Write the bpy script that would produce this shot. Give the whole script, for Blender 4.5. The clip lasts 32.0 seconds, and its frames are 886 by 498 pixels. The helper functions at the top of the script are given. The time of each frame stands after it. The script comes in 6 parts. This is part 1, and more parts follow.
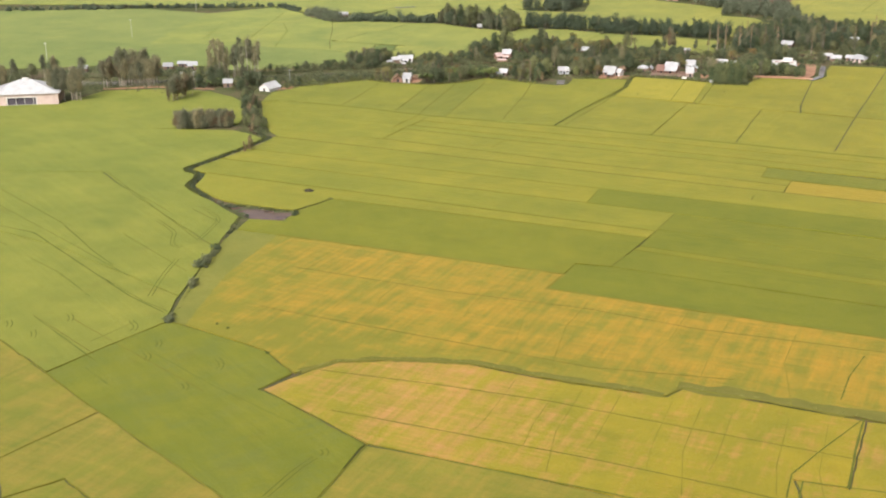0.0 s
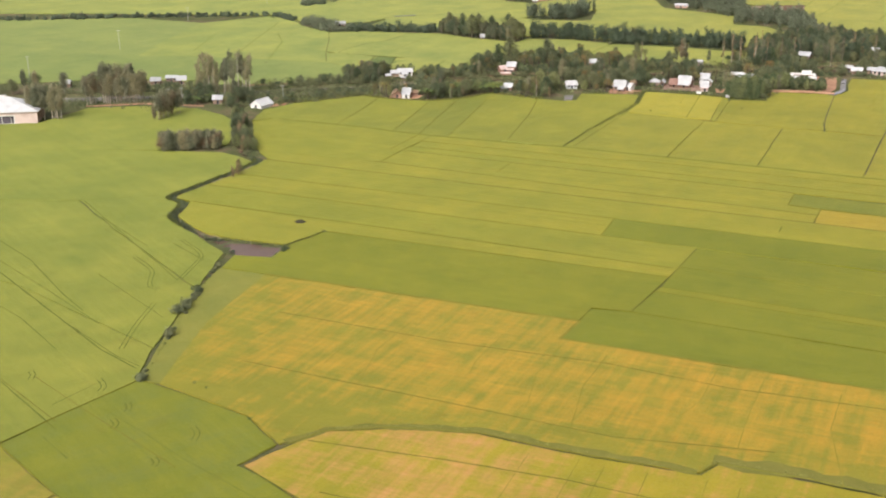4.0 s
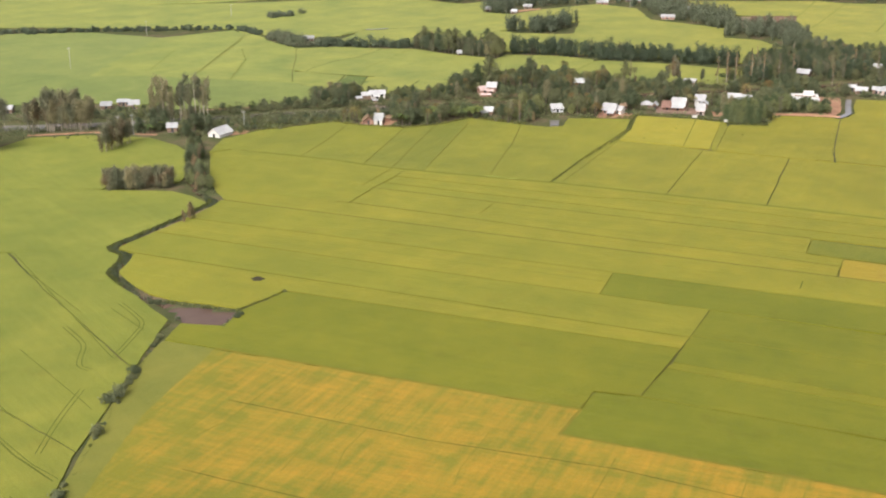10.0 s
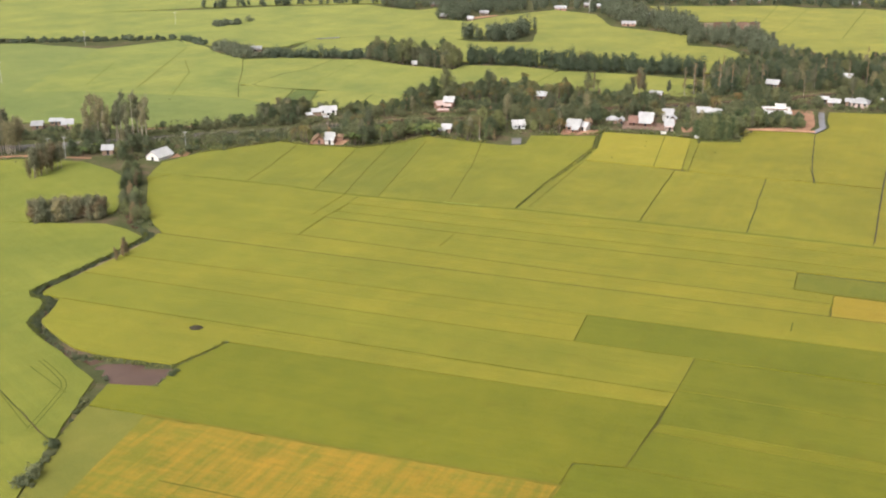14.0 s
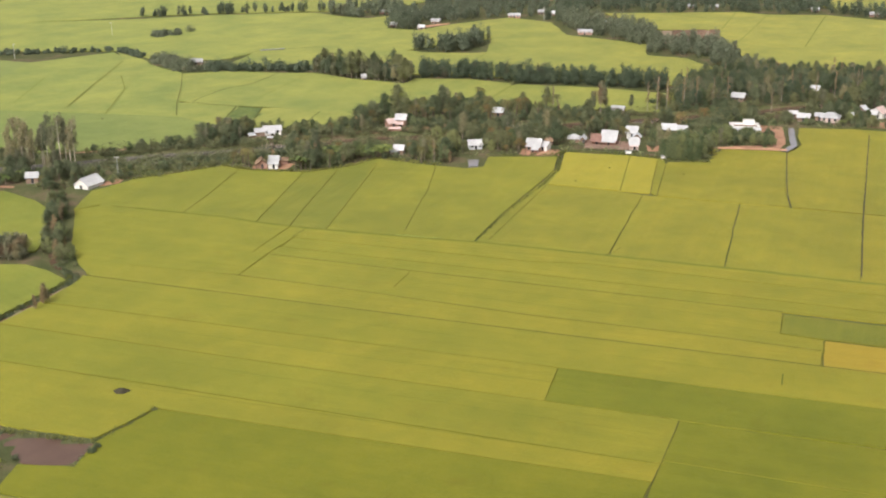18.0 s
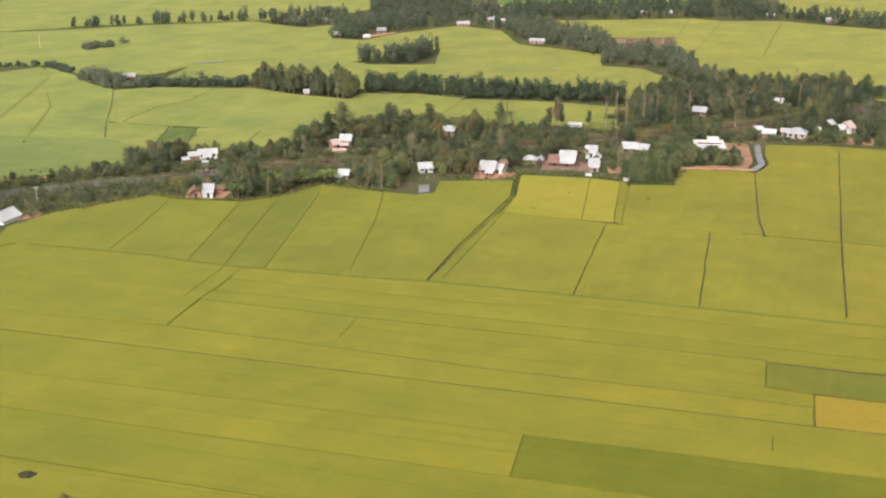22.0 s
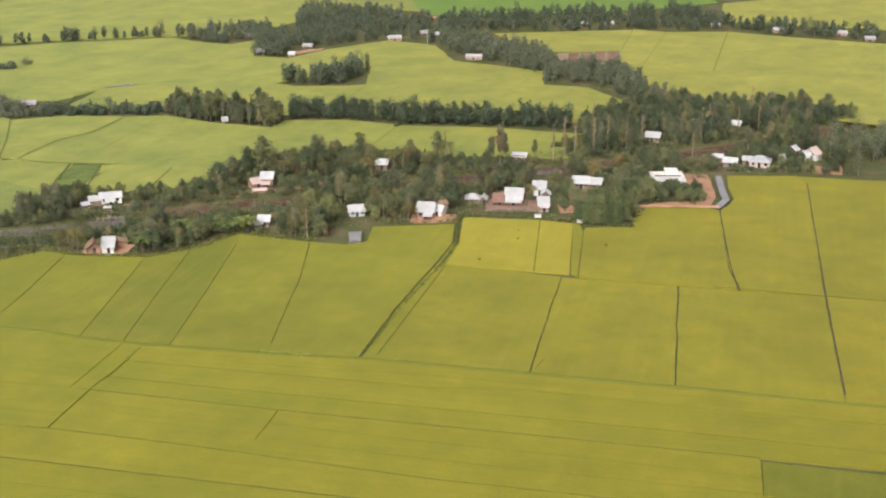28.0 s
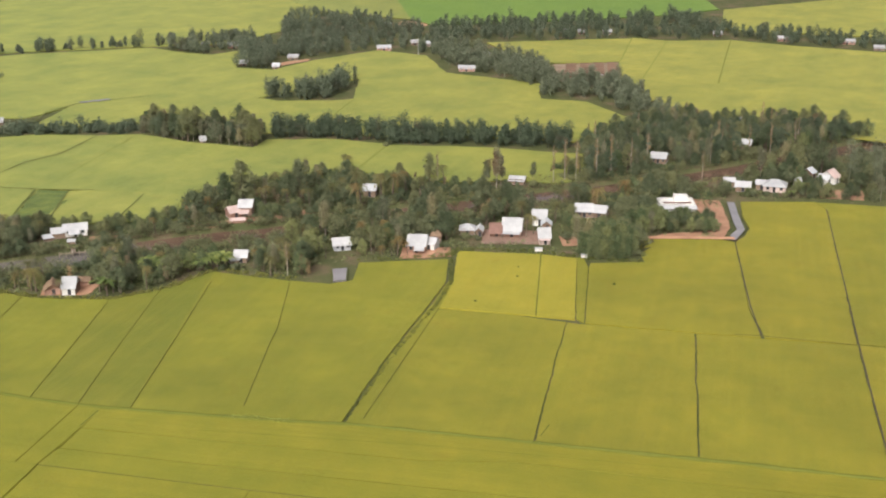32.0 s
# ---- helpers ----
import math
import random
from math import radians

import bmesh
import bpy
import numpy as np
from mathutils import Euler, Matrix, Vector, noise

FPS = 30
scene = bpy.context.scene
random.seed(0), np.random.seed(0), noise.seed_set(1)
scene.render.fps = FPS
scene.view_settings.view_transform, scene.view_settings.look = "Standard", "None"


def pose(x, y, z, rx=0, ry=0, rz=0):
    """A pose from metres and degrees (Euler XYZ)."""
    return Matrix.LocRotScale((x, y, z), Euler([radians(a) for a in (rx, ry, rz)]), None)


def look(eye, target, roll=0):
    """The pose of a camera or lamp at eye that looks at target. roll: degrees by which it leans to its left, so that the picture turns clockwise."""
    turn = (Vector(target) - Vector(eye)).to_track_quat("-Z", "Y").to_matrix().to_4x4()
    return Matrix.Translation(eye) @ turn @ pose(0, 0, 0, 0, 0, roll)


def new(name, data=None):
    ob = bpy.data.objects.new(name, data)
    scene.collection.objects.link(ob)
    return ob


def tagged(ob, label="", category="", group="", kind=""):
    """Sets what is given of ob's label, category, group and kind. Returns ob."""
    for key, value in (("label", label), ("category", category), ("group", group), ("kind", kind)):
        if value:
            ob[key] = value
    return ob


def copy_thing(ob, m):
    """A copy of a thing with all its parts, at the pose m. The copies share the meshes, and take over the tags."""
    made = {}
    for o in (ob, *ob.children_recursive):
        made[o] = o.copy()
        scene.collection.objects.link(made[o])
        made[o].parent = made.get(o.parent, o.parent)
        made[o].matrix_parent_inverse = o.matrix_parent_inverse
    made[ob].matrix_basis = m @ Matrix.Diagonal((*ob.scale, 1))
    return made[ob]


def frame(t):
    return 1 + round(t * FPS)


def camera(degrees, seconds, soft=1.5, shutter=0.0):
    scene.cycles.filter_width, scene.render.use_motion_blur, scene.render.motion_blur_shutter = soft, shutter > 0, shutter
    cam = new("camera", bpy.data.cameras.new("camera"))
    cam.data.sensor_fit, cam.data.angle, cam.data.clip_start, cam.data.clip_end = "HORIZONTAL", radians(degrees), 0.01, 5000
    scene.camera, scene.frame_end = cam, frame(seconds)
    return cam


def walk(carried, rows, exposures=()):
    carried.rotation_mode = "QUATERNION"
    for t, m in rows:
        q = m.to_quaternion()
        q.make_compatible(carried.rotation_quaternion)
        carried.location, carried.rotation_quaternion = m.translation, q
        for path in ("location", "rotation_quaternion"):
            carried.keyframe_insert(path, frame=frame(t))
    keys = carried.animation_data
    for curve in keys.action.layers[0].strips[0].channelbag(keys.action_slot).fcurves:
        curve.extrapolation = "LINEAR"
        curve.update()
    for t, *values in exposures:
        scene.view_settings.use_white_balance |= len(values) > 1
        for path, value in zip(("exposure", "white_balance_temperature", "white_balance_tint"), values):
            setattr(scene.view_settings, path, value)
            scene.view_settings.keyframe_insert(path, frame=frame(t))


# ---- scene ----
cam = camera(40.84, 32.0, soft=2.0)
PATH = [
    (0, 10.79, -132.31, 115.04, 4.929, -18.968, 0.377),
    (1, 10.16, -124.36, 115.16, 4.950, -18.942, 0.442),
    (2, 9.44, -116.26, 115.25, 4.970, -18.923, 0.459),
    (3, 8.57, -108.04, 115.30, 4.973, -18.901, 0.487),
    (4.5, 7.16, -95.79, 115.23, 4.977, -18.857, 0.528),
    (5.5, 6.43, -87.78, 115.41, 4.990, -18.837, 0.531),
    (6, 6.15, -83.92, 115.65, 5.014, -18.848, 0.544),
    (7, 5.47, -76.22, 115.95, 4.971, -18.840, 0.554),
    (7.5, 5.14, -72.24, 116.04, 4.889, -18.836, 0.572),
    (8, 4.84, -68.21, 116.12, 4.751, -18.835, 0.594),
    (8.5, 4.54, -64.20, 116.19, 4.538, -18.830, 0.605),
    (9, 4.16, -60.24, 116.25, 4.278, -18.821, 0.596),
    (10, 3.36, -52.36, 116.34, 3.739, -18.816, 0.558),
    (11, 2.79, -44.36, 116.48, 3.191, -18.824, 0.580),
    (12, 2.14, -36.39, 116.63, 2.625, -18.824, 0.566),
    (13, 1.49, -28.44, 116.83, 2.056, -18.830, 0.550),
    (14, 0.97, -20.26, 116.98, 1.488, -18.834, 0.531),
    (15, 0.61, -11.95, 117.19, 0.916, -18.840, 0.482),
    (16, 0.15, -4.02, 117.38, 0.310, -18.826, 0.465),
    (17, -0.11, 4.00, 117.59, -0.317, -18.816, 0.459),
    (18, -0.27, 12.19, 117.72, -0.953, -18.811, 0.462),
    (19, -0.27, 20.35, 117.89, -1.580, -18.811, 0.454),
    (20, -0.17, 28.40, 118.15, -2.215, -18.814, 0.441),
    (21, 0.09, 36.64, 118.29, -2.874, -18.812, 0.439),
    (22, 0.54, 45.00, 118.46, -3.509, -18.796, 0.465),
    (23, 0.99, 53.23, 118.63, -4.154, -18.780, 0.484),
    (24, 1.53, 61.40, 118.83, -4.801, -18.779, 0.499),
    (25, 2.15, 69.62, 119.06, -5.450, -18.789, 0.529),
    (26, 2.92, 77.82, 119.28, -6.088, -18.794, 0.563),
    (27, 3.66, 86.10, 119.42, -6.614, -18.773, 0.587),
    (28.5, 4.74, 98.92, 119.60, -6.786, -18.743, 0.585),
    (29, 5.15, 103.10, 119.64, -6.781, -18.728, 0.596),
    (30, 6.17, 111.52, 119.75, -6.764, -18.723, 0.632),
    (30.5, 6.69, 115.71, 119.83, -6.767, -18.729, 0.642),
    (31, 7.20, 119.88, 119.91, -6.832, -18.732, 0.645),
    (31.5, 7.67, 124.03, 119.96, -6.991, -18.731, 0.646),
    (32, 8.13, 128.14, 120.00, -7.209, -18.733, 0.644),
]


def aim(x, y, z, yaw, pitch, lean):
    """A pose by heading, tilt and lean in degrees."""
    a, b = radians(yaw), radians(pitch)
    way = Vector((-math.sin(a) * math.cos(b), math.cos(a) * math.cos(b), math.sin(b)))
    eye = Vector((x, y, z))
    return look(eye, eye + way, -lean)


walk(cam, [(t, aim(*row)) for t, *row in PATH], exposures=[(0, 0.42, 6500, 10), (32, 0.26, 6500, 10)])

# ---- light: bright overcast, low warm sun behind thin cloud ----
world = bpy.data.worlds.new("sky")
scene.world = world
world.use_nodes = True
wn = world.node_tree
sky = wn.nodes.new("ShaderNodeTexSky")
sky.sky_type, sky.sun_disc = "NISHITA", False
sky.sun_elevation, sky.sun_rotation = radians(42), radians(204)
sky.air_density, sky.dust_density, sky.ozone_density = 0.7, 7.0, 1.0
thin = wn.nodes.new("ShaderNodeHueSaturation")  # cloud takes most of the blue away
thin.inputs["Saturation"].default_value = 0.4
wn.links.new(sky.outputs[0], thin.inputs["Color"])
wn.links.new(thin.outputs[0], wn.nodes["Background"].inputs[0])
wn.nodes["Background"].inputs[1].default_value = 0.16
sun = new("sun", bpy.data.lights.new("sun", "SUN"))
sun.data.energy, sun.data.angle, sun.data.color = 1.7, radians(40), (1.0, 0.97, 0.93)
sun.matrix_world = look((0, 0, 200), (0.33, 0.8, 199.2))

# ---- materials ----
def shader(name, rough=0.8, spec=0.3):
    """A new material with its node tree, a linker, and its main shader."""
    m = bpy.data.materials.new(name)
    m.use_nodes = True
    b = m.node_tree.nodes["Principled BSDF"]
    b.inputs["Roughness"].default_value = rough
    b.inputs["Specular IOR Level"].default_value = spec
    return m, m.node_tree.nodes, m.node_tree.links.new, b


def noise_node(n, link, vec, scale, detail=4.0, rough=0.6):
    k = n.new("ShaderNodeTexNoise")
    k.inputs["Scale"].default_value, k.inputs["Detail"].default_value, k.inputs["Roughness"].default_value = scale, detail, rough
    if vec is not None:
        link(vec, k.inputs["Vector"])
    return k.outputs["Fac"]


def ramp(n, link, fac, *stops):
    r = n.new("ShaderNodeValToRGB")
    while len(r.color_ramp.elements) < len(stops):
        r.color_ramp.elements.new(0.5)
    for e, (p, c) in zip(r.color_ramp.elements, stops):
        e.position, e.color = p, (*c, 1) if len(c) == 3 else (c[0], c[0], c[0], 1)
    link(fac, r.inputs[0])
    return r.outputs[0]


def mix(n, link, fac, a, b, how="MIX"):
    m = n.new("ShaderNodeMix")
    m.data_type, m.blend_type = "RGBA", how
    for v, s in ((fac, m.inputs[0]), (a, m.inputs[6]), (b, m.inputs[7])):
        if isinstance(v, (int, float)):
            s.default_value = v
        elif isinstance(v, tuple):
            s.default_value = (*v, 1)
        else:
            link(v, s)
    return m.outputs[2]


def turned(n, link, angle, sx=1.0, sy=1.0):
    """World position, turned about z and stretched."""
    g = n.new("ShaderNodeNewGeometry")
    r = n.new("ShaderNodeVectorRotate")
    r.rotation_type = "Z_AXIS"
    r.inputs["Angle"].default_value = radians(-angle)
    link(g.outputs["Position"], r.inputs["Vector"])
    m = n.new("ShaderNodeMapping")
    m.inputs["Scale"].default_value = (sx, sy, 1.0)
    link(r.outputs[0], m.inputs["Vector"])
    return m.outputs[0]


def bump(n, link, b, height, strength, dist):
    k = n.new("ShaderNodeBump")
    k.inputs["Strength"].default_value, k.inputs["Distance"].default_value = strength, dist
    link(height, k.inputs["Height"])
    link(k.outputs[0], b.inputs["Normal"])


def rice(name, low, high, angle, patch=None, amount=0.5, streak=0.35, fade=()):
    """Standing rice: drifts of tone, drill rows along one heading, fine grain; patch is the colour of riper spots."""
    m, n, link, b = shader(name, 0.75, 0.15)
    flat = turned(n, link, angle)
    rows = turned(n, link, angle, 0.015, 0.5)
    rows2 = turned(n, link, angle, 0.35, 0.05)
    drift = noise_node(n, link, flat, 0.035, 5, 0.6)
    col = ramp(n, link, drift, (0.32, low), (0.68, high))
    if patch:
        drifts = noise_node(n, link, flat, 0.03, 3, 0.55)
        spots = noise_node(n, link, flat, 0.12, 5, 0.65)
        bars = noise_node(n, link, turned(n, link, angle, 0.62, 0.045), 1.0, 2, 0.5)
        weave = noise_node(n, link, turned(n, link, angle, 0.1, 0.8), 1.0, 2, 0.5)
        both = mix(n, link, 0.45, mix(n, link, 0.6, drifts, spots), mix(n, link, 0.4, bars, weave))
        for ax, ay, p0, p1, cut in fade:  # riper spots thin out from p1 to p0 along a heading
            g = n.new("ShaderNodeNewGeometry")
            along = n.new("ShaderNodeVectorMath")
            along.operation = "DOT_PRODUCT"
            along.inputs[1].default_value = (ax, ay, 0.0)
            link(g.outputs["Position"], along.inputs[0])
            less = n.new("ShaderNodeMapRange")
            for name_, value in zip(("From Min", "From Max", "To Min", "To Max"), (p0, p1, -cut, 0.0)):
                less.inputs[name_].default_value = value
            link(along.outputs["Value"], less.inputs["Value"])
            both = mix(n, link, 1.0, both, less.outputs[0], "ADD")
        low_edge = 0.522 - 0.14 * amount
        share = ramp(n, link, both, (low_edge - 0.045, (0.0,)), (low_edge + 0.045, (0.5,)), (low_edge + 0.14, (1.0,)))
        col = mix(n, link, share, col, patch)
    drills = noise_node(n, link, rows, 1.0, 4, 0.7)
    col = mix(n, link, streak * 0.7, col, ramp(n, link, drills, (0.3, (0.72, 0.74, 0.7)), (0.7, (1.22, 1.2, 1.15))), "MULTIPLY")
    cross = noise_node(n, link, rows2, 1.0, 3, 0.6)
    col = mix(n, link, 0.16, col, ramp(n, link, cross, (0.3, (0.84, 0.86, 0.84)), (0.7, (1.12, 1.1, 1.1))), "MULTIPLY")
    grain = noise_node(n, link, flat, 1.6, 6, 0.75)
    col = mix(n, link, 0.5, col, ramp(n, link, grain, (0.25, (0.62, 0.66, 0.6)), (0.75, (1.32, 1.28, 1.25))), "MULTIPLY")
    blotch = noise_node(n, link, flat, 0.13, 3, 0.55)
    col = mix(n, link, 1.0, col, ramp(n, link, blotch, (0.32, (0.92, 0.95, 0.9)), (0.68, (1.08, 1.05, 1.05))), "MULTIPLY")
    stain = noise_node(n, link, flat, 0.075, 5, 0.7)
    col = mix(n, link, 1.0, col, ramp(n, link, stain, (0.58, (1.0, 1.0, 1.0)), (0.72, (0.93, 0.87, 0.86))), "MULTIPLY")
    # the crop stands greener towards the creek and riper towards the east
    place = n.new("ShaderNodeSeparateXYZ")
    link(n.new("ShaderNodeNewGeometry").outputs["Position"], place.inputs[0])
    east = n.new("ShaderNodeMapRange")
    east.inputs["From Min"].default_value, east.inputs["From Max"].default_value = -170.0, 130.0
    link(place.outputs["X"], east.inputs["Value"])
    col = mix(n, link, 1.0, col, ramp(n, link, east.outputs[0], (0.0, (0.95, 1.0, 1.06)), (0.5, (1.0, 1.0, 1.0)), (1.0, (1.03, 0.965, 0.84))), "MULTIPLY")
    info = n.new("ShaderNodeObjectInfo")
    own = ramp(n, link, info.outputs["Random"], (0.0, (0.9, 0.94, 0.94)), (1.0, (1.07, 1.03, 1.02)))
    col = mix(n, link, 1.0, col, own, "MULTIPLY")
    link(col, b.inputs["Base Color"])
    # the ears' fuzz, pale at a low angle; its sheen also imitates haze
    b.inputs["Sheen Weight"].default_value, b.inputs["Sheen Roughness"].default_value = 0.1, 0.45
    b.inputs["Sheen Tint"].default_value = (0.9, 1.0, 0.45, 1)
    bump(n, link, b, grain, 0.6, 0.25)
    return m


def plain(name, low, high, scale=1.5, rough=0.8, spec=0.3, metal=0.0, rel=0.3, dist=0.05, obj=True, streaks=0.0):
    """A worn everyday surface: two tones, grain, small relief, own tint for each object."""
    m, n, link, b = shader(name, rough, spec)
    b.inputs["Metallic"].default_value = metal
    c = n.new("ShaderNodeTexCoord").outputs["Object"]
    big = noise_node(n, link, c, scale * 0.3, 4, 0.6)
    fine = noise_node(n, link, c, scale * 4, 5, 0.7)
    col = ramp(n, link, mix(n, link, 0.4, big, fine), (0.35, low), (0.65, high))
    if streaks:
        k = n.new("ShaderNodeMapping")
        k.inputs["Scale"].default_value = (2.2, 0.25, 0.25)
        link(c, k.inputs["Vector"])
        s = noise_node(n, link, k.outputs[0], 2.0, 4, 0.7)
        col = mix(n, link, ramp(n, link, s, (0.5, (0.0,)), (0.78, (streaks,))), col, (0.23, 0.12, 0.06))
    if obj:
        info = n.new("ShaderNodeObjectInfo")
        col = mix(n, link, 1.0, col, ramp(n, link, info.outputs["Random"], (0.0, (0.86, 0.86, 0.86)), (1.0, (1.08, 1.08, 1.08))), "MULTIPLY")
    link(col, b.inputs["Base Color"])
    bump(n, link, b, fine, rel, dist)
    return m


def foliage(name, dark, light, dry=(0.16, 0.12, 0.06), dry_share=0.0):
    """Leaves: each leaf clump has its own tone, each plant its own cast."""
    m, n, link, b = shader(name, 0.65, 0.25)
    g = n.new("ShaderNodeNewGeometry")
    col = ramp(n, link, g.outputs["Random Per Island"], (0.0, dark), (1.0, light))
    info = n.new("ShaderNodeObjectInfo")
    cast = ramp(n, link, info.outputs["Random"], (0.0, (0.62, 0.7, 0.66)), (0.5, (0.98, 0.98, 0.98)), (1.0, (1.36, 1.24, 1.08)))
    col = mix(n, link, 1.0, col, cast, "MULTIPLY")
    if dry_share:
        big = noise_node(n, link, g.outputs["Position"], 0.12, 3, 0.6)
        col = mix(n, link, ramp(n, link, big, (0.62 - 0.3 * dry_share, (0.0,)), (0.75 - 0.3 * dry_share, (0.8,))), col, dry)
    link(col, b.inputs["Base Color"])
    thin = n.new("ShaderNodeBsdfTranslucent")
    link(col, thin.inputs["Color"])
    both = n.new("ShaderNodeMixShader")
    both.inputs[0].default_value = 0.5
    link(b.outputs[0], both.inputs[1])
    link(thin.outputs[0], both.inputs[2])
    link(both.outputs[0], n["Material Output"].inputs["Surface"])
    return m


STRIP, UPPER, WEST = -20.5, 68.0, -50.0
RICE = rice("rice_ripening", (0.18, 0.173, 0.0185), (0.228, 0.208, 0.022), STRIP)
RICE_UP = rice("rice_ripening_upper", (0.16, 0.157, 0.019), (0.220, 0.206, 0.023), UPPER, streak=0.3)
RICE_BRIGHT = rice("rice_yellowing", (0.228, 0.212, 0.025), (0.282, 0.249, 0.03), UPPER)
RICE_BAND = rice("rice_band", (0.15, 0.155, 0.012), (0.185, 0.178, 0.015), STRIP)
RICE_GREEN = rice("rice_green", (0.122, 0.134, 0.010), (0.162, 0.164, 0.013), STRIP, streak=0.4)
RICE_UPGREEN = rice("rice_green_upper", (0.126, 0.138, 0.018), (0.168, 0.167, 0.022), UPPER, streak=0.5)
RICE_WEST = rice("rice_west", (0.152, 0.167, 0.025), (0.214, 0.213, 0.033), WEST, streak=0.4)
RICE_ORANGE = rice("rice_golden", (0.178, 0.161, 0.017), (0.236, 0.194, 0.021), STRIP, (0.39, 0.222, 0.026), 0.43, streak=0.25, fade=((0.94, -0.34, -160, -108, 0.1), (0.302, 0.953, 112, 132, 0.085)))
RICE_PINK = rice("rice_overripe", (0.188, 0.174, 0.015), (0.268, 0.216, 0.018), STRIP, (0.4, 0.21, 0.075), 0.18, streak=0.25, fade=((-1.0, 0.0, -36, 2, 0.05),))
RICE_GOLD = rice("rice_ripe", (0.265, 0.2, 0.024), (0.305, 0.222, 0.028), STRIP)
RICE_MOTTLED = rice("rice_mottled", (0.135, 0.144, 0.018), (0.192, 0.18, 0.022), STRIP, (0.245, 0.188, 0.034), 0.36)
# far rice: pale crop tone, lifted further with some distance haze in the colour
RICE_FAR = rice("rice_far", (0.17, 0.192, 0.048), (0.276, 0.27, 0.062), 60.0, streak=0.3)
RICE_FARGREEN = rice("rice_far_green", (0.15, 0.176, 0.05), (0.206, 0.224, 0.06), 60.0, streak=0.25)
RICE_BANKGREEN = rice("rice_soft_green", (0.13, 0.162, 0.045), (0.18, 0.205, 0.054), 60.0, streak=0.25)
RICE_WET = rice("rice_wet_green", (0.118, 0.135, 0.012), (0.16, 0.165, 0.015), WEST, (0.125, 0.145, 0.03), 0.0, streak=0.4)
RICE_FRINGE = rice("rice_weedy_fringe", (0.15, 0.152, 0.028), (0.2, 0.186, 0.034), WEST, streak=0.2)
RICE_FRESH = rice("rice_seedling", (0.084, 0.164, 0.031), (0.110, 0.194, 0.036), 20.0)
WEEDS = rice("weeds", (0.1, 0.14, 0.03), (0.16, 0.18, 0.04), 70.0, (0.06, 0.09, 0.025), 0.6)

GRASS_SOIL, n_, link_, b_ = shader("grass_and_soil", 0.9, 0.1)
p_ = turned(n_, link_, 0)
c_ = ramp(n_, link_, noise_node(n_, link_, p_, 0.07, 6, 0.65), (0.36, (0.066, 0.078, 0.03)), (0.52, (0.094, 0.096, 0.042)), (0.66, (0.15, 0.108, 0.07)))
f_ = noise_node(n_, link_, p_, 1.8, 6, 0.75)
c_ = mix(n_, link_, 0.6, c_, ramp(n_, link_, f_, (0.25, (0.5, 0.5, 0.5)), (0.75, (1.4, 1.4, 1.4))), "MULTIPLY")
link_(c_, b_.inputs["Base Color"])
bump(n_, link_, b_, f_, 0.7, 0.2)

WATER, n_, link_, b_ = shader("silty_water", 0.07, 0.5)
b_.inputs["IOR"].default_value = 1.33
p_ = turned(n_, link_, 0)
link_(ramp(n_, link_, noise_node(n_, link_, p_, 0.06, 4, 0.6), (0.35, (0.1, 0.06, 0.042)), (0.65, (0.14, 0.088, 0.062))), b_.inputs["Base Color"])
bump(n_, link_, b_, noise_node(n_, link_, p_, 2.2, 3, 0.6), 0.12, 0.05)

# lightened base: the sky's reflection is put into the water's colour
WATER_PALE = plain("sky_pale_water", (0.2, 0.18, 0.178), (0.28, 0.255, 0.25), 0.3, 0.08, 0.5, 0.0, 0.02)
# silty water greyed in its base colour to imitate reflected sky
WATER_CANAL = plain("canal_water", (0.105, 0.09, 0.08), (0.165, 0.145, 0.132), 0.08, 0.08, 0.5, 0.0, 0.02)
EARTH = plain("bare_earth", (0.27, 0.145, 0.092), (0.44, 0.255, 0.165), 0.6, 0.95, 0.1)
EARTH_PALE = plain("trodden_earth", (0.22, 0.16, 0.115), (0.32, 0.24, 0.17), 0.6, 0.95, 0.1)
METAL_ROOF = plain("zinc_roof", (0.28, 0.28, 0.285), (0.43, 0.43, 0.43), 0.8, 0.45, 0.5, 0.0, 0.1, streaks=0.25)
WHITE_SHEET = plain("white_sheet", (0.36, 0.355, 0.36), (0.53, 0.525, 0.52), 0.9, 0.5, 0.4, 0.0, 0.1, streaks=0.15)
DULL_ROOF = plain("weathered_zinc_roof", (0.36, 0.37, 0.38), (0.52, 0.53, 0.54), 0.8, 0.55, 0.4, 0.0, 0.1, streaks=0.5)

THATCH = plain("palm_thatch", (0.13, 0.085, 0.055), (0.24, 0.165, 0.11), 2.5, 0.95, 0.1, 0.0, 0.8)
TILE_RED = plain("brick_red_roof", (0.17, 0.095, 0.075), (0.25, 0.145, 0.115), 2.0, 0.85, 0.2)
WALL_WHITE = plain("limewash", (0.55, 0.52, 0.48), (0.74, 0.72, 0.68), 0.8, 0.9, 0.2, streaks=0.15)
WALL_CLAY = plain("clay_red_wall", (0.28, 0.155, 0.115), (0.4, 0.25, 0.19), 1.5, 0.9, 0.2)
WALL_PINK = plain("pale_pink_wall", (0.45, 0.34, 0.3), (0.58, 0.47, 0.42), 1.0, 0.9, 0.2, streaks=0.2)
PINK_ROOF = plain("faded_pink_roof", (0.42, 0.3, 0.27), (0.58, 0.46, 0.42), 0.8, 0.6, 0.3, streaks=0.35)
WALL_BRICK = plain("brick_wall", (0.22, 0.135, 0.1), (0.32, 0.21, 0.16), 2.5, 0.9, 0.2)
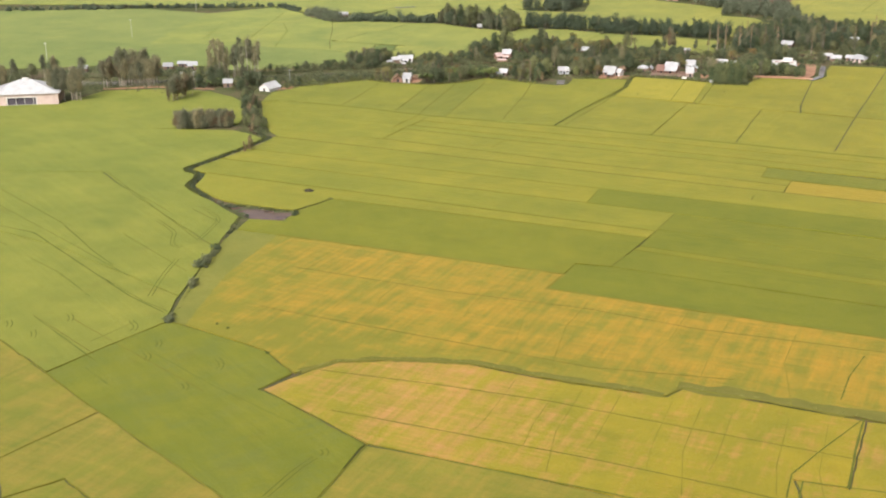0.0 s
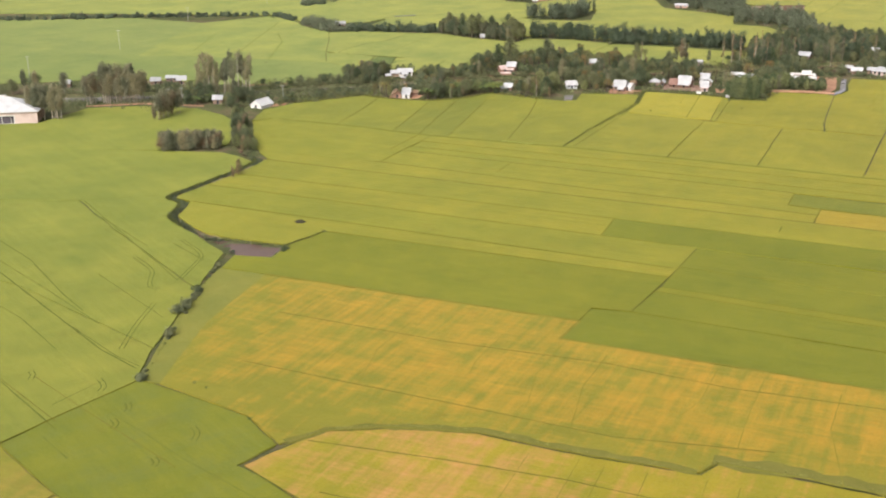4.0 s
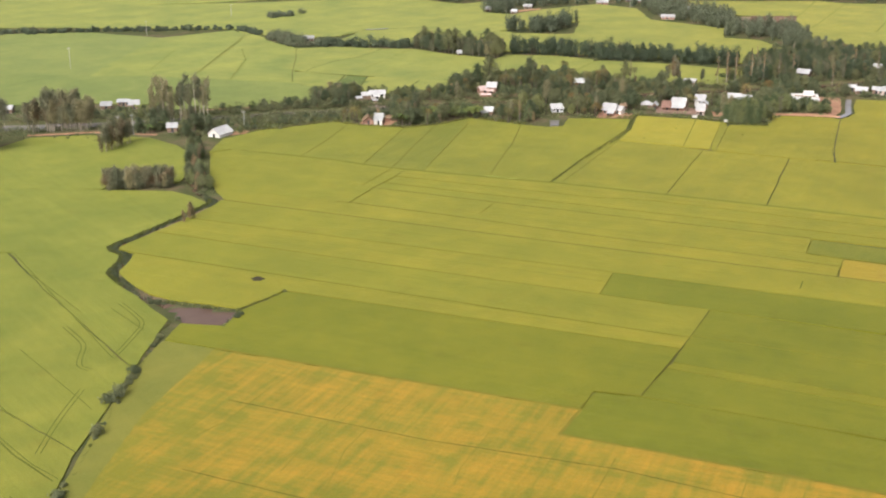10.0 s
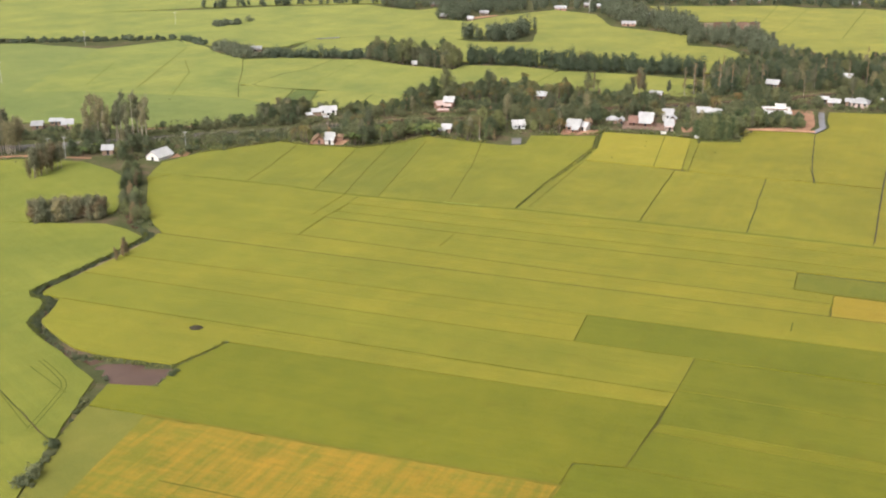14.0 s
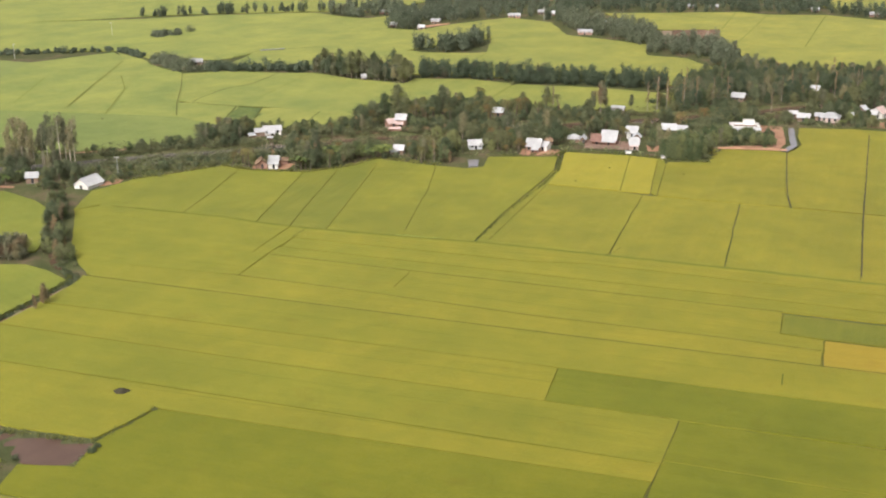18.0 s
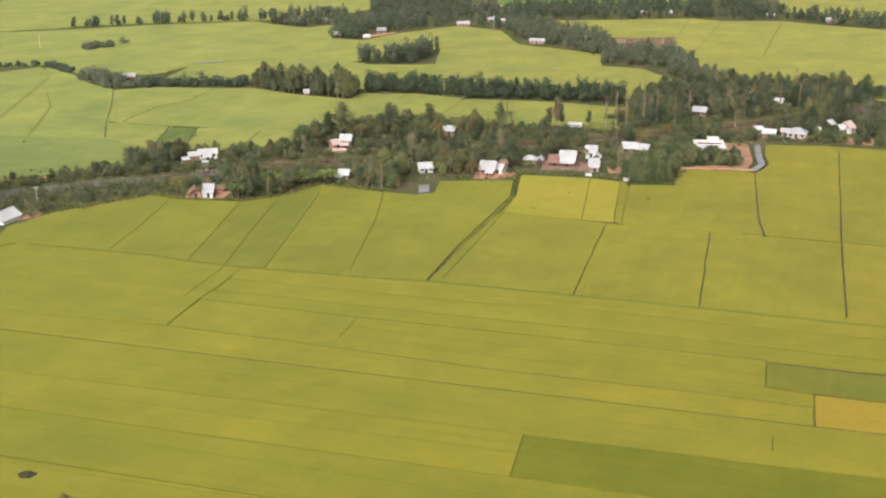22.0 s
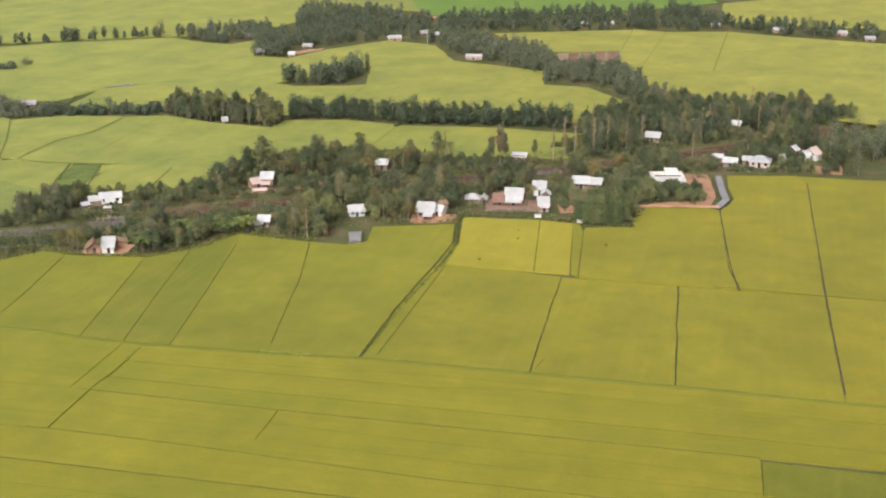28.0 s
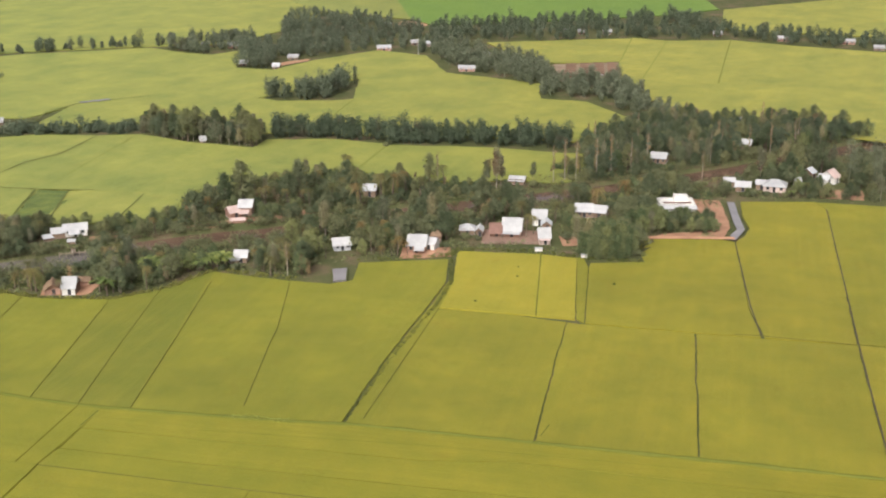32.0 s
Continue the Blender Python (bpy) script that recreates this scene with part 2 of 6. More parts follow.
WALL_WOOD = plain("plank_wall", (0.15, 0.1, 0.07), (0.27, 0.19, 0.14), 2.0, 0.85, 0.2)
# colour for the dim inside of the warehouse bay
BAY_SHADE = plain("bay_shade_sheet", (0.075, 0.065, 0.08), (0.12, 0.105, 0.12), 0.6, 0.9, 0.1)
DARK = plain("dark_opening_cloth", (0.02, 0.02, 0.022), (0.045, 0.045, 0.05), 1.0, 0.7, 0.2)
TIMBER = plain("weathered_timber", (0.16, 0.12, 0.09), (0.28, 0.22, 0.17), 2.0, 0.85, 0.2)
CONCRETE = plain("concrete", (0.42, 0.41, 0.39), (0.56, 0.55, 0.52), 1.2, 0.85, 0.25)
TARP = plain("blue_grey_boards", (0.35, 0.36, 0.38), (0.5, 0.51, 0.53), 0.8, 0.5, 0.4)
BARK = plain("bark", (0.1, 0.075, 0.055), (0.19, 0.15, 0.115), 1.5, 0.9, 0.1)
BARK_PALE = plain("pale_bark", (0.33, 0.28, 0.22), (0.52, 0.45, 0.37), 1.2, 0.85, 0.2)
GLASS, n_, link_, b_ = shader("window_glass", 0.08, 0.5)
b_.inputs["Base Color"].default_value = (0.05, 0.06, 0.065, 1)

LEAF = foliage("broad_leaves", (0.128, 0.148, 0.082), (0.218, 0.236, 0.13))
LEAF_LIGHT = foliage("light_leaves", (0.152, 0.184, 0.092), (0.26, 0.288, 0.14))
LEAF_EUC = foliage("eucalyptus_leaves", (0.172, 0.172, 0.112), (0.33, 0.315, 0.2), (0.25, 0.17, 0.1), 0.15)
LEAF_DARK = foliage("wood_leaves", (0.114, 0.14, 0.088), (0.192, 0.22, 0.134))
LEAF_PALM = foliage("palm_fronds", (0.13, 0.135, 0.06), (0.24, 0.225, 0.1), (0.3, 0.19, 0.08), 0.3)
LEAF_BANANA = foliage("banana_leaves", (0.2, 0.245, 0.085), (0.34, 0.4, 0.14))
LEAF_DRY = foliage("dry_leaves", (0.2, 0.15, 0.09), (0.34, 0.27, 0.17))
# far leaves paler and bluer than near ones: distance haze put into the colour
LEAF_FAR = foliage("hazy_far_leaves", (0.14, 0.166, 0.112), (0.234, 0.26, 0.174), (0.15, 0.125, 0.085), 0.15)
GRASS = foliage("bank_grass", (0.13, 0.15, 0.045), (0.22, 0.23, 0.07))

# ---- building helpers ----
def solid(name, verts, faces, material, smooth=False):
    me = bpy.data.meshes.new(name)
    me.from_pydata([tuple(map(float, v)) for v in verts], [], [tuple(map(int, f)) for f in faces])
    me.materials.append(material)
    if smooth:
        me.polygons.foreach_set("use_smooth", [True] * len(me.polygons))
    me.update()
    return me


def part(name, me, parent, label="", m=None):
    """A mesh object under a thing or a part."""
    ob = new(name, me)
    ob.parent = parent
    if m is not None:
        ob.matrix_basis = m
    return tagged(ob, label)


def boxes(name, items, material):
    """Boxes (x0, y0, z0, x1, y1, z1) in one mesh."""
    v, f = [], []
    for x0, y0, z0, x1, y1, z1 in items:
        k = len(v)
        v += [(x0, y0, z0), (x1, y0, z0), (x1, y1, z0), (x0, y1, z0), (x0, y0, z1), (x1, y0, z1), (x1, y1, z1), (x0, y1, z1)]
        f += [(k, k + 3, k + 2, k + 1), (k + 4, k + 5, k + 6, k + 7), (k, k + 1, k + 5, k + 4), (k + 1, k + 2, k + 6, k + 5),
              (k + 2, k + 3, k + 7, k + 6), (k + 3, k, k + 4, k + 7)]
    return solid(name, v, f, material)


def lerp_line(line, x):
    """The y of a west-to-east line at x, carried on straight past its ends."""
    k = 0
    while k < len(line) - 2 and x > line[k + 1][0]:
        k += 1
    (x0, y0), (x1, y1) = line[k], line[k + 1]
    return y0 + (y1 - y0) * (x - x0) / (x1 - x0)


def run(line, x0, x1):
    """The stretch of a line between two x, in that order."""
    a, b = min(x0, x1), max(x0, x1)
    pts = [(a, lerp_line(line, a))] + [p for p in line if a + 1 < p[0] < b - 1] + [(b, lerp_line(line, b))]
    return pts if x0 < x1 else pts[::-1]


def signed_area(p):
    return sum(p[i - 1][0] * p[i][1] - p[i][0] * p[i - 1][1] for i in range(len(p))) / 2


def inside(p, x, y):
    odd = False
    for i in range(len(p)):
        (x0, y0), (x1, y1) = p[i - 1], p[i]
        if (y0 > y) != (y1 > y) and x < (x1 - x0) * (y - y0) / (y1 - y0) + x0:
            odd = not odd
    return odd


def away(line, x, y):
    """Distance from a polyline."""
    best = 1e9
    for (x0, y0), (x1, y1) in zip(line, line[1:]):
        dx, dy = x1 - x0, y1 - y0
        s = max(0, min(1, ((x - x0) * dx + (y - y0) * dy) / (dx * dx + dy * dy)))
        best = min(best, math.hypot(x - x0 - s * dx, y - y0 - s * dy))
    return best


def shrunk(p, gap):
    """The polygon, counterclockwise, with every edge moved inwards."""
    if signed_area(p) < 0:
        p = p[::-1]
    out = []
    for i in range(len(p)):
        a, b, c = Vector(p[i - 1]), Vector(p[i]), Vector(p[(i + 1) % len(p)])
        u, w = (b - a).normalized(), (c - b).normalized()
        n1, n2 = Vector((-u.y, u.x)), Vector((-w.y, w.x))
        m = n1 + n2
        m = m / max(0.35, m.dot(n1)) if m.length > 0.2 else n1
        out.append(tuple(b + m * gap))
    return out


def outline(p, step, wobble):
    """Edges cut into short lengths that wander a little, as grown edges do."""
    out = []
    for i in range(len(p)):
        a, b = Vector(p[i]), Vector(p[(i + 1) % len(p)])
        k = max(1, int((b - a).length / step))
        for j in range(k):
            q = a.lerp(b, j / k)
            w = 1.0 if j else 0.5
            out.append((q.x + wobble * w * (noise.noise((q.x * 0.31, q.y * 0.31, 3.7)) + noise.noise((q.x * 0.06, q.y * 0.06, 9.1))),
                        q.y + wobble * w * (noise.noise((q.x * 0.31, q.y * 0.31, 23.7)) + noise.noise((q.x * 0.06, q.y * 0.06, 29.1)))))
    return out


def slab(name, p, z0, z1, material, step=2.2, wobble=0.3):
    """A low body with a flat top: one polygon, its edges uneven."""
    bm = bmesh.new()
    ring = outline(p, step, wobble)
    top = [bm.verts.new((x, y, z1 + 0.05 * noise.noise((x * 0.2, y * 0.2, 1.0)))) for x, y in ring]
    low = [bm.verts.new((x, y, z0)) for x, y in ring]
    face = bm.faces.new(top)
    for i in range(len(ring)):
        bm.faces.new((low[i - 1], low[i], top[i], top[i - 1]))
    bm.normal_update()
    bmesh.ops.triangulate(bm, faces=[face])
    me = bpy.data.meshes.new(name)
    bm.to_mesh(me)
    bm.free()
    me.materials.append(material)
    return me


def paddy(label, p, material, gap=0.3, z0=-0.55, z1=0.0, wobble=0.3, step=2.2):
    ob = new("rice_field", slab("rice_field", shrunk(p, gap), z0, z1, material, step, wobble))
    return tagged(ob, label, "rice field", "rice fields")


def strip(label, low, high, material, w0, w1, e0, e1, west=(), east=(), gap=0.3):
    return paddy(label, run(low, w0, e0) + list(east) + run(high, e1, w1) + list(west), material, gap)


def ribbon(line, width, z, name, material, wobble=0.0, label="", category="", kind="", crown=0.0):
    """A band along a polyline, uneven where wobble is given, its middle raised by crown."""
    pts = []
    for (x0, y0), (x1, y1) in zip(line, line[1:]):
        k = max(1, int(math.hypot(x1 - x0, y1 - y0) / 2.0))
        pts += [(x0 + (x1 - x0) * j / k, y0 + (y1 - y0) * j / k) for j in range(k)]
    pts.append(line[-1])
    v = []
    for i, (x, y) in enumerate(pts):
        a, b = Vector(pts[max(0, i - 1)]), Vector(pts[min(len(pts) - 1, i + 1)])
        u = (b - a).normalized()
        w = width / 2 * (1 + wobble * noise.noise((x * 0.2, y * 0.2, 5.0)))
        w2 = width / 2 * (1 + wobble * noise.noise((x * 0.2, y * 0.2, 15.0)))
        top = z + crown * (1 + 0.5 * noise.noise((x * 0.7, y * 0.7, 25.0)))
        v += [(x - u.y * w, y + u.x * w, z), (x, y, top), (x + u.y * w2, y - u.x * w2, z)]
    f = [(3 * i + k, 3 * i + k + 1, 3 * i + k + 4, 3 * i + k + 3) for i in range(len(pts) - 1) for k in (0, 1)]
    ob = new(name, solid(name, v, f, material))
    return tagged(ob, label, category, kind=kind)


# ---- plan: lines of the land ----
MAIN = [(-112, 410), (-82, 399.5), (-68.6, 394.5), (-55.7, 388), (-43.6, 382.5), (-32, 378.6), (-14.8, 373), (0, 368.3), (17, 363.8), (51, 351), (94, 334.7), (117, 325.4), (131, 320.5), (200, 295)]
LINE_G = [(-42, 371), (0, 356), (31, 345), (49, 342), (91, 325.3), (129, 311.5)]
LINE_H = [(-45, 362), (-16, 351), (30, 334.3), (81, 315.8), (120, 300.7)]
LINE_I = [(-56, 358.2), (-48, 355.3), (-4.3, 338.3), (29, 326.2), (95, 302), (120, 293)]
LINE_A = [(-74, 342.8), (-54, 336.6), (-25.4, 325.3), (26.5, 303.1), (72.3, 286.5), (96, 276.8)]
LINE_B = [(-87, 334), (13, 297), (107, 263)]
LINE_C = [(-96, 314), (12, 276), (100, 245)]
LINE_D = [(-90, 294), (-36, 274), (53, 242)]
LINE_E = [(-84, 271), (10, 236)]
LINE_F = [(-60, 251), (42, 216)]
CANAL = [(-420, 385), (-250, 445), (-187, 455), (-148, 466), (-108, 479.5), (-88, 484), (-63, 490), (-43, 499), (-23, 504.5), (-1, 507.5), (18, 513), (39, 521.5),
         (66, 527.5), (96, 534.5), (116, 538), (150, 548), (180, 558), (209, 572), (256, 590), (420, 630)]
CREEK = [(-91, 240.8), (-96.4, 244.1), (-104.1, 252.1), (-110.4, 259.8), (-113.6, 264.6), (-113, 269.5), (-113.2, 277.5), (-115.5, 281.6), (-120.2, 284.2), (-119.6, 289.5), (-115.8, 297.8), (-110.8, 309), (-105.7, 321.9), (-101.5, 333), (-101.5, 338.5), (-105.5, 343), (-112, 351), (-116, 364), (-121, 386), (-126, 405), (-132, 440)]
EDGE = [(-420, 398), (-216, 398), (-205, 430), (-180, 436), (-150, 432), (-135, 420), (-118, 428), (-110, 443), (-78, 462), (-68, 456), (-46, 451), (-31, 457),
        (-18, 471), (6, 459), (17, 454), (25, 472), (53, 471), (55, 478), (81, 471), (95, 462), (111, 457), (122, 479), (143, 473), (146, 500), (164, 515),
        (189, 510), (210, 501), (420, 470)]
def smooth(line, rounds=2):
    """Corners cut, so that a bent line runs in a curve."""
    for _ in range(rounds):
        out = [line[0]]
        for (x0, y0), (x1, y1) in zip(line, line[1:]):
            out += [(0.75 * x0 + 0.25 * x1, 0.75 * y0 + 0.25 * y1), (0.25 * x0 + 0.75 * x1, 0.25 * y0 + 0.75 * y1)]
        line = out + [line[-1]]
    return line


CREEK = smooth(CREEK, 1)


def bank(off, y0, y1):
    """The creek's bank, off metres east (or west) of its middle, from y0 to y1."""
    pts = []
    for i, (x, y) in enumerate(CREEK):
        a, b = Vector(CREEK[max(0, i - 1)]), Vector(CREEK[min(len(CREEK) - 1, i + 1)])
        u = (b - a).normalized()
        q = (x + u.y * off, y - u.x * off)
        if min(y0, y1) <= q[1] <= max(y0, y1):
            pts.append(q)
    return pts if y0 < y1 else pts[::-1]


POND_A = [(-92, 241.4), (-84, 239.2), (-68.5, 235.2), (-71.4, 226.6), (-83, 229.5)]
POND_B = [(17, 466), (22, 466), (21, 455.5), (17, 455)]
# added pale water patch, standing in for sky reflected at the canal's edge
PALE_PATCH = [(-109.6, 464.2), (-104.2, 463.6), (-103.2, 470.6), (-108.4, 471.4)]
CUT = [(144.8, 474.5), (147.8, 478.8), (151.7, 484), (154.7, 497), (159.5, 515)]


# ---- ground: one sheet to the horizon, with the beds of canal, creek and ponds ----
def land_height(x, y):
    if not (-430 < x < 430 and 100 < y < 640):
        return -0.35 if y <= 100 else 0.0
    z = 0.0 if y > lerp_line(EDGE, x) else -0.35
    d = away(CANAL, x, y)
    if d < 13:
        z += 0.25 * math.exp(-((d - 9.4) / 1.5) ** 2)
        z -= 2.3 * max(0.0, min(1.0, (8.5 - d) / 2.4))
    if y < 450:
        d = away(CREEK, x, y)
        z -= 1.3 * max(0.0, min(1.0, (2.1 - d) / 1.5))
    if inside(POND_A, x, y) or away(CUT, x, y) < 2.6:
        z -= 0.9
    return z


def axis(lo, hi, step, far):
    mid = list(np.arange(lo, hi + 0.1, step))
    out = [hi + (far - hi) * (k / 9) ** 2.2 for k in range(1, 10)]
    return [lo - (o - hi) for o in out][::-1] + mid + out


gx, gy = axis(-300, 360, 2.8, 4400), axis(120, 600, 2.8, 4400)
gv = [(x, y, land_height(x, y)) for y in gy for x in gx]
nx = len(gx)
gf = [(j * nx + i, j * nx + i + 1, (j + 1) * nx + i + 1, (j + 1) * nx + i) for j in range(len(gy) - 1) for i in range(nx - 1)]
ground = tagged(new("ground", solid("ground", gv, gf, GRASS_SOIL, True)), "flat delta land with dark grass and bare soil", "ground", kind="structure")

# western stretch: pale sky reflection comes from the water's colour
ribbon([q for q in CANAL if q[0] < -140], 15.2, -1.3, "canal_water", WATER_PALE, 0.1, "pale still canal water behind tall trees", "water", "structure")
ribbon([q for q in CANAL if q[0] <= -43], 15.6, -1.35, "canal_water", WATER_CANAL, 0.1, "sky-grey silty canal water between bushy banks", "water", "structure")
ribbon([q for q in CANAL if q[0] >= -43], 15.6, -1.35, "canal_water", WATER, 0.1, "silty brown canal water between wooded banks", "water", "structure")
ribbon(CREEK, 1.8, -0.95, "creek_water", WATER, 0.2, "narrow creek with dark water between grassy banks", "water", "structure")
ribbon(bank(1.5, 296, 334), 1.1, -0.28, "mud_bank", EARTH_PALE, 0.9, "pale bare mud along the creek bank", "bank", "structure")
ribbon(CUT, 2.6, -0.3, "ditch_water", WATER_PALE, 0.15, "pale water in a short field ditch", "water", "structure")
for p, z, mat, lab in ((POND_A, -0.7, WATER, "muddy field pond at the corner of the rice"), (POND_B, 0.12, WATER_PALE, "small square fish pond by the houses"), (PALE_PATCH, 0.1, WATER_PALE, "added pale water patch imitating sky reflection at the canal bank")):
    tagged(new("pond_water", slab("pond_water", shrunk(p, -0.8 if z < 0 else 0.0), z - 0.5, z, mat, 3, 0.3)), lab, "water", kind="structure")
ribbon(PALE_PATCH + PALE_PATCH[:1], 0.6, 0.16, "pond_rim", GRASS_SOIL, 0.4, "low grassy rim round the added pale water patch", "bank", "structure")
ribbon(POND_B + POND_B[:1], 0.5, 0.2, "pond_rim", GRASS_SOIL, 0.4, "raised rim of bare earth round a small pond", "bank", "structure")

# ---- rice fields: west and south ----
GREENISH = "yellow-green ripening rice in a long strip"
paddy("yellow-green rice beside the winding creek", bank(-1.8, 290, 243) + [(-86.8, 229), (-86.3, 199), (-129, 251.6), (-150, 280.4)], RICE_WEST, 0.0)
paddy("yellow-green rice with tractor tracks", [(-86.3, 198), (-129, 251), (-151, 280), (-260, 277), (-260, 262), (-137, 198.7), (-85.6, 158.6)], RICE_WEST, -0.04)
paddy("yellow-green rice with bent tractor tracks", [(-85.6, 158), (-137, 198.2), (-260, 261), (-260, 235), (-120, 126), (-102, 109), (-83.5, 139.5)], RICE_WEST, 0.10)
paddy("darker green rice between narrow bunds", [(-101.8, 108.2), (-83.8, 139), (-81.6, 139.8), (-54.2, 124), (-45.2, 111.6), (-51, 103), (-45.5, 99.2), (-23.5, 79.5), (-29.6, 57), (-32, 44), (-46, 56.5), (-82, 89.5)], RICE_WET, 0.1)
paddy("golden green rice cut by a bund", [(-120, 125.5), (-102.3, 108.4), (-82.5, 89.8), (-95, 68.5), (-140, 45), (-200, 120), (-150, 152)], RICE_MOTTLED, 0.12)
paddy("golden rice with a bent inner bund", [(-82.1, 89.4), (-46, 56), (-32.5, 43), (-36, 30), (-72, 30), (-71, 55), (-79, 62), (-88, 54), (-95.3, 68)], RICE_MOTTLED, 0.12)
paddy("golden rice behind a bent bund", [(-88.2, 53.6), (-79, 61.6), (-71.2, 54.6), (-73, 28), (-110, 28), (-97, 66)], RICE_MOTTLED, 0.12)
paddy("patchy golden rice with orange ripe spots", [(-70, 211), (18, 181.5), (13, 170), (95, 141), (180, 109), (180, 63), (83, 97.2), (60, 105.5), (43, 110.7), (39, 106.3), (17, 112.3), (-5, 120.3), (-23, 121.3), (-37.1, 118.5), (-44.7, 112), (-54, 124.3), (-78, 138.8), (-77, 175)], RICE_ORANGE, 0.12)
paddy("grassy green rice fringe by the bushes", [(-84, 215.2), (-70, 211), (-77, 175), (-78, 139.2), (-82.9, 140.2), (-85, 168), (-85.5, 186), (-85.9, 199)], RICE_FRINGE, -0.1)
paddy("orange and pink overripe rice in a curved plot", [(-43.6, 110.4), (-37, 117.8), (-23, 120.3), (-5, 119.3), (17, 111.4), (39, 105.4), (43, 109.6), (60, 104), (79, 96.7), (69.1, 68.7), (59.6, 71.8), (59, 52), (27, 63), (-7, 75), (-23, 80), (-49.6, 103.1)], RICE_PINK, 0.05)
paddy("green-gold rice south of a bund", [(-22.9, 79), (-29.3, 57), (-36, 30), (30, 22), (58, 38), (59, 51), (27, 62.5), (-7, 74.5)], RICE_MOTTLED, 0.12)
paddy("golden rice beside a ditch", [(79.3, 96.6), (83, 96), (180, 60), (170, 22), (60, 40), (60, 71.2), (69.35, 68.4)], RICE_PINK, 0.05)
paddy("golden green rice stretching south", [(-300, -160), (300, -160), (300, 19), (171, 19), (60, 37), (30, 19.5), (-36, 27.5), (-110, 25.5), (-141, 42.5), (-300, 42)], RICE_MOTTLED, 0.12, step=6)
paddy("golden green rice in a wide plot", [(-300, 43), (-142, 44), (-201, 119), (-152, 152.5), (-262, 236), (-300, 236)], RICE_MOTTLED, 0.3, step=6)
paddy("green rice in a wide plot", [(172, 20.5), (300, 20), (300, 240), (181, 240), (181, 61)], RICE_GREEN, 0.2, step=6)
# ---- rice fields: middle strips ----
paddy("dark green rice in a broad strip", [(-60, 251), (43.3, 215.6), (38.2, 204), (31.2, 189.1), (21, 191.2), (17.5, 182), (-70, 211.5), (-84, 216), (-83, 227), (-71, 225.4), (-69.6, 236)], RICE_GREEN, 0.11)
paddy("dark green rice beside golden rice", [(12.5, 170.5), (21, 190.5), (31, 188.7), (72, 173), (180, 132), (180, 110), (95, 141.5)], RICE_GREEN, 0.09)
paddy("dark green rice in a long plot", [(31, 188.7), (38.5, 204), (65, 193), (180, 148), (180, 133), (72, 173.5)], RICE_GREEN, 0.05)
paddy("lighter green band of rice", [(38.5, 204), (40.5, 207.5), (66, 197), (180, 152.5), (180, 148), (65, 193)], RICE_BAND, 0.02)
paddy("mid green rice in a long plot", [(40.5, 207.5), (47, 224), (180, 172), (180, 152.5), (66, 197)], RICE_GREEN, 0.04)
paddy("mid green rice in a wide plot", [(47, 224), (54, 241.3), (94, 226), (180, 192), (180, 172)], RICE_GREEN, 0.05)
paddy(GREENISH, [(-89, 243), (-70, 237.5), (-60, 251.5)] + run(LINE_F, -58, 43.4) + [(46.8, 223.6)] + run(LINE_E, 46.9, -112) + bank(1.8, 280, 246), RICE, 0.2)
strip(GREENISH, LINE_E, LINE_D, RICE, -112, -112.2, 46.9, 53.8, west=bank(1.8, 301, 283), gap=0.05)
strip(GREENISH, LINE_D, LINE_C, RICE, -112.2, -105.6, 26, 31, west=bank(1.8, 316, 304), gap=0.05)
strip("darker green rice behind a short bund", LINE_D, LINE_C, RICE_GREEN, 26, 31, 180, 180, gap=0.05)
strip(GREENISH, LINE_C, LINE_B, RICE, -105.6, -99.3, 180, 180, west=bank(1.8, 336, 319), gap=0.05)
strip(GREENISH, LINE_B, LINE_A, RICE, -98.6, -90, 93.1, 96.5, gap=0.2)
paddy("ripe golden rice in a small rectangle", [(99, 283), (93.3, 267.3), (107, 262.5), (180, 234), (180, 252)], RICE_GOLD, 0.12)
paddy("dull olive rice behind a short bund", [(94, 301), (89.3, 288), (99, 284), (180, 253), (180, 268)], RICE_UPGREEN, 0.10)
paddy(GREENISH, run(LINE_A, -54, 96.8) + [(98.8, 283.3), (89.2, 287.8), (93.8, 301)] + run(LINE_I, 93.6, -47.9), RICE, 0.06)
strip(GREENISH, LINE_I, LINE_H, RICE, -48.3, -45, 200, 200, gap=0.05)
strip(GREENISH, LINE_H, LINE_G, RICE, -44.9, -41.7, 200, 200, gap=0.05)
paddy(GREENISH, run(LINE_G, -41.6, 200) + run(MAIN, 200, -38.7), RICE, 0.10)
paddy("yellow-green rice by the creek", run(LINE_A, -88, -54.3) + [(-48.0, 355.5), (-44.7, 363), (-41.4, 372), (-38.5, 380.4)] + run(MAIN, -39.2, -112) + [(-120, 405)] + [(-116, 390), (-110.5, 367), (-103.5, 349), (-99, 341), (-95, 336)], RICE, 0.03)
# ---- rice fields: upper plots before the village ----
paddy("light green rice before the trees", [(-120, 406), (-112.5, 411)] + run(MAIN, -112, -55.6) + [(-46, 450), (-68, 455), (-78, 461), (-108, 443), (-120, 428)], RICE_UP, -0.28)
paddy("darker green rice in a narrow plot", run(MAIN, -55.5, -43.5) + [(-32.3, 455.8), (-45.5, 450)], RICE_UPGREEN, -0.28)
paddy("darker green rice in a narrow plot", run(MAIN, -43.3, -32.3) + [(-18.1, 469), (-31.9, 456)], RICE_UPGREEN, -0.28)
paddy("yellow-green rice in an upper plot", run(MAIN, -32, -7.5) + [(0, 420), (4.2, 457.5), (-17.7, 469)], RICE_UP, -0.3)
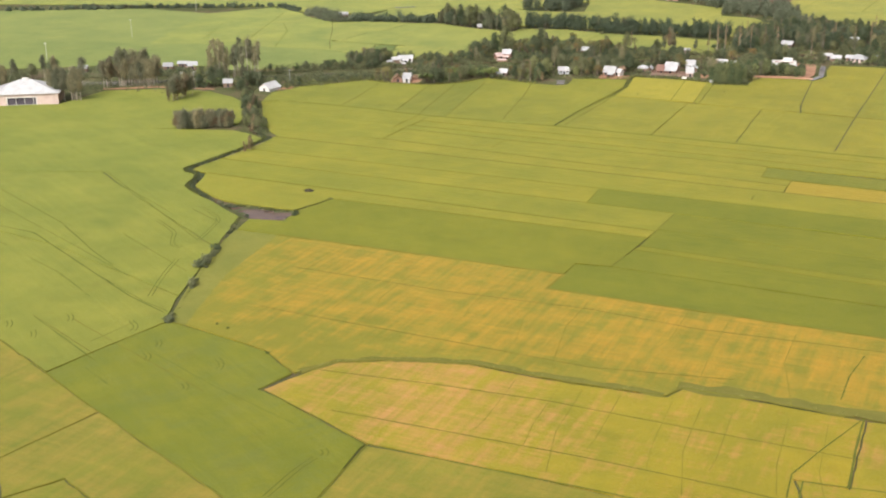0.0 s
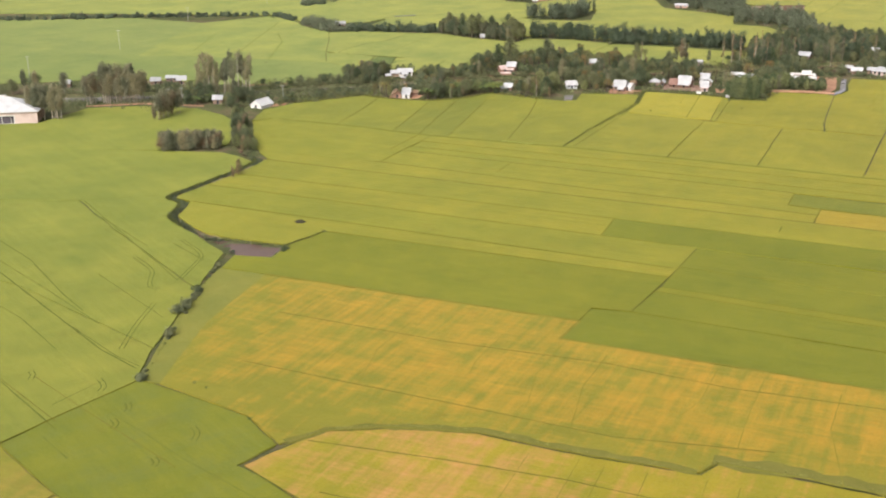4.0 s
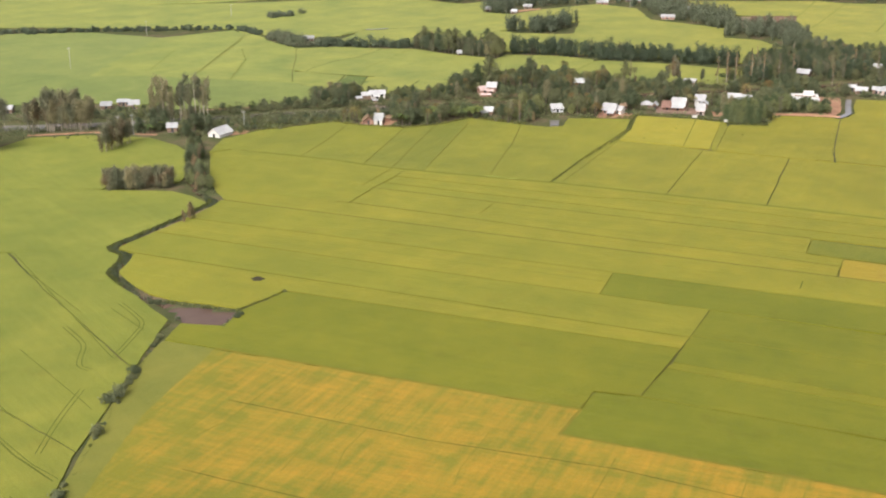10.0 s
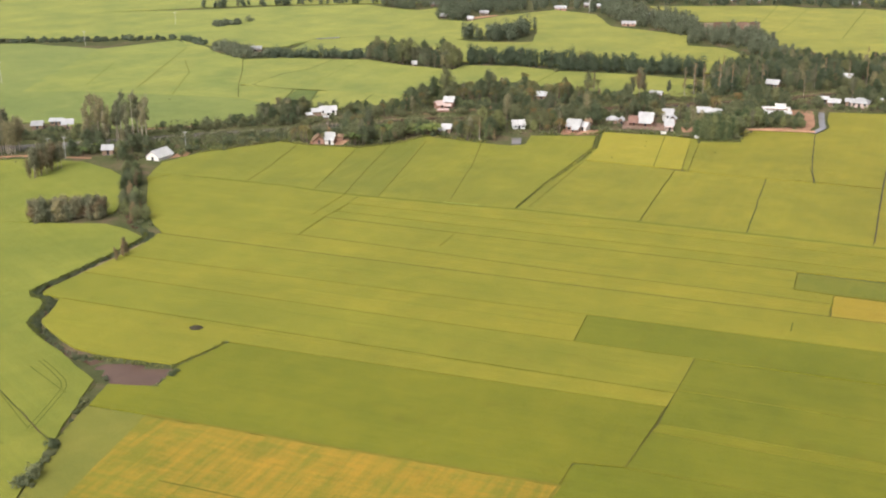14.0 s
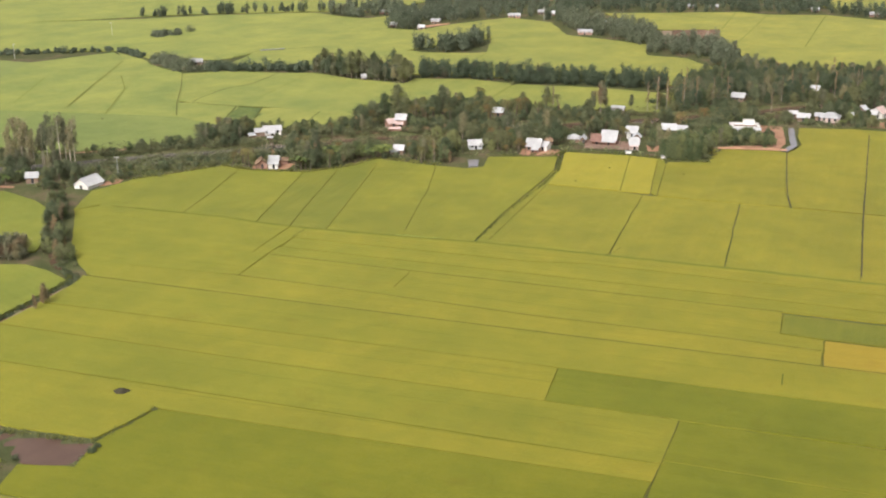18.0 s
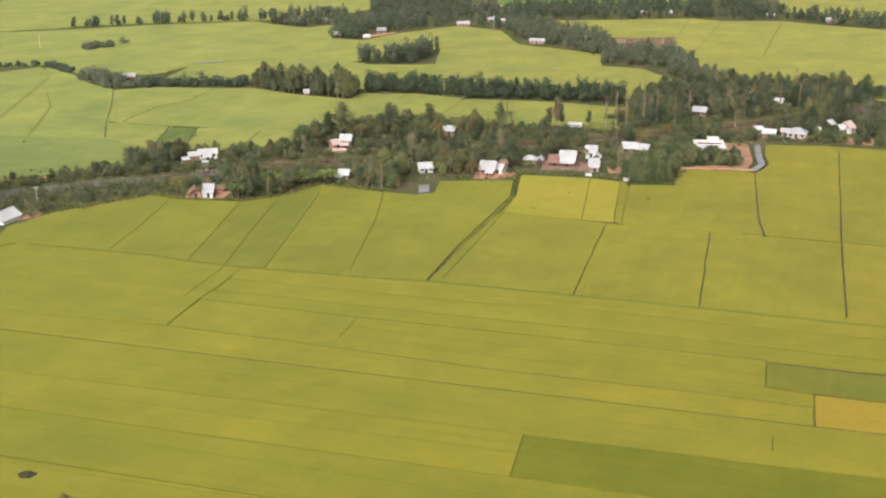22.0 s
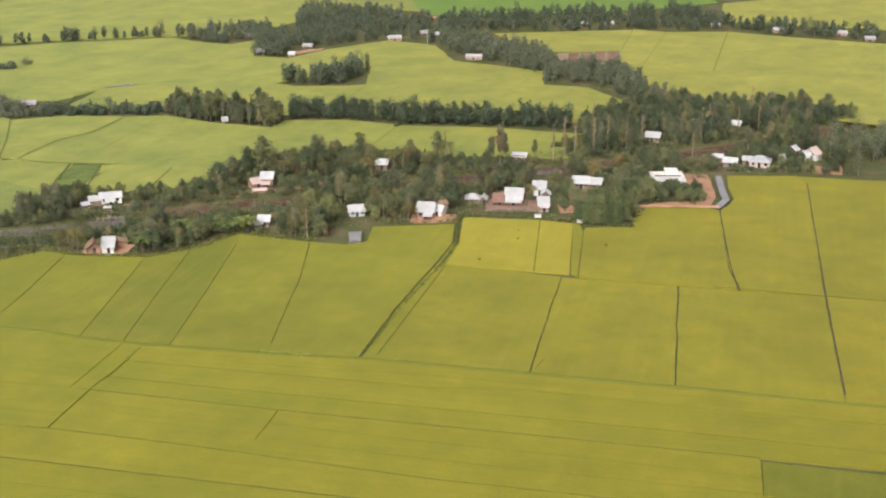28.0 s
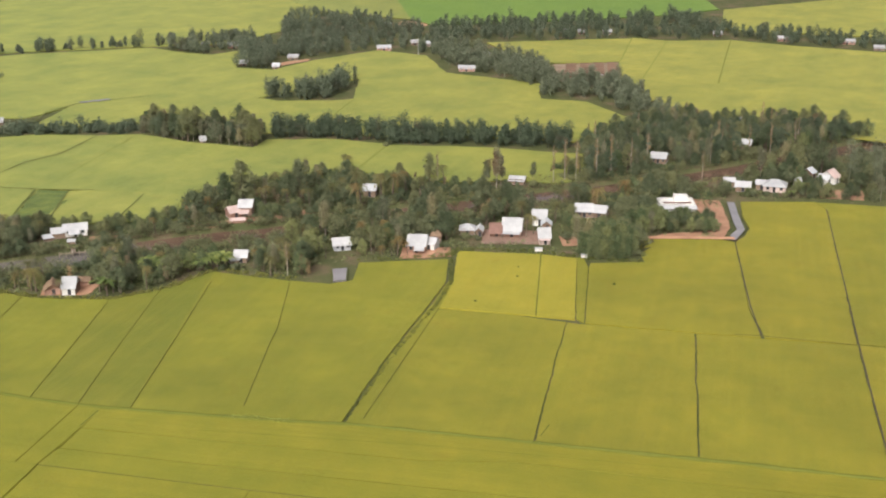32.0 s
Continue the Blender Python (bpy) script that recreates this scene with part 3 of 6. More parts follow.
paddy("yellow-green rice beside a grassy dyke", run(MAIN, -7, 14.5) + [(26.5, 396), (42, 432), (49, 449), (52.5, 469), (26, 470.5), (23, 455), (16, 453), (4.9, 457.5), (0.5, 420)], RICE_UP, -0.3)
paddy("thin wedge of rice along a grassy dyke", [(16, 364), (20, 362.2), (44.6, 429), (45.5, 431.5), (51.5, 449.5), (50.4, 449.5), (43.4, 432), (27.7, 396)], RICE_UP, -0.25)
paddy("yellow-green rice in a square plot", run(MAIN, 20.6, 54.5) + [(76.5, 414), (63, 421.5), (45, 428.5)], RICE_UP, -0.3)
paddy("bright yellow ripe rice before the houses", [(45.5, 430), (63, 423), (79.5, 416), (91.5, 464), (81, 469.5), (57, 476), (52, 450)], RICE_BRIGHT, -0.3)
paddy("yellow-green rice in a square plot", run(MAIN, 55.5, 86.6) + [(107.5, 401.5), (81, 411.7), (77.3, 413.5)], RICE_UP, -0.3)
paddy("narrow grassy strip of rice", [(80.5, 416), (81.5, 413.5), (93, 455), (93.5, 464), (92.2, 464)], RICE_UP, -0.28)
paddy("yellow-green rice before a tree clump", [(82.2, 413), (107.5, 402.8), (123.5, 396.5), (128.5, 419), (144.5, 471), (142, 474), (118, 478.5), (113.5, 474), (111.5, 457), (95, 458.5), (93.8, 455)], RICE_UP, -0.3)
paddy("yellow-green rice in a square plot", run(MAIN, 87.6, 121.9) + [(137.2, 366), (145.2, 387.3), (123.5, 395.3), (108.5, 401)], RICE_UP, -0.3)
paddy("yellow-green rice beside a water ditch", [(125, 396.3), (145.5, 388.7), (187.7, 499), (187.5, 509), (163, 513.5), (157.6, 497), (154.6, 483), (149.6, 475.5), (145.5, 471), (129.2, 419)], RICE_UP, -0.3)
paddy("yellow-green rice in a wide plot", run(MAIN, 122.6, 240) + [(280, 335), (146.2, 387.3), (138.2, 366)], RICE_UP, -0.3)
paddy("yellow-green rice before a wood", [(146.6, 388.4), (280, 337), (300, 478), (210, 499.5), (188.1, 508.5), (188.5, 499)], RICE_UP, -0.3)
# ---- rice fields: north-west ----
paddy("bright green rice behind the creek", [(-150, 280.6), (-260, 277.2), (-300, 347), (-161, 350.6), (-144, 349.6), (-119, 348.5), (-111, 343)] + bank(-1.8, 335, 287), RICE_WEST, -0.07, z1=0.03)
paddy("bright green rice before a row of tall trees", [(-300, 347.2), (-161, 350.8), (-145.5, 350.5), (-144, 355), (-120, 360.5), (-120, 366), (-128, 405), (-137, 417), (-152, 430), (-179, 433.5), (-203, 428), (-214, 396), (-300, 392)], RICE_WEST, 0.12)

# ---- rice fields: far side of the canal ----
FAR = dict(gap=-1.5, z0=-0.05, wobble=0.8, step=5)
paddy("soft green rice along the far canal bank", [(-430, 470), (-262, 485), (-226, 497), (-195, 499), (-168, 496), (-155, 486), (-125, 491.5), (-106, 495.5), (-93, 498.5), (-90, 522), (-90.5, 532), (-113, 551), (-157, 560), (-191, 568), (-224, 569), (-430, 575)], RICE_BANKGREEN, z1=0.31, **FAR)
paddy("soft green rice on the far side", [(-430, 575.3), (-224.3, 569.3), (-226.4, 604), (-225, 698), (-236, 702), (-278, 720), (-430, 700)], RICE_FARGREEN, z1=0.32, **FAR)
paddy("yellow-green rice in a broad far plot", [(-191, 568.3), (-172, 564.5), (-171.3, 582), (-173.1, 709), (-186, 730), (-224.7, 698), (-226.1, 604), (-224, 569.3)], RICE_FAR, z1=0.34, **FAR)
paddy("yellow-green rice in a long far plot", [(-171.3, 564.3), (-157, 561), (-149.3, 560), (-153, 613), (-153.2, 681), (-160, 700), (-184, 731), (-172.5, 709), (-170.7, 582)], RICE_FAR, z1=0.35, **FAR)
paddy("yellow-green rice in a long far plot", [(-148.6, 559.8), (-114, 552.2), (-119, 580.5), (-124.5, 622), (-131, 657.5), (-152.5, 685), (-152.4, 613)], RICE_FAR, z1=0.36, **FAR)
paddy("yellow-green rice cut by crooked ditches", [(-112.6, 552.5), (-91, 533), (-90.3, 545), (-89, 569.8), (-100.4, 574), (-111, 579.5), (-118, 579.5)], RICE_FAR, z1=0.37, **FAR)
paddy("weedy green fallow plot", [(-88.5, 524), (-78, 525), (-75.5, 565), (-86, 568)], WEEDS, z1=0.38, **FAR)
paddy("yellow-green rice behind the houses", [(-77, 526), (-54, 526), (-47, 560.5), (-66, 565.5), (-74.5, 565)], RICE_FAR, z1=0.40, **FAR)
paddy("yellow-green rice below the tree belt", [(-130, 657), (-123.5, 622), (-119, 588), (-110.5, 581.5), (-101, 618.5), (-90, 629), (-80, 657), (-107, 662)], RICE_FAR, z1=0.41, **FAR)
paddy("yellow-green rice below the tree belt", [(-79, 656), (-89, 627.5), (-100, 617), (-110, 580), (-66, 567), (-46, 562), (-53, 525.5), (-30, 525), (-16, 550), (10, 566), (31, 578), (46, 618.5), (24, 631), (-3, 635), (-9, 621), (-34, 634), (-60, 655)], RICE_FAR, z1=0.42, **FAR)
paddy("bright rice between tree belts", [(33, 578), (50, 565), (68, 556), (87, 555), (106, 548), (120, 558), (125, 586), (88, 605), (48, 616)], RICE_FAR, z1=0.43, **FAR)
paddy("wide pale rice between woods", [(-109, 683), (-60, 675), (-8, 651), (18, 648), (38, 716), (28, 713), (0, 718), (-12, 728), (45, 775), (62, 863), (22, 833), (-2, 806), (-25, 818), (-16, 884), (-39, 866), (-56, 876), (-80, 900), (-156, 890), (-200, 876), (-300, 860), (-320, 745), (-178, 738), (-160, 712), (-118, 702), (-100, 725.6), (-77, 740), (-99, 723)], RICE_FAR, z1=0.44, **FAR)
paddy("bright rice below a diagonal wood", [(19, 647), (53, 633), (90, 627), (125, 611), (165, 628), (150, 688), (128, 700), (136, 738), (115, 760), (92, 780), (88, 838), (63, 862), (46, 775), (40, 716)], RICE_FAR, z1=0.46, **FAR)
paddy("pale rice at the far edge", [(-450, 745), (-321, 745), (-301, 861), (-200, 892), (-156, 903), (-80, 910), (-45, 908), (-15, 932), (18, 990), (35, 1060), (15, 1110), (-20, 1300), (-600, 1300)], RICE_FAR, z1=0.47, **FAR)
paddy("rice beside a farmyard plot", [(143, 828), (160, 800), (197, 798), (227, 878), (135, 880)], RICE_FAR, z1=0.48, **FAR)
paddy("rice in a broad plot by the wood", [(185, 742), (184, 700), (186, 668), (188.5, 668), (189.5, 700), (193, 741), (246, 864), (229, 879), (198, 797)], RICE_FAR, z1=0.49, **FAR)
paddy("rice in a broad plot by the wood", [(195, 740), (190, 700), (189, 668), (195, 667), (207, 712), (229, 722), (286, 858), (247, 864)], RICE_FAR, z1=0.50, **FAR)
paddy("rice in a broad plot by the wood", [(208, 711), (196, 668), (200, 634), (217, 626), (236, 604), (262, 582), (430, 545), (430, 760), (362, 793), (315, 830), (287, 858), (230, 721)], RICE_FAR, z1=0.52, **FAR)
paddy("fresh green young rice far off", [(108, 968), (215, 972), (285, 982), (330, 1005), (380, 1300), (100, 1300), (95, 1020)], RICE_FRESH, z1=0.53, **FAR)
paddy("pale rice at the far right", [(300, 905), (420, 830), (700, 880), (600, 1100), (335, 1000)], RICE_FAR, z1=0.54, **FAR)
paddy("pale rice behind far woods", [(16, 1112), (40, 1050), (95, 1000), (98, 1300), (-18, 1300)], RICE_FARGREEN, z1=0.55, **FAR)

# dark ditches through the far rice
FAR_DITCH = plain("far_ditch_grass", (0.095, 0.11, 0.035), (0.145, 0.15, 0.05), 0.8, 0.95, 0.1)
for line, width in ((((-131.3, 663), (-124, 621), (-118.5, 580.2), (-113.2, 551)), 0.6), (((-77.8, 656.3), (-89, 624.5), (-100.5, 613), (-108.7, 592.5), (-111.3, 580.9), (-100.4, 574.7), (-88.4, 570.5), (-66.4, 566.2)), 0.8), (((-88.4, 570.5), (-89.6, 545), (-89.5, 524)), 1.2), (((-75.8, 566.9), (-76.5, 534)), 1.0),
                    (((-47.4, 557.6), (-54.2, 523.5)), 0.8)):
    ribbon(line, width * 0.75, 0.66, "far_ditch", FAR_DITCH, 0.7, "dark grassy ditch between far rice plots", "ditch", kind="structure")
FAR_SEAM = plain("far_seam_grass", (0.172, 0.192, 0.05), (0.23, 0.236, 0.062), 0.8, 0.95, 0.1)
for line, width in ((((-172.5, 700), (-171, 623), (-169.4, 574)), 0.8), (((-163, 655), (-152.3, 618), (-147, 556)), 0.7), (((-202.5, 650), (-197.7, 584)), 0.7), (((-60.8, 655), (-79.8, 591)), 0.6), (((47, 617), (31, 577), (22, 560)), 1.5),
                    (((197.5, 797), (227.5, 878)), 1.2), (((194, 741), (210, 778), (246.5, 864)), 0.9), (((229.5, 722), (262, 800), (286.5, 858)), 0.9), (((18.5, 648), (30, 690), (39, 716)), 0.9), (((160, 800), (197, 797.5)), 0.8)):
    ribbon(line, width * 0.8, 0.66, "far_ditch", FAR_SEAM, 0.7, "faint grassy line between far rice plots", "ditch", kind="structure")

# ---- low bunds between the rice fields ----
BUND = plain("grassy_bund", (0.1, 0.098, 0.026), (0.148, 0.136, 0.032), 1.2, 0.95, 0.1)


FAINT_BUND = plain("faint_bund", (0.128, 0.122, 0.019), (0.17, 0.158, 0.022), 1.2, 0.95, 0.1)


def bund(line, width=0.42, name="bund", material=BUND):
    return ribbon(line, width, 0.07, name, material, 0.8, "low grassy bund between two rice fields", "bund", kind="structure", crown=0.1)


for line, x0, x1, width, mat in ((LINE_A, -59, 96, 0.34, BUND), (LINE_B, -98, 180, 0.5, BUND), (LINE_C, -105, 180, 0.36, FAINT_BUND), (LINE_D, -111.5, 53, 0.36, FAINT_BUND), (LINE_E, -111, 47, 0.36, FAINT_BUND), (LINE_F, -60, 43, 0.3, FAINT_BUND),
                                 (LINE_G, -42, 200, 0.3, FAINT_BUND), (LINE_H, -45, 200, 0.3, FAINT_BUND), (LINE_I, -48, 94, 0.32, BUND), (MAIN, -108, 220, 0.36, BUND)):
    bund(run(line, x0, x1), width, material=mat)
for line in (((40.5, 207.5), (66, 197), (180, 152.5)), ((38.5, 204), (65, 193), (180, 148)), ((47, 224), (180, 172)),
             ((54, 241.3), (94, 226), (180, 192)), ((31, 188.7), (72, 173.2), (180, 132.5)),
             ((26, 251.7), (31, 269.3)), ((17.7, 181.7), (21, 191), (31, 189)), ((93.2, 267.4), (99, 283.5), (89.3, 287.9), (94, 301)), ((99, 283.6), (180, 252.5))):
    bund(line, 0.26, material=FAINT_BUND)
for line in (((-44.1, 383.5), (-39, 416.8), (-32.6, 455)), ((-32, 379), (-25.4, 417), (-18.1, 461)), ((-55.8, 388), (-50.6, 420), (-46, 449)), ((-82.1, 398.6), (-76.8, 421.9), (-71, 456.5)), ((-6.5, 376.2), (-0.9, 411.6), (1, 421.4), (4.6, 456)),
             ((20, 366), (36, 406.6), (44.8, 429))):
    bund(line, 0.24)
for line in (((-43.9, 382.6), (-52.8, 357)), ((-41.6, 371), (-48.1, 355.3), (-54.2, 336.6)), ((-4.3, 338), (-9.1, 324.7))):
    bund(line, 0.26, material=FAINT_BUND)
for line in (((31, 188.9), (38.5, 204), (47, 224), (54, 241.3)),):
    bund(line, 0.24)
SOFT_EDGE = plain("half_ripe_edge", (0.165, 0.15, 0.026), (0.225, 0.185, 0.034), 0.8, 0.95, 0.1)
ribbon([(-70, 211.2), (17.7, 181.7), (12.7, 170.2), (95, 141.2), (180, 109.5)], 0.7, 0.062, "field_edge", SOFT_EDGE, 0.9, "soft half-ripe edge of the golden rice", "field edge", kind="structure")
DYKE_GREEN = plain("dyke_grass_green", (0.125, 0.14, 0.025), (0.165, 0.172, 0.032), 0.5, 0.95, 0.1)
ribbon(run(MAIN, -100, 200), 1.5, 0.062, "main_dyke", DYKE_GREEN, 0.7, "low green dyke between strips and upper plots", "dyke", kind="structure", crown=0.15)
DITCH = plain("ditch_mud", (0.05, 0.042, 0.036), (0.09, 0.075, 0.06), 1.0, 0.85, 0.15)
for line in (((188.2, 499.8), (167.1, 443.7), (146, 387.7), (141.4, 375.2), (138.2, 366.6), (124, 327.6)), ((144.5, 470), (133.6, 433), (129, 417), (124.3, 397.5))):
    ribbon(line, 0.34, 0.075, "field_ditch", DITCH, 0.5, "narrow wet ditch between upper rice plots", "ditch", kind="structure")
for line in (((-120.2, 125.4), (-102, 108.4), (-82.2, 89.5), (-46, 56.3), (-32.2, 43.6)), ((-101.9, 108.6), (-83.7, 139.2)), ((-95.1, 68.2), (-82.3, 89.5)), ((-82.3, 139.9), (-54.1, 124.1), (-45, 111.8), (-50.5, 103)), ((-88.1, 53.8), (-79, 61.8), (-71.1, 54.8)),
             ((-43.6, 111), (-37, 118.1), (-23, 120.8), (-5, 119.8), (17, 111.9), (39, 105.9), (43, 110.2), (60, 104.8), (79, 97.4), (180, 61.5)), ((-23.2, 79.2), (-29.4, 57))):
    bund(line, 0.28, material=FAINT_BUND)
bund(((117.8, 399.3), (124.2, 397.1), (146, 387.7), (180, 374)), 0.3)
# faint seams inside the strips, where drills meet
for line in (((-6, 331.9), (28.2, 318.4), (63.4, 305.4), (91, 294.5)), ((3, 320.3), (27.4, 310.9), (55.8, 300.5), (96, 286)), ((-79.5, 366.2), (-48.3, 355.5)), ((-80, 352), (-50, 343)), ((-16, 366), (31, 352), (92, 331)),
             ((-70, 318), (20, 285), (95, 258)), ((-78, 300), (-10, 275), (30, 261)), ((-80, 283), (0, 253), (48, 235)), ((-66, 262), (20, 232))):
    ribbon(line, 0.2, 0.065, "seam", RICE_GREEN, 0.9, "faint darker seam between drills of rice", "seam", kind="structure")
SEAM_WEST = plain("thin_rice", (0.1, 0.115, 0.022), (0.15, 0.155, 0.03), 0.8, 0.9, 0.1)
for line, width in ((((-160.3, 214.5), (-146.7, 208.4), (-98.3, 156.7), (-85.8, 146.2)), 0.42), (((-139.6, 215.8), (-121.6, 192.3), (-111.4, 180.5)), 0.36), (((-148.8, 279.9), (-93.4, 204.7)), 0.34), (((-136.1, 261.7), (-110.9, 232.8)), 0.26),
                    (((-138.9, 186), (-125.9, 174.8), (-109, 156)), 0.3), (((-118.4, 141.3), (-92.3, 115)), 0.28), (((-117.8, 208.6), (-88.9, 177.2)), 0.24), (((-97.9, 126.3), (-91, 139.4)), 0.28), (((-104.3, 236.4), (-90.9, 221.9)), 0.3),
                    (((-86.3, 125.4), (-75.1, 116.3), (-62.5, 104.9), (-39.7, 87.3)), 0.22), (((-93.8, 111.8), (-85.4, 103.3)), 0.26), (((-178, 255), (-140, 217)), 0.3), (((-170, 236), (-128, 196), (-104, 172)), 0.24), (((-190, 230), (-150, 196)), 0.26)):
    ribbon(line, width, 0.065, "seam", SEAM_WEST, 0.95, "soft dark seam between drills of west rice", "seam", kind="structure")

# ---- plants: each kind is built once in a few shapes, then copied ----
rng = np.random.default_rng(7)


def leaf_cloud(puffs, size, flat=0.95, up=0.3, slim=0.5, hang=0.0, whole=True):
    """Sprays of slim leaves as small triangles, thick towards the skin of each puff (x, y, z, radius, count)."""
    v, f = [], []
    mid = np.array([q[:3] for q in puffs]).mean(0) * (1, 1, 0.8)
    for x, y, z, r, k in puffs:
        k = int(k * 1.65)
        d = rng.normal(size=(k, 3))
        d[:, 2] += up
        d /= np.linalg.norm(d, axis=1)[:, None]
        c = np.array((x, y, z)) + d * (r * rng.uniform(0.15, 1.6, (k, 1)) ** 0.8) * np.array((1, 1, flat))
        nrm = d * 0.6 + np.array((0, 0, 0.55)) + rng.normal(size=(k, 3)) * 0.42
        if whole:
            out = c - mid
            nrm += 0.75 * out / (np.linalg.norm(out, axis=1)[:, None] + 0.01)
        nrm /= np.linalg.norm(nrm, axis=1)[:, None]
        a = np.cross(nrm, rng.normal(size=(k, 3)))
        a /= np.linalg.norm(a, axis=1)[:, None]
        if hang:
            a = a * (1 - hang) + np.array((0, 0, hang))
            a /= np.linalg.norm(a, axis=1)[:, None]
        b = np.cross(nrm, a)
        b /= np.linalg.norm(b, axis=1)[:, None] + 1e-6
        s = size * rng.uniform(0.55, 1.3, (k, 1))
        q = np.stack([c - a * s * 1.35, c + a * s * 0.75 - b * s * slim - nrm * s * 0.15, c + a * s * 0.75 + b * s * slim - nrm * s * 0.15], 1)
        base = len(v)
        v.extend(q.reshape(-1, 3))
        f.extend((base + 3 * i, base + 3 * i + 1, base + 3 * i + 2) for i in range(k))
    return v, f


def tube(path, radii, sides=6):
    v, f = [], []
    for i, (p, r) in enumerate(zip(path, radii)):
        a, b = Vector(path[max(0, i - 1)]), Vector(path[min(len(path) - 1, i + 1)])
        q = (b - a).to_track_quat("Z", "Y")
        for k in range(sides):
            w = 2 * math.pi * k / sides
            v.append(tuple(Vector(p) + q @ Vector((math.cos(w) * r, math.sin(w) * r, 0))))
        if i:
            o = (i - 1) * sides
            f += [(o + k, o + (k + 1) % sides, o + sides + (k + 1) % sides, o + sides + k) for k in range(sides)]
    return v, f


def join(*bits):
    v, f = [], []
    for bv, bf in bits:
        k = len(v)
        v.extend(bv)
        f.extend(tuple(i + k for i in t) for t in bf)
    return v, f


def thing(name, x, y, z, label, category, group="", scale=1.0, turn=0.0):
    ob = new(name)
    ob.empty_display_size = 0.3
    ob.matrix_basis = pose(x, y, z, 0, 0, turn) @ Matrix.Scale(scale, 4)
    return tagged(ob, label, category, group)


def broadleaf(height, spread, puffs, leaves, size, trunk_share=0.3):
    """Trunk with limbs, and a crown of uneven puffs. Meshes for trunk and crown."""
    top = height * trunk_share
    bits = [tube([(0, 0, -0.3), (0.1, 0, top * 0.5), (0.2, 0.1, top), (0.2, 0.1, height * 0.75)], [0.028 * height, 0.022 * height, 0.018 * height, 0.006 * height])]
    clouds = []
    many = int(puffs * 1.9)
    for k in range(many):
        w, u = 2.4 * k + rng.uniform(-0.7, 0.7), (k + 0.5) / many
        h = height * (trunk_share + (0.93 - trunk_share) * u ** 0.8)
        reach = spread * math.sin(math.pi * min(0.96, 0.22 + 0.76 * u)) * rng.uniform(0.35, 1.1)
        r = spread * rng.uniform(0.24, 0.42) * (1.05 - 0.35 * u)
        c = (math.cos(w) * reach * 0.8, math.sin(w) * reach * 0.8, h - r * 0.25 + height * rng.uniform(-0.04, 0.05))
        clouds.append((*c, r, int(leaves * rng.uniform(0.45, 0.8))))
        if k % 4 == 0:
            bits.append(tube([(0.15, 0.05, top * rng.uniform(0.8, 1.3)), tuple(0.55 * np.array(c) + (0, 0, top * 0.25)), c], [0.011 * height, 0.008 * height, 0.003 * height], 4))
    return join(*bits), leaf_cloud(clouds, size * 0.86, slim=0.52, hang=0.2)


def eucalyptus(height, spread, puffs, leaves, size, bare=0.4):
    """A slim tall stem, bare below, with small hanging puffs along steep limbs."""
    lean = rng.uniform(-0.04, 0.04, 2) * height
    bits = [tube([(0, 0, -0.3), (lean[0] * 0.4, lean[1] * 0.4, height * 0.5), (lean[0], lean[1], height * 0.95)], [0.010 * height, 0.007 * height, 0.003 * height])]
    clouds = []
    for k in range(puffs):
        w, u = rng.uniform(0, 2 * math.pi), (k + rng.uniform(0, 1)) / puffs
        h = height * (bare + (0.97 - bare) * u)
        reach = spread * rng.uniform(0.15, 0.8) * (1.15 - 0.6 * u)
        c = (lean[0] * u + math.cos(w) * reach, lean[1] * u + math.sin(w) * reach, h)
        clouds.append((*c, spread * rng.uniform(0.3, 0.5), int(leaves * rng.uniform(0.6, 1.4))))
        if k % 2:
            bits.append(tube([(lean[0] * u * 0.8, lean[1] * u * 0.8, h - reach * 1.2), c], [0.005 * height, 0.002 * height], 4))
    return join(*bits), leaf_cloud(clouds, size * 0.95, 1.35, 0.1, 0.42, 0.5)


def palm(height, fronds, length):
    bend = rng.uniform(-0.12, 0.12, 2) * height
    path = [(bend[0] * t * t, bend[1] * t * t, height * t - 0.2) for t in (0, 0.35, 0.7, 1)]
    stem = tube(path, [0.24, 0.17, 0.14, 0.12], 7)
    tip = Vector(path[-1])
    v, f = [], []
    for k in range(fronds):
        w, lift = k * 2.4 + rng.uniform(-0.2, 0.2), 1.0 - 1.5 * k / fronds
        out, side = Vector((math.cos(w), math.sin(w), 0)), Vector((-math.sin(w), math.cos(w), 0))
        pts = [tip + out * (length * s) * (0.9 if lift > 0 else 0.8) + Vector((0, 0, length * (lift * 0.75 * s - 0.95 * s * s))) for s in np.linspace(0, 1, 12)]
        for a, b, s in zip(pts, pts[1:], np.linspace(0.1, 0.95, len(pts) - 1)):
            wide = length * 0.24 * math.sin(math.pi * (0.2 + 0.72 * s))
            for sg in (-1, 1):
                q = [a, a.lerp(b, 0.62), b + side * sg * wide - Vector((0, 0, wide * 0.8))]
                o = len(v)
                v.extend(map(tuple, q))
                f.append((o, o + 1, o + 2))
    return stem, (v, f)


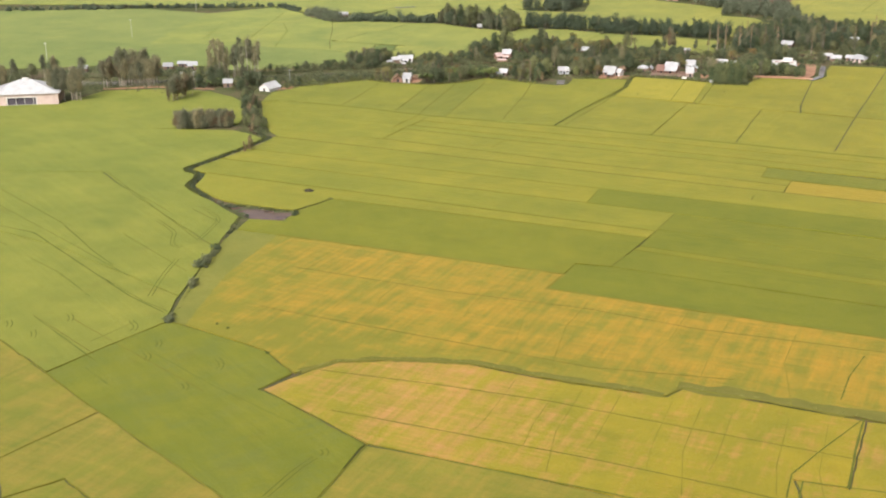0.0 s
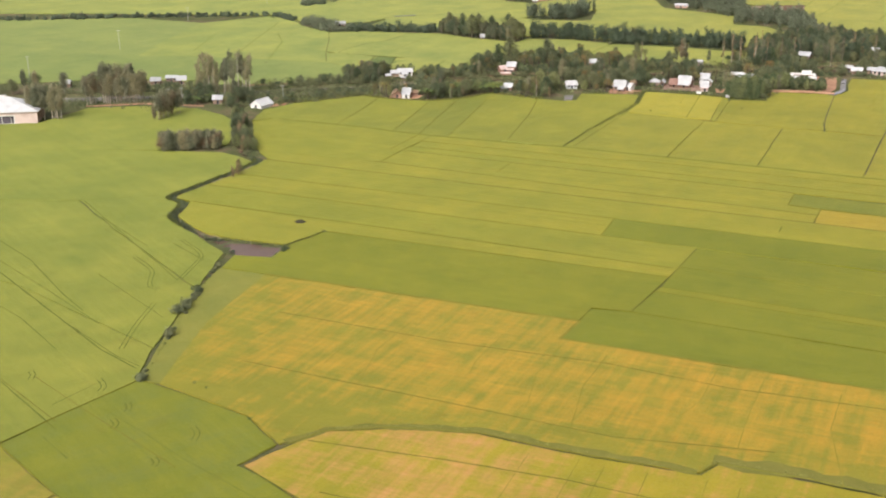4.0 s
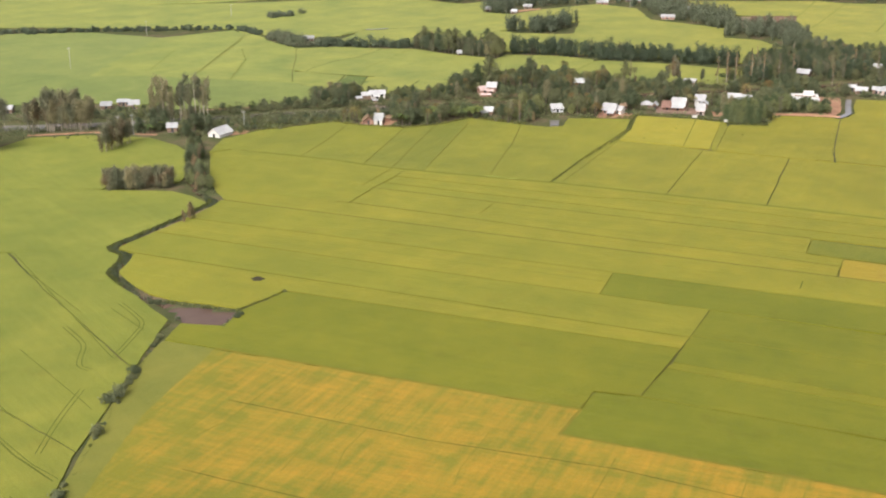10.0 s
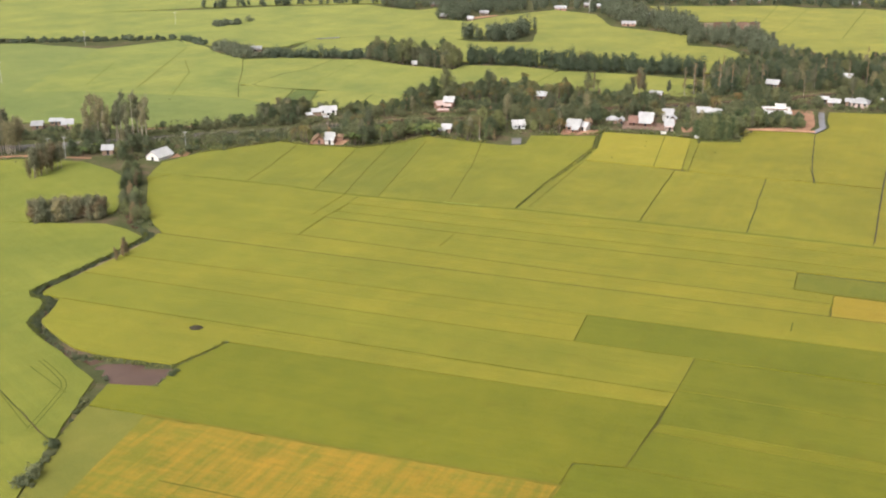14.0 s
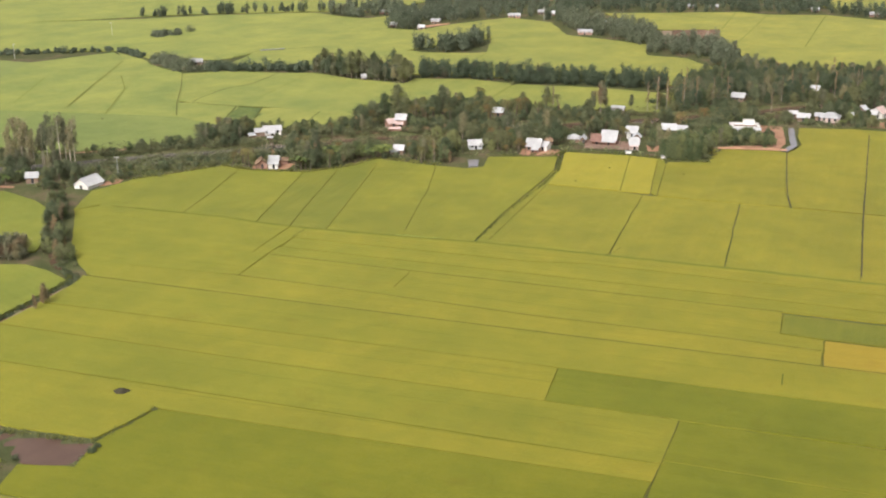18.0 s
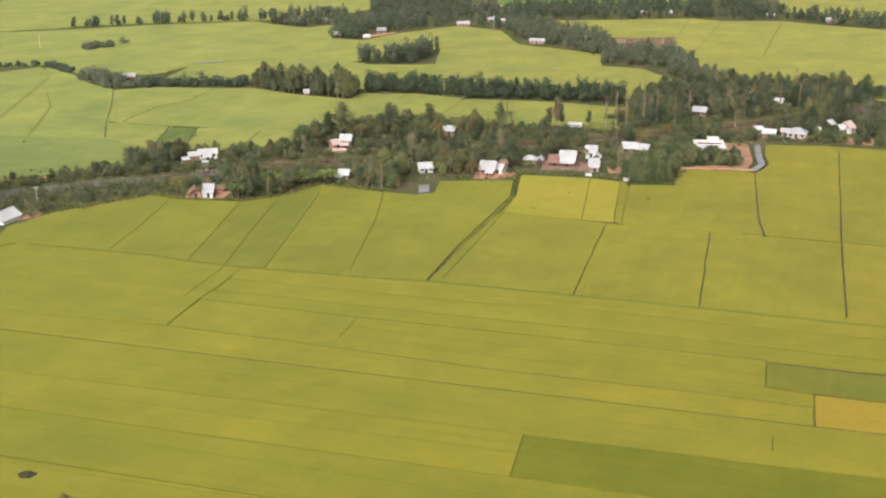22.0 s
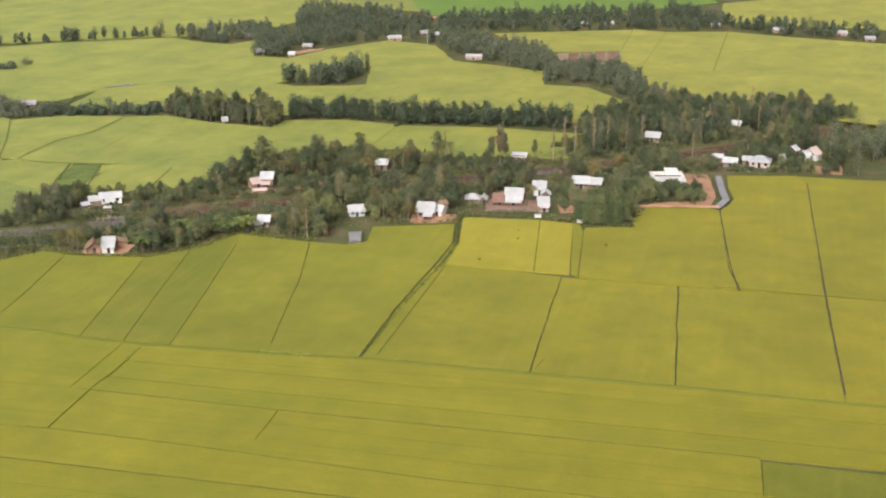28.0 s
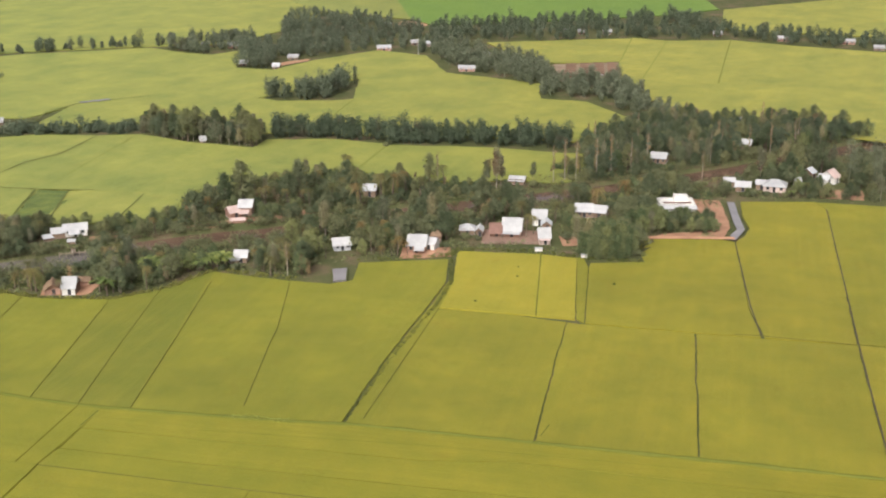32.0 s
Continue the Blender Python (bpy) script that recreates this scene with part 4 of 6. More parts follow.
def banana(stems, height):
    bits, v, f = [], [], []
    for k in range(stems):
        bx, by = rng.uniform(-0.1, 0.1, 2)
        h = height * rng.uniform(0.4, 0.55)
        bits.append(tube([(bx, by, -0.2), (bx, by, h)], [0.16, 0.1], 6))
        for j in range(10):
            w, ln = j * 2.4 + rng.uniform(-0.3, 0.3), height * rng.uniform(0.45, 0.62)
            out, side = Vector((math.cos(w), math.sin(w), 0)), Vector((-math.sin(w), math.cos(w), 0))
            lift = rng.uniform(0.5, 1.1)
            pts = [Vector((bx, by, h)) + out * ln * s * 0.8 + Vector((0, 0, ln * (lift * s - 0.75 * s * s))) for s in np.linspace(0, 1, 6)]
            o = len(v)
            for i, p in enumerate(pts):
                wd = (0.06, 0.32, 0.38, 0.36, 0.26, 0.04)[i]
                v += [tuple(p + side * wd), tuple(p), tuple(p - side * wd)]
            for i in range(5):
                a = o + 3 * i
                f += [(a, a + 1, a + 4, a + 3), (a + 1, a + 2, a + 5, a + 4)]
    return join(*bits), (v, f)


def shrub(height, spread, leaves):
    clouds = [(*(rng.uniform(-0.5, 0.5, 2) * spread), height * rng.uniform(0.4, 0.68), spread * rng.uniform(0.3, 0.45), leaves) for _ in range(6)]
    return join(*[tube([(0, 0, -0.2), tuple(np.array(c[:3]) * (1, 1, 0.8))], [0.06, 0.02], 4) for c in clouds[:4]]), leaf_cloud(clouds, 0.32, 0.9, 0.3)


class Kind:
    """A kind of plant: shapes built on first use, then shared by copies."""

    def __init__(self, name, shapes, bark, leaf, label, category, group, crown="crown"):
        self.name, self.bark, self.leaf, self.label, self.category, self.group, self.crown = name, bark, leaf, label, category, group, crown
        self.shapes = [(solid("trunk", *t, bark, True), solid(crown, *c, leaf), max(p[2] for p in c[0])) for t, c in shapes]
        self.first = [None] * len(shapes)
        self.places = []

    def put(self, x, y, height, z=None, shape=None, label=""):
        k = int(rng.integers(len(self.shapes))) if shape is None else shape
        z = land_height(x, y) if z is None else z
        s = height / self.shapes[k][2]
        m = pose(x, y, z, 0, 0, float(rng.uniform(0, 360))) @ Matrix.Scale(s, 4)
        if self.first[k] is None:
            ob = new(self.name)
            ob.empty_display_size = 0.3
            part("trunk", self.shapes[k][0], ob)
            part(self.crown, self.shapes[k][1], ob)
            ob.matrix_basis = m
            tagged(ob, self.label, self.category, self.group)
            self.first[k] = ob
        else:
            src = self.first[k]
            keep = src.matrix_basis.copy()
            src.matrix_basis = Matrix()
            ob = copy_thing(src, m)
            src.matrix_basis = keep
        if label:
            ob["label"] = label
        self.places.append((x, y))
        return ob


ROUND = Kind("broadleaf_tree", [broadleaf(9, 4.2, 14, 58, 0.42) for _ in range(4)] + [broadleaf(10, 3.6, 15, 58, 0.42) for _ in range(2)], BARK, LEAF,
             "dark green broadleaf tree among the village houses", "tree", "village trees")
TALL = Kind("tall_broadleaf_tree", [broadleaf(15, 4.6, 17, 62, 0.48, 0.25) for _ in range(3)], BARK, LEAF, "tall dense dark green tree above the village", "tree", "village trees")
PALE = Kind("light_green_tree", [broadleaf(8, 3.4, 13, 55, 0.4, 0.18) for _ in range(3)], BARK, LEAF_LIGHT, "light green leafy tree near the rice edge", "tree", "village trees")
EUC = Kind("eucalyptus_tree", [eucalyptus(15, 2.8, 24, 38, 0.42) for _ in range(5)], BARK_PALE, LEAF_EUC, "slim brownish-green eucalyptus with a bare pale stem", "tree", "eucalyptus trees")
THICKET = Kind("brown_green_tree", [eucalyptus(8, 2.3, 17, 46, 0.36, 0.18) for _ in range(4)], BARK_PALE, LEAF_EUC, "brownish-green tree in a tight row", "tree", "eucalyptus trees")
WOODLAND = Kind("woodland_tree", [broadleaf(11, 4.2, 15, 56, 0.46, 0.25) for _ in range(4)], BARK, LEAF_DARK, "dark green woodland tree beyond the canal", "tree", "woodland trees")
BANK = Kind("bank_shrub", [shrub(2.2, 2.4, 30) for _ in range(3)], BARK, LEAF, "low dark green shrub beside the creek and bund", "shrub", "bank shrubs", "leaves")
TALL_EUC = Kind("tall_eucalyptus_tree", [eucalyptus(20, 2.4, 13, 40, 0.42, 0.5) for _ in range(3)], BARK_PALE, LEAF_EUC, "very tall thin-crowned eucalyptus with a bare stem", "tree", "eucalyptus trees")
POLE_TREE = Kind("slender_pale_tree", [eucalyptus(15, 1.2, 11, 17, 0.3, 0.3) for _ in range(3)], BARK_PALE, LEAF_DRY, "thin half-bare tree with a whitish trunk", "tree", "eucalyptus trees")
BUSHY = Kind("bushy_tree", [broadleaf(5, 2.7, 10, 46, 0.36, 0.12) for _ in range(4)], BARK, LEAF, "bushy low tree leaning over the canal bank", "tree", "bushy trees")
PALM = Kind("coconut_palm", [palm(7.5, 16, 2.3) for _ in range(3)] + [palm(4.6, 15, 2.4)], BARK, LEAF_PALM, "coconut palm with arching yellow-green fronds", "palm", "coconut palms", "fronds")
BANANA = Kind("banana_plant", [banana(1, 4.5) for _ in range(3)], BARK, LEAF_BANANA, "banana plant with broad light green leaves", "banana plant", "banana plants", "leaves")
SHRUB = Kind("shrub", [shrub(2.6, 2.6, 32) for _ in range(4)], BARK, LEAF, "low dark green shrub on a bank", "shrub", "shrubs", "leaves")
FEATHER = Kind("feathery_tree", [eucalyptus(9, 2.3, 24, 40, 0.36, 0.08) for _ in range(3)], BARK, LEAF_LIGHT, "light green feathery tree in a dense clump at the rice edge", "tree", "clump trees")
DRY = Kind("dry_tree", [eucalyptus(8, 1.7, 11, 30, 0.34, 0.2) for _ in range(2)], BARK, LEAF_DRY, "small tree with dry brown leaves", "tree", "dry trees")

# ---- houses ----
HOUSES = []


def corrugated(x0, x1, ya, za, yb, zb, name, material, pitch=0.55, thick=0.05):
    """A sheet-metal slope from the eave (ya, za) to the ridge (yb, zb), with ribs running down it."""
    k = max(4, int((x1 - x0) / pitch))
    v, f = [], []
    for i in range(2 * k + 1):
        x = x0 + (x1 - x0) * i / (2 * k)
        dz = 0.07 if i % 2 else 0.0
        v += [(x, ya, za + dz), (x, yb, zb + dz), (x, ya, za + dz - thick), (x, yb, zb + dz - thick)]
    for i in range(2 * k):
        a, b = 4 * i, 4 * i + 4
        f += [(a, b, b + 1, a + 1), (a + 2, a + 3, b + 3, b + 2), (a, a + 2, b + 2, b), (a + 1, b + 1, b + 3, a + 3)]
    f += [(0, 1, 3, 2), (8 * k, 8 * k + 2, 8 * k + 3, 8 * k + 1)]
    return solid(name, v, f, material)


def wall_panel(name, length, height, holes, material, x, y, z, thick=0.16):
    """One wall along x from (x, y, z), with rectangular openings (x0, z0, x1, z1) cut through it."""
    xs = sorted({0.0, length, *[o[0] for o in holes], *[o[2] for o in holes]})
    zs = sorted({0.0, height, *[o[1] for o in holes], *[o[3] for o in holes]})
    v = [(x + a, y + t, z + c) for t in (0, thick) for c in zs for a in xs]
    nx_, layer = len(xs), len(xs) * len(zs)

    def full(i, k):
        return 0 <= i < nx_ - 1 and 0 <= k < len(zs) - 1 and not any(o[0] <= xs[i] and xs[i + 1] <= o[2] and o[1] <= zs[k] and zs[k + 1] <= o[3] for o in holes)

    f = []
    for i in range(nx_ - 1):
        for k in range(len(zs) - 1):
            if not full(i, k):
                continue
            a, b, c, d = k * nx_ + i, k * nx_ + i + 1, (k + 1) * nx_ + i + 1, (k + 1) * nx_ + i
            f += [(a, b, c, d), (d + layer, c + layer, b + layer, a + layer)]
            for p, q, di, dk in ((a, b, 0, -1), (b, c, 1, 0), (c, d, 0, 1), (d, a, -1, 0)):
                if not full(i + di, k + dk):
                    f.append((q, p, p + layer, q + layer))
    return solid(name, v, f, material)


def hip_roof(w, d, rise, e, z, ridge, material, name="roof"):
    """A hipped roof over w by d with eaves e: ridge along x, a thin soffit below."""
    a, b, r = w / 2 + e, d / 2 + e, ridge / 2
    v = [(-a, -b, z), (a, -b, z), (a, b, z), (-a, b, z), (-r, 0, z + rise), (r, 0, z + rise)]
    v += [(-a, -b, z - 0.12), (a, -b, z - 0.12), (a, b, z - 0.12), (-a, b, z - 0.12)]
    f = [(0, 1, 5, 4), (2, 3, 4, 5), (1, 2, 5), (3, 0, 4), (6, 7, 1, 0), (7, 8, 2, 1), (8, 9, 3, 2), (9, 6, 0, 3), (9, 8, 7, 6)]
    return solid(name, v, f, material)


def lean_to(ob, x0, x1, y0, z0, y1, z1, material):
    """A lower sheet roof against a house, from (y0, z0) out to (y1, z1), on two posts."""
    part("lean_to_roof", corrugated(x0, x1, y1, z1, y0, z0, "lean_to_roof", material), ob)
    for px in (x0 + 0.15, x1 - 0.15):
        part("porch_post", boxes("porch_post", [(px - 0.07, y1 + 0.1, -0.2, px + 0.07, y1 + 0.24, z1 - 0.02)], TIMBER), ob)


def house(label, x, y, w, d, turn, h=2.7, rise=1.8, roof=METAL_ROOF, wall=WALL_WOOD, along="x", stilts=0.0, porch=0.0, name="house", eave=0.45, clear=True, openings=True, z=None, hip=False):
    """A village house: walls with openings, door, windows, a ribbed gable roof, posts. Front towards -y before turning."""
    ob = thing(name, x, y, (land_height(x, y) if z is None else z), label, "house", "village houses", 1.0, turn)
    if clear:
        HOUSES.append((x, y, max(w, d)))
    b = stilts
    door = (w * 0.42, 0.0, w * 0.42 + 1.0, 2.05)
    wins = [(w * 0.12, 0.95, w * 0.12 + 1.1, 2.0), (w * 0.74, 0.95, w * 0.74 + 1.1, 2.0)] if openings and w > 5 else []
    holes = ([door] if openings else []) + wins
    part("front_wall", wall_panel("front_wall", w, h, holes, wall, -w / 2, -d / 2, b), ob)
    part("back_wall", boxes("back_wall", [(-w / 2, d / 2 - 0.16, b, w / 2, d / 2, b + h)], wall), ob)
    for sx in (-1, 1):
        part("side_wall", boxes("side_wall", [(sx * w / 2 - (0.16 if sx > 0 else 0), -d / 2 + 0.16, b, sx * w / 2 + (0.16 if sx < 0 else 0), d / 2 - 0.16, b + h)], wall), ob)
    part("floor", boxes("floor", [(-w / 2 - 0.1, -d / 2 - 0.1, b - 0.15 if b else -0.2, w / 2 + 0.1, d / 2 + 0.1, b + 0.02)], TIMBER if b else CONCRETE), ob)
    if openings:
        part("door", boxes("door", [(door[0] - w / 2 + 0.03, -d / 2 + 0.05, b + 0.02, door[2] - w / 2 - 0.03, -d / 2 + 0.1, b + 2.02)], DARK), ob, "dark wooden door")
    for o in wins:
        xa, xb = o[0] - w / 2, o[2] - w / 2
        fr = part("window", boxes("window", [(xa, -d / 2 - 0.03, b + o[1], xa + 0.08, -d / 2 + 0.08, b + o[3]), (xb - 0.08, -d / 2 - 0.03, b + o[1], xb, -d / 2 + 0.08, b + o[3]),
                                             (xa, -d / 2 - 0.03, b + o[1] - 0.06, xb, -d / 2 + 0.08, b + o[1]), (xa, -d / 2 - 0.03, b + o[3], xb, -d / 2 + 0.08, b + o[3] + 0.06)], TIMBER), ob)
        part("pane", boxes("pane", [(xa + 0.08, -d / 2 + 0.06, b + o[1], xb - 0.08, -d / 2 + 0.07, b + o[3])], GLASS), fr, "dark window pane")
    e, top = eave, b + h
    if hip:
        part("roof", hip_roof(w, d, rise, e, top, max(0.6, w - d * 0.8), roof), ob)
    elif along == "x":
        part("roof_slope", corrugated(-w / 2 - e, w / 2 + e, -d / 2 - e - porch, top - 0.1 - rise * (e + porch) / d, 0, top + rise, "roof_slope", roof), ob)
        part("roof_slope", corrugated(-w / 2 - e, w / 2 + e, d / 2 + e, top - 0.1, 0, top + rise - 0.02, "roof_slope", roof), ob)
        part("ridge_cap", boxes("ridge_cap", [(-w / 2 - e, -0.2, top + rise + 0.05, w / 2 + e, 0.2, top + rise + 0.12)], roof), ob)
        gv = [(s * w / 2, yy, zz) for s in (-1, 1) for yy, zz in ((-d / 2, top), (d / 2, top), (0, top + rise - 0.08))]
        gv += [(vx - 0.12 * (1 if vx > 0 else -1), vy, vz) for vx, vy, vz in gv]
        for k in (0, 3):
            part("gable", solid("gable", [gv[k], gv[k + 1], gv[k + 2], gv[k + 6], gv[k + 7], gv[k + 8]], [(0, 1, 2), (5, 4, 3), (0, 3, 4, 1), (1, 4, 5, 2), (2, 5, 3, 0)], wall), ob)
    else:
        quarter = pose(0, 0, 0, 0, 0, 90)
        part("roof_slope", corrugated(-d / 2 - e - porch, d / 2 + e, -w / 2 - e, top - 0.1, 0, top + rise, "roof_slope", roof), ob, m=quarter)
        part("roof_slope", corrugated(-d / 2 - e - porch, d / 2 + e, w / 2 + e, top - 0.1, 0, top + rise - 0.02, "roof_slope", roof), ob, m=quarter)
        part("ridge_cap", boxes("ridge_cap", [(-0.2, -d / 2 - e - porch, top + rise + 0.05, 0.2, d / 2 + e, top + rise + 0.12)], roof), ob)
        for s in (-1, 1):
            yy = s * (d / 2 - 0.06)
            tri = [(-w / 2, yy - 0.06, top), (w / 2, yy - 0.06, top), (0, yy - 0.06, top + rise - 0.08)]
            tri += [(a, c + 0.12, q) for a, c, q in tri]
            part("gable", solid("gable", tri, [(0, 1, 2), (5, 4, 3), (0, 3, 4, 1), (1, 4, 5, 2), (2, 5, 3, 0)], wall), ob)
    if stilts:
        for px in (-w / 2 + 0.3, 0, w / 2 - 0.3):
            for py in (-d / 2 + 0.3, d / 2 - 0.3):
                part("stilt", boxes("stilt", [(px - 0.12, py - 0.12, -2.2, px + 0.12, py + 0.12, b - 0.1)], TIMBER), ob)
    if porch:
        for px in (-w / 2, 0, w / 2):
            zt = top - 0.2 - rise * (porch) / d
            part("porch_post", boxes("porch_post", [(px - 0.07, -d / 2 - porch - 0.07, -0.1, px + 0.07, -d / 2 - porch + 0.07, zt)], TIMBER), ob)
    return ob


home = house("long white-roofed house on stilts over the canal bank", -64.6, 512, 7.2, 5.2, 9, 2.3, 1.3, wall=WALL_WHITE, stilts=0.6, roof=WHITE_SHEET)
lean_to(home, -2.2, 1.4, -2.6, 2.6, -5.0, 1.9, WHITE_SHEET)
house("lower white-roofed wing beside the canal house", -69.8, 510.4, 4.0, 4.2, 12, 1.9, 1.1, stilts=0.5, openings=False, roof=WHITE_SHEET)
house("grey lean-to with a dull zinc roof by the canal", -73.0, 508.6, 2.6, 3, 22, 1.3, 0.6, roof=DULL_ROOF, openings=False)
house("white canopy shed on the canal bank", -64.6, 503.6, 1.9, 1.6, 0, 1.2, 0.3, openings=False, name="shed", roof=WHITE_SHEET)
home = house("tall hut with a white zinc roof at the rice edge", -57.6, 458.5, 3.6, 5.6, -5, 2.2, 2.4, wall=WALL_WHITE)
part("side_sheet", boxes("side_sheet", [(1.86, -2.6, 0.0, 1.96, 2.6, 2.5)], WALL_BRICK), home, "brown side wall sheet")
house("thatched brown hut at the rice edge", -62.6, 458.8, 4.6, 4.6, 10, 1.7, 1.9, roof=THATCH, wall=WALL_CLAY, along="y", porch=0.6)
house("thatched lean-to behind the two huts", -54.6, 464.5, 3.2, 2.6, -6, 1.5, 0.8, roof=THATCH, wall=WALL_CLAY, openings=False)
home = house("house above the canal with a bright white gable roof", -9.6, 527.4, 4.4, 6, -8, 3.0, 1.9, wall=WALL_BRICK, stilts=0.4, roof=WHITE_SHEET)
lean_to(home, -2.0, 1.6, -3.0, 2.5, -5.6, 1.7, PINK_ROOF)
house("low pinkish-roofed annex beside the canal house", -14.0, 525.4, 4.2, 4.6, 24, 2.2, 1.5, roof=PINK_ROOF, wall=WALL_CLAY)
house("low zinc-roofed boat shed at the canal", -12.5, 518.5, 4.6, 2.5, 4, 1.1, 0.4, roof=PINK_ROOF, wall=WALL_CLAY, openings=False, name="shed")
house("small white-roofed hut among bushes", -9.8, 478, 3.8, 4.2, -12, 2.0, 1.5, roof=WHITE_SHEET)
house("lower white roof leaning on a small hut", -12.2, 476.6, 2.4, 3, 18, 1.4, 0.7, openings=False, roof=WHITE_SHEET)
house("white-roofed hut with blue-grey walls by a small fish pond", 21, 485.5, 5.2, 5.8, 4, 1.9, 1.5, wall=TARP, roof=WHITE_SHEET)
home = house("white-roofed farmhouse facing the rice", 44.8, 480.5, 5.6, 7.4, -16, 2.4, 2.4, wall=WALL_CLAY, roof=WHITE_SHEET)
lean_to(home, -0.4, 2.8, -3.7, 2.3, -6.4, 1.5, WHITE_SHEET)
house("white-roofed side wing of the farmhouse", 49.0, 481.2, 3.8, 4.6, -30, 2.0, 1.4, wall=WALL_WHITE, roof=WHITE_SHEET)
house("little hut with a brown pyramid roof behind the farmhouse", 51.3, 486.5, 3.2, 3.2, -10, 2.6, 2.0, roof=THATCH, wall=WALL_BRICK, hip=True)
house("low white-roofed house beside a brick yard", 62.6, 494.4, 4.6, 4.6, -10, 1.7, 1.5, roof=WHITE_SHEET, hip=True)
house("small white gable beside a low house", 66.1, 491.6, 2.0, 4.4, -14, 1.9, 1.2, along="y", roof=WHITE_SHEET)
home = house("steep white-roofed house in a brick-red yard", 77.2, 492, 6.0, 9, -16, 2.2, 2.9, wall=WALL_CLAY, roof=WHITE_SHEET)
lean_to(home, -2.9, 2.9, -4.6, 2.0, -6.6, 1.5, WHITE_SHEET)
house("brown-roofed annex on red posts", 71.6, 491.5, 3.6, 5, -12, 2.2, 1.6, roof=TILE_RED, wall=WALL_CLAY, porch=1.6)
house("white-roofed house behind a narrow one", 88.0, 501, 4.4, 6.4, -14, 2.6, 2.1, wall=WALL_WHITE, roof=WHITE_SHEET)
house("grey gabled link between two white houses", 88.8, 494, 3.0, 4.2, -12, 2.0, 1.4, wall=WALL_WOOD, along="y", roof=DULL_ROOF)
home = house("narrow white-roofed house at the rice edge", 85.3, 481.5, 3.5, 6.6, -7, 2.4, 2.2, wall=WALL_PINK, roof=WHITE_SHEET)
lean_to(home, -1.7, 1.7, -3.3, 2.2, -4.7, 1.8, PINK_ROOF)
house("wide white-roofed house between trees", 104.8, 507.5, 5.6, 6, -14, 2.2, 1.9, roof=WHITE_SHEET)
house("wide white-roofed house between trees", 110.0, 506, 4.6, 6, -26, 2.0, 1.6, roof=WHITE_SHEET)
house("white-roofed house by the canal bank", 169.0, 528, 5.0, 5, -24, 2.0, 1.3, roof=WHITE_SHEET)
house("small white roof behind the canal-bank house", 165.8, 533.6, 3.6, 3, -14, 2.4, 1.0, roof=WHITE_SHEET)
house("broad hip-roofed white house with a brown front", 180.3, 526, 7.6, 6.6, -26, 2.2, 2.0, wall=WALL_PINK, hip=True, roof=METAL_ROOF)
house("low white wing beside a hip-roofed house", 176.2, 529.2, 3.2, 4, -20, 2.2, 1.0, roof=WHITE_SHEET)
house("pinkish-roofed house in a bare earth yard", 204.4, 533, 4.6, 6, 38, 2.6, 2.2, wall=WALL_WHITE, roof=PINK_ROOF)
house("white gabled front of the yard house", 201.2, 530.6, 2.6, 4, 34, 2.2, 1.5, wall=WALL_WHITE, roof=WHITE_SHEET, along="y")
house("grey lean-to beside the earth yard", 199, 539, 3, 4, 35, 2.8, 1.4, roof=DULL_ROOF)
house("small white hut behind the yard trees", 191, 531.5, 2.2, 2.6, -10, 1.8, 0.9, roof=WHITE_SHEET, openings=False)
house("white-roofed house beyond the canal", 151.3, 572.5, 6.0, 6, -28, 2.3, 1.6, roof=WHITE_SHEET)
house("small white-roofed house in the wood", 192.6, 587, 4.4, 4, -34, 2.5, 1.6, roof=WHITE_SHEET)
house("low white-roofed house on the far bank", 90, 551, 5.6, 4.5, -22, 1.6, 1.2, roof=WHITE_SHEET)
house("dull roofed house among the trees", 34.3, 544, 4.4, 5, -12, 2.6, 1.6, roof=DULL_ROOF)
house("white-roofed house on the west canal bank", -189.5, 487, 4.6, 4.6, 10, 2.0, 1.4)
house("white-roofed house on the west canal bank", -176.5, 488, 4.6, 5, 14, 2.3, 1.7)
house("long low roof between two canal houses", -183, 493, 5.5, 3.5, 5, 2.4, 0.9, roof=DULL_ROOF)
house("small hut with a white roof beside tall trees", -232.5, 477, 4.2, 4, 5, 2.2, 1.4)
house("small white-roofed hut near the creek", -145, 441, 4.2, 4, 8, 2.4, 1.5)

# Large warehouse with an open bay
hall = thing("warehouse", -231, 402, land_height(-231, 402), "large white-roofed warehouse with brick-coloured walls and an open bay", "warehouse", turn=13)
HOUSES.append((-231, 402, 30))
HW, HD, HH, HR = 31.0, 18.0, 5.2, 5.2
part("front_wall", wall_panel("front_wall", HW, HH, [(8, 0, 21, 3.4)], WALL_PINK, -HW / 2, -HD / 2, 0, 0.2), hall)
part("back_wall", boxes("back_wall", [(-HW / 2, HD / 2 - 0.2, 0, HW / 2, HD / 2, HH)], WALL_BRICK), hall)
for s in (-1, 1):
    part("side_wall", boxes("side_wall", [(min(s * HW / 2, s * (HW / 2 - 0.2)), -HD / 2 + 0.2, 0, max(s * HW / 2, s * (HW / 2 - 0.2)), HD / 2 - 0.2, HH)], WALL_BRICK), hall)
part("roof", hip_roof(HW, HD, HR, 0.8, HH, 5.0, WHITE_SHEET), hall)
# added sheet: the bay's inner shade is put into its dark colour
part("bay_curtain", boxes("bay_curtain", [(-7.5, -HD / 2 + 0.8, 0.05, 5.5, -HD / 2 + 0.9, 3.6)], BAY_SHADE), hall, "added dark grey sheet for the shade inside the open bay")
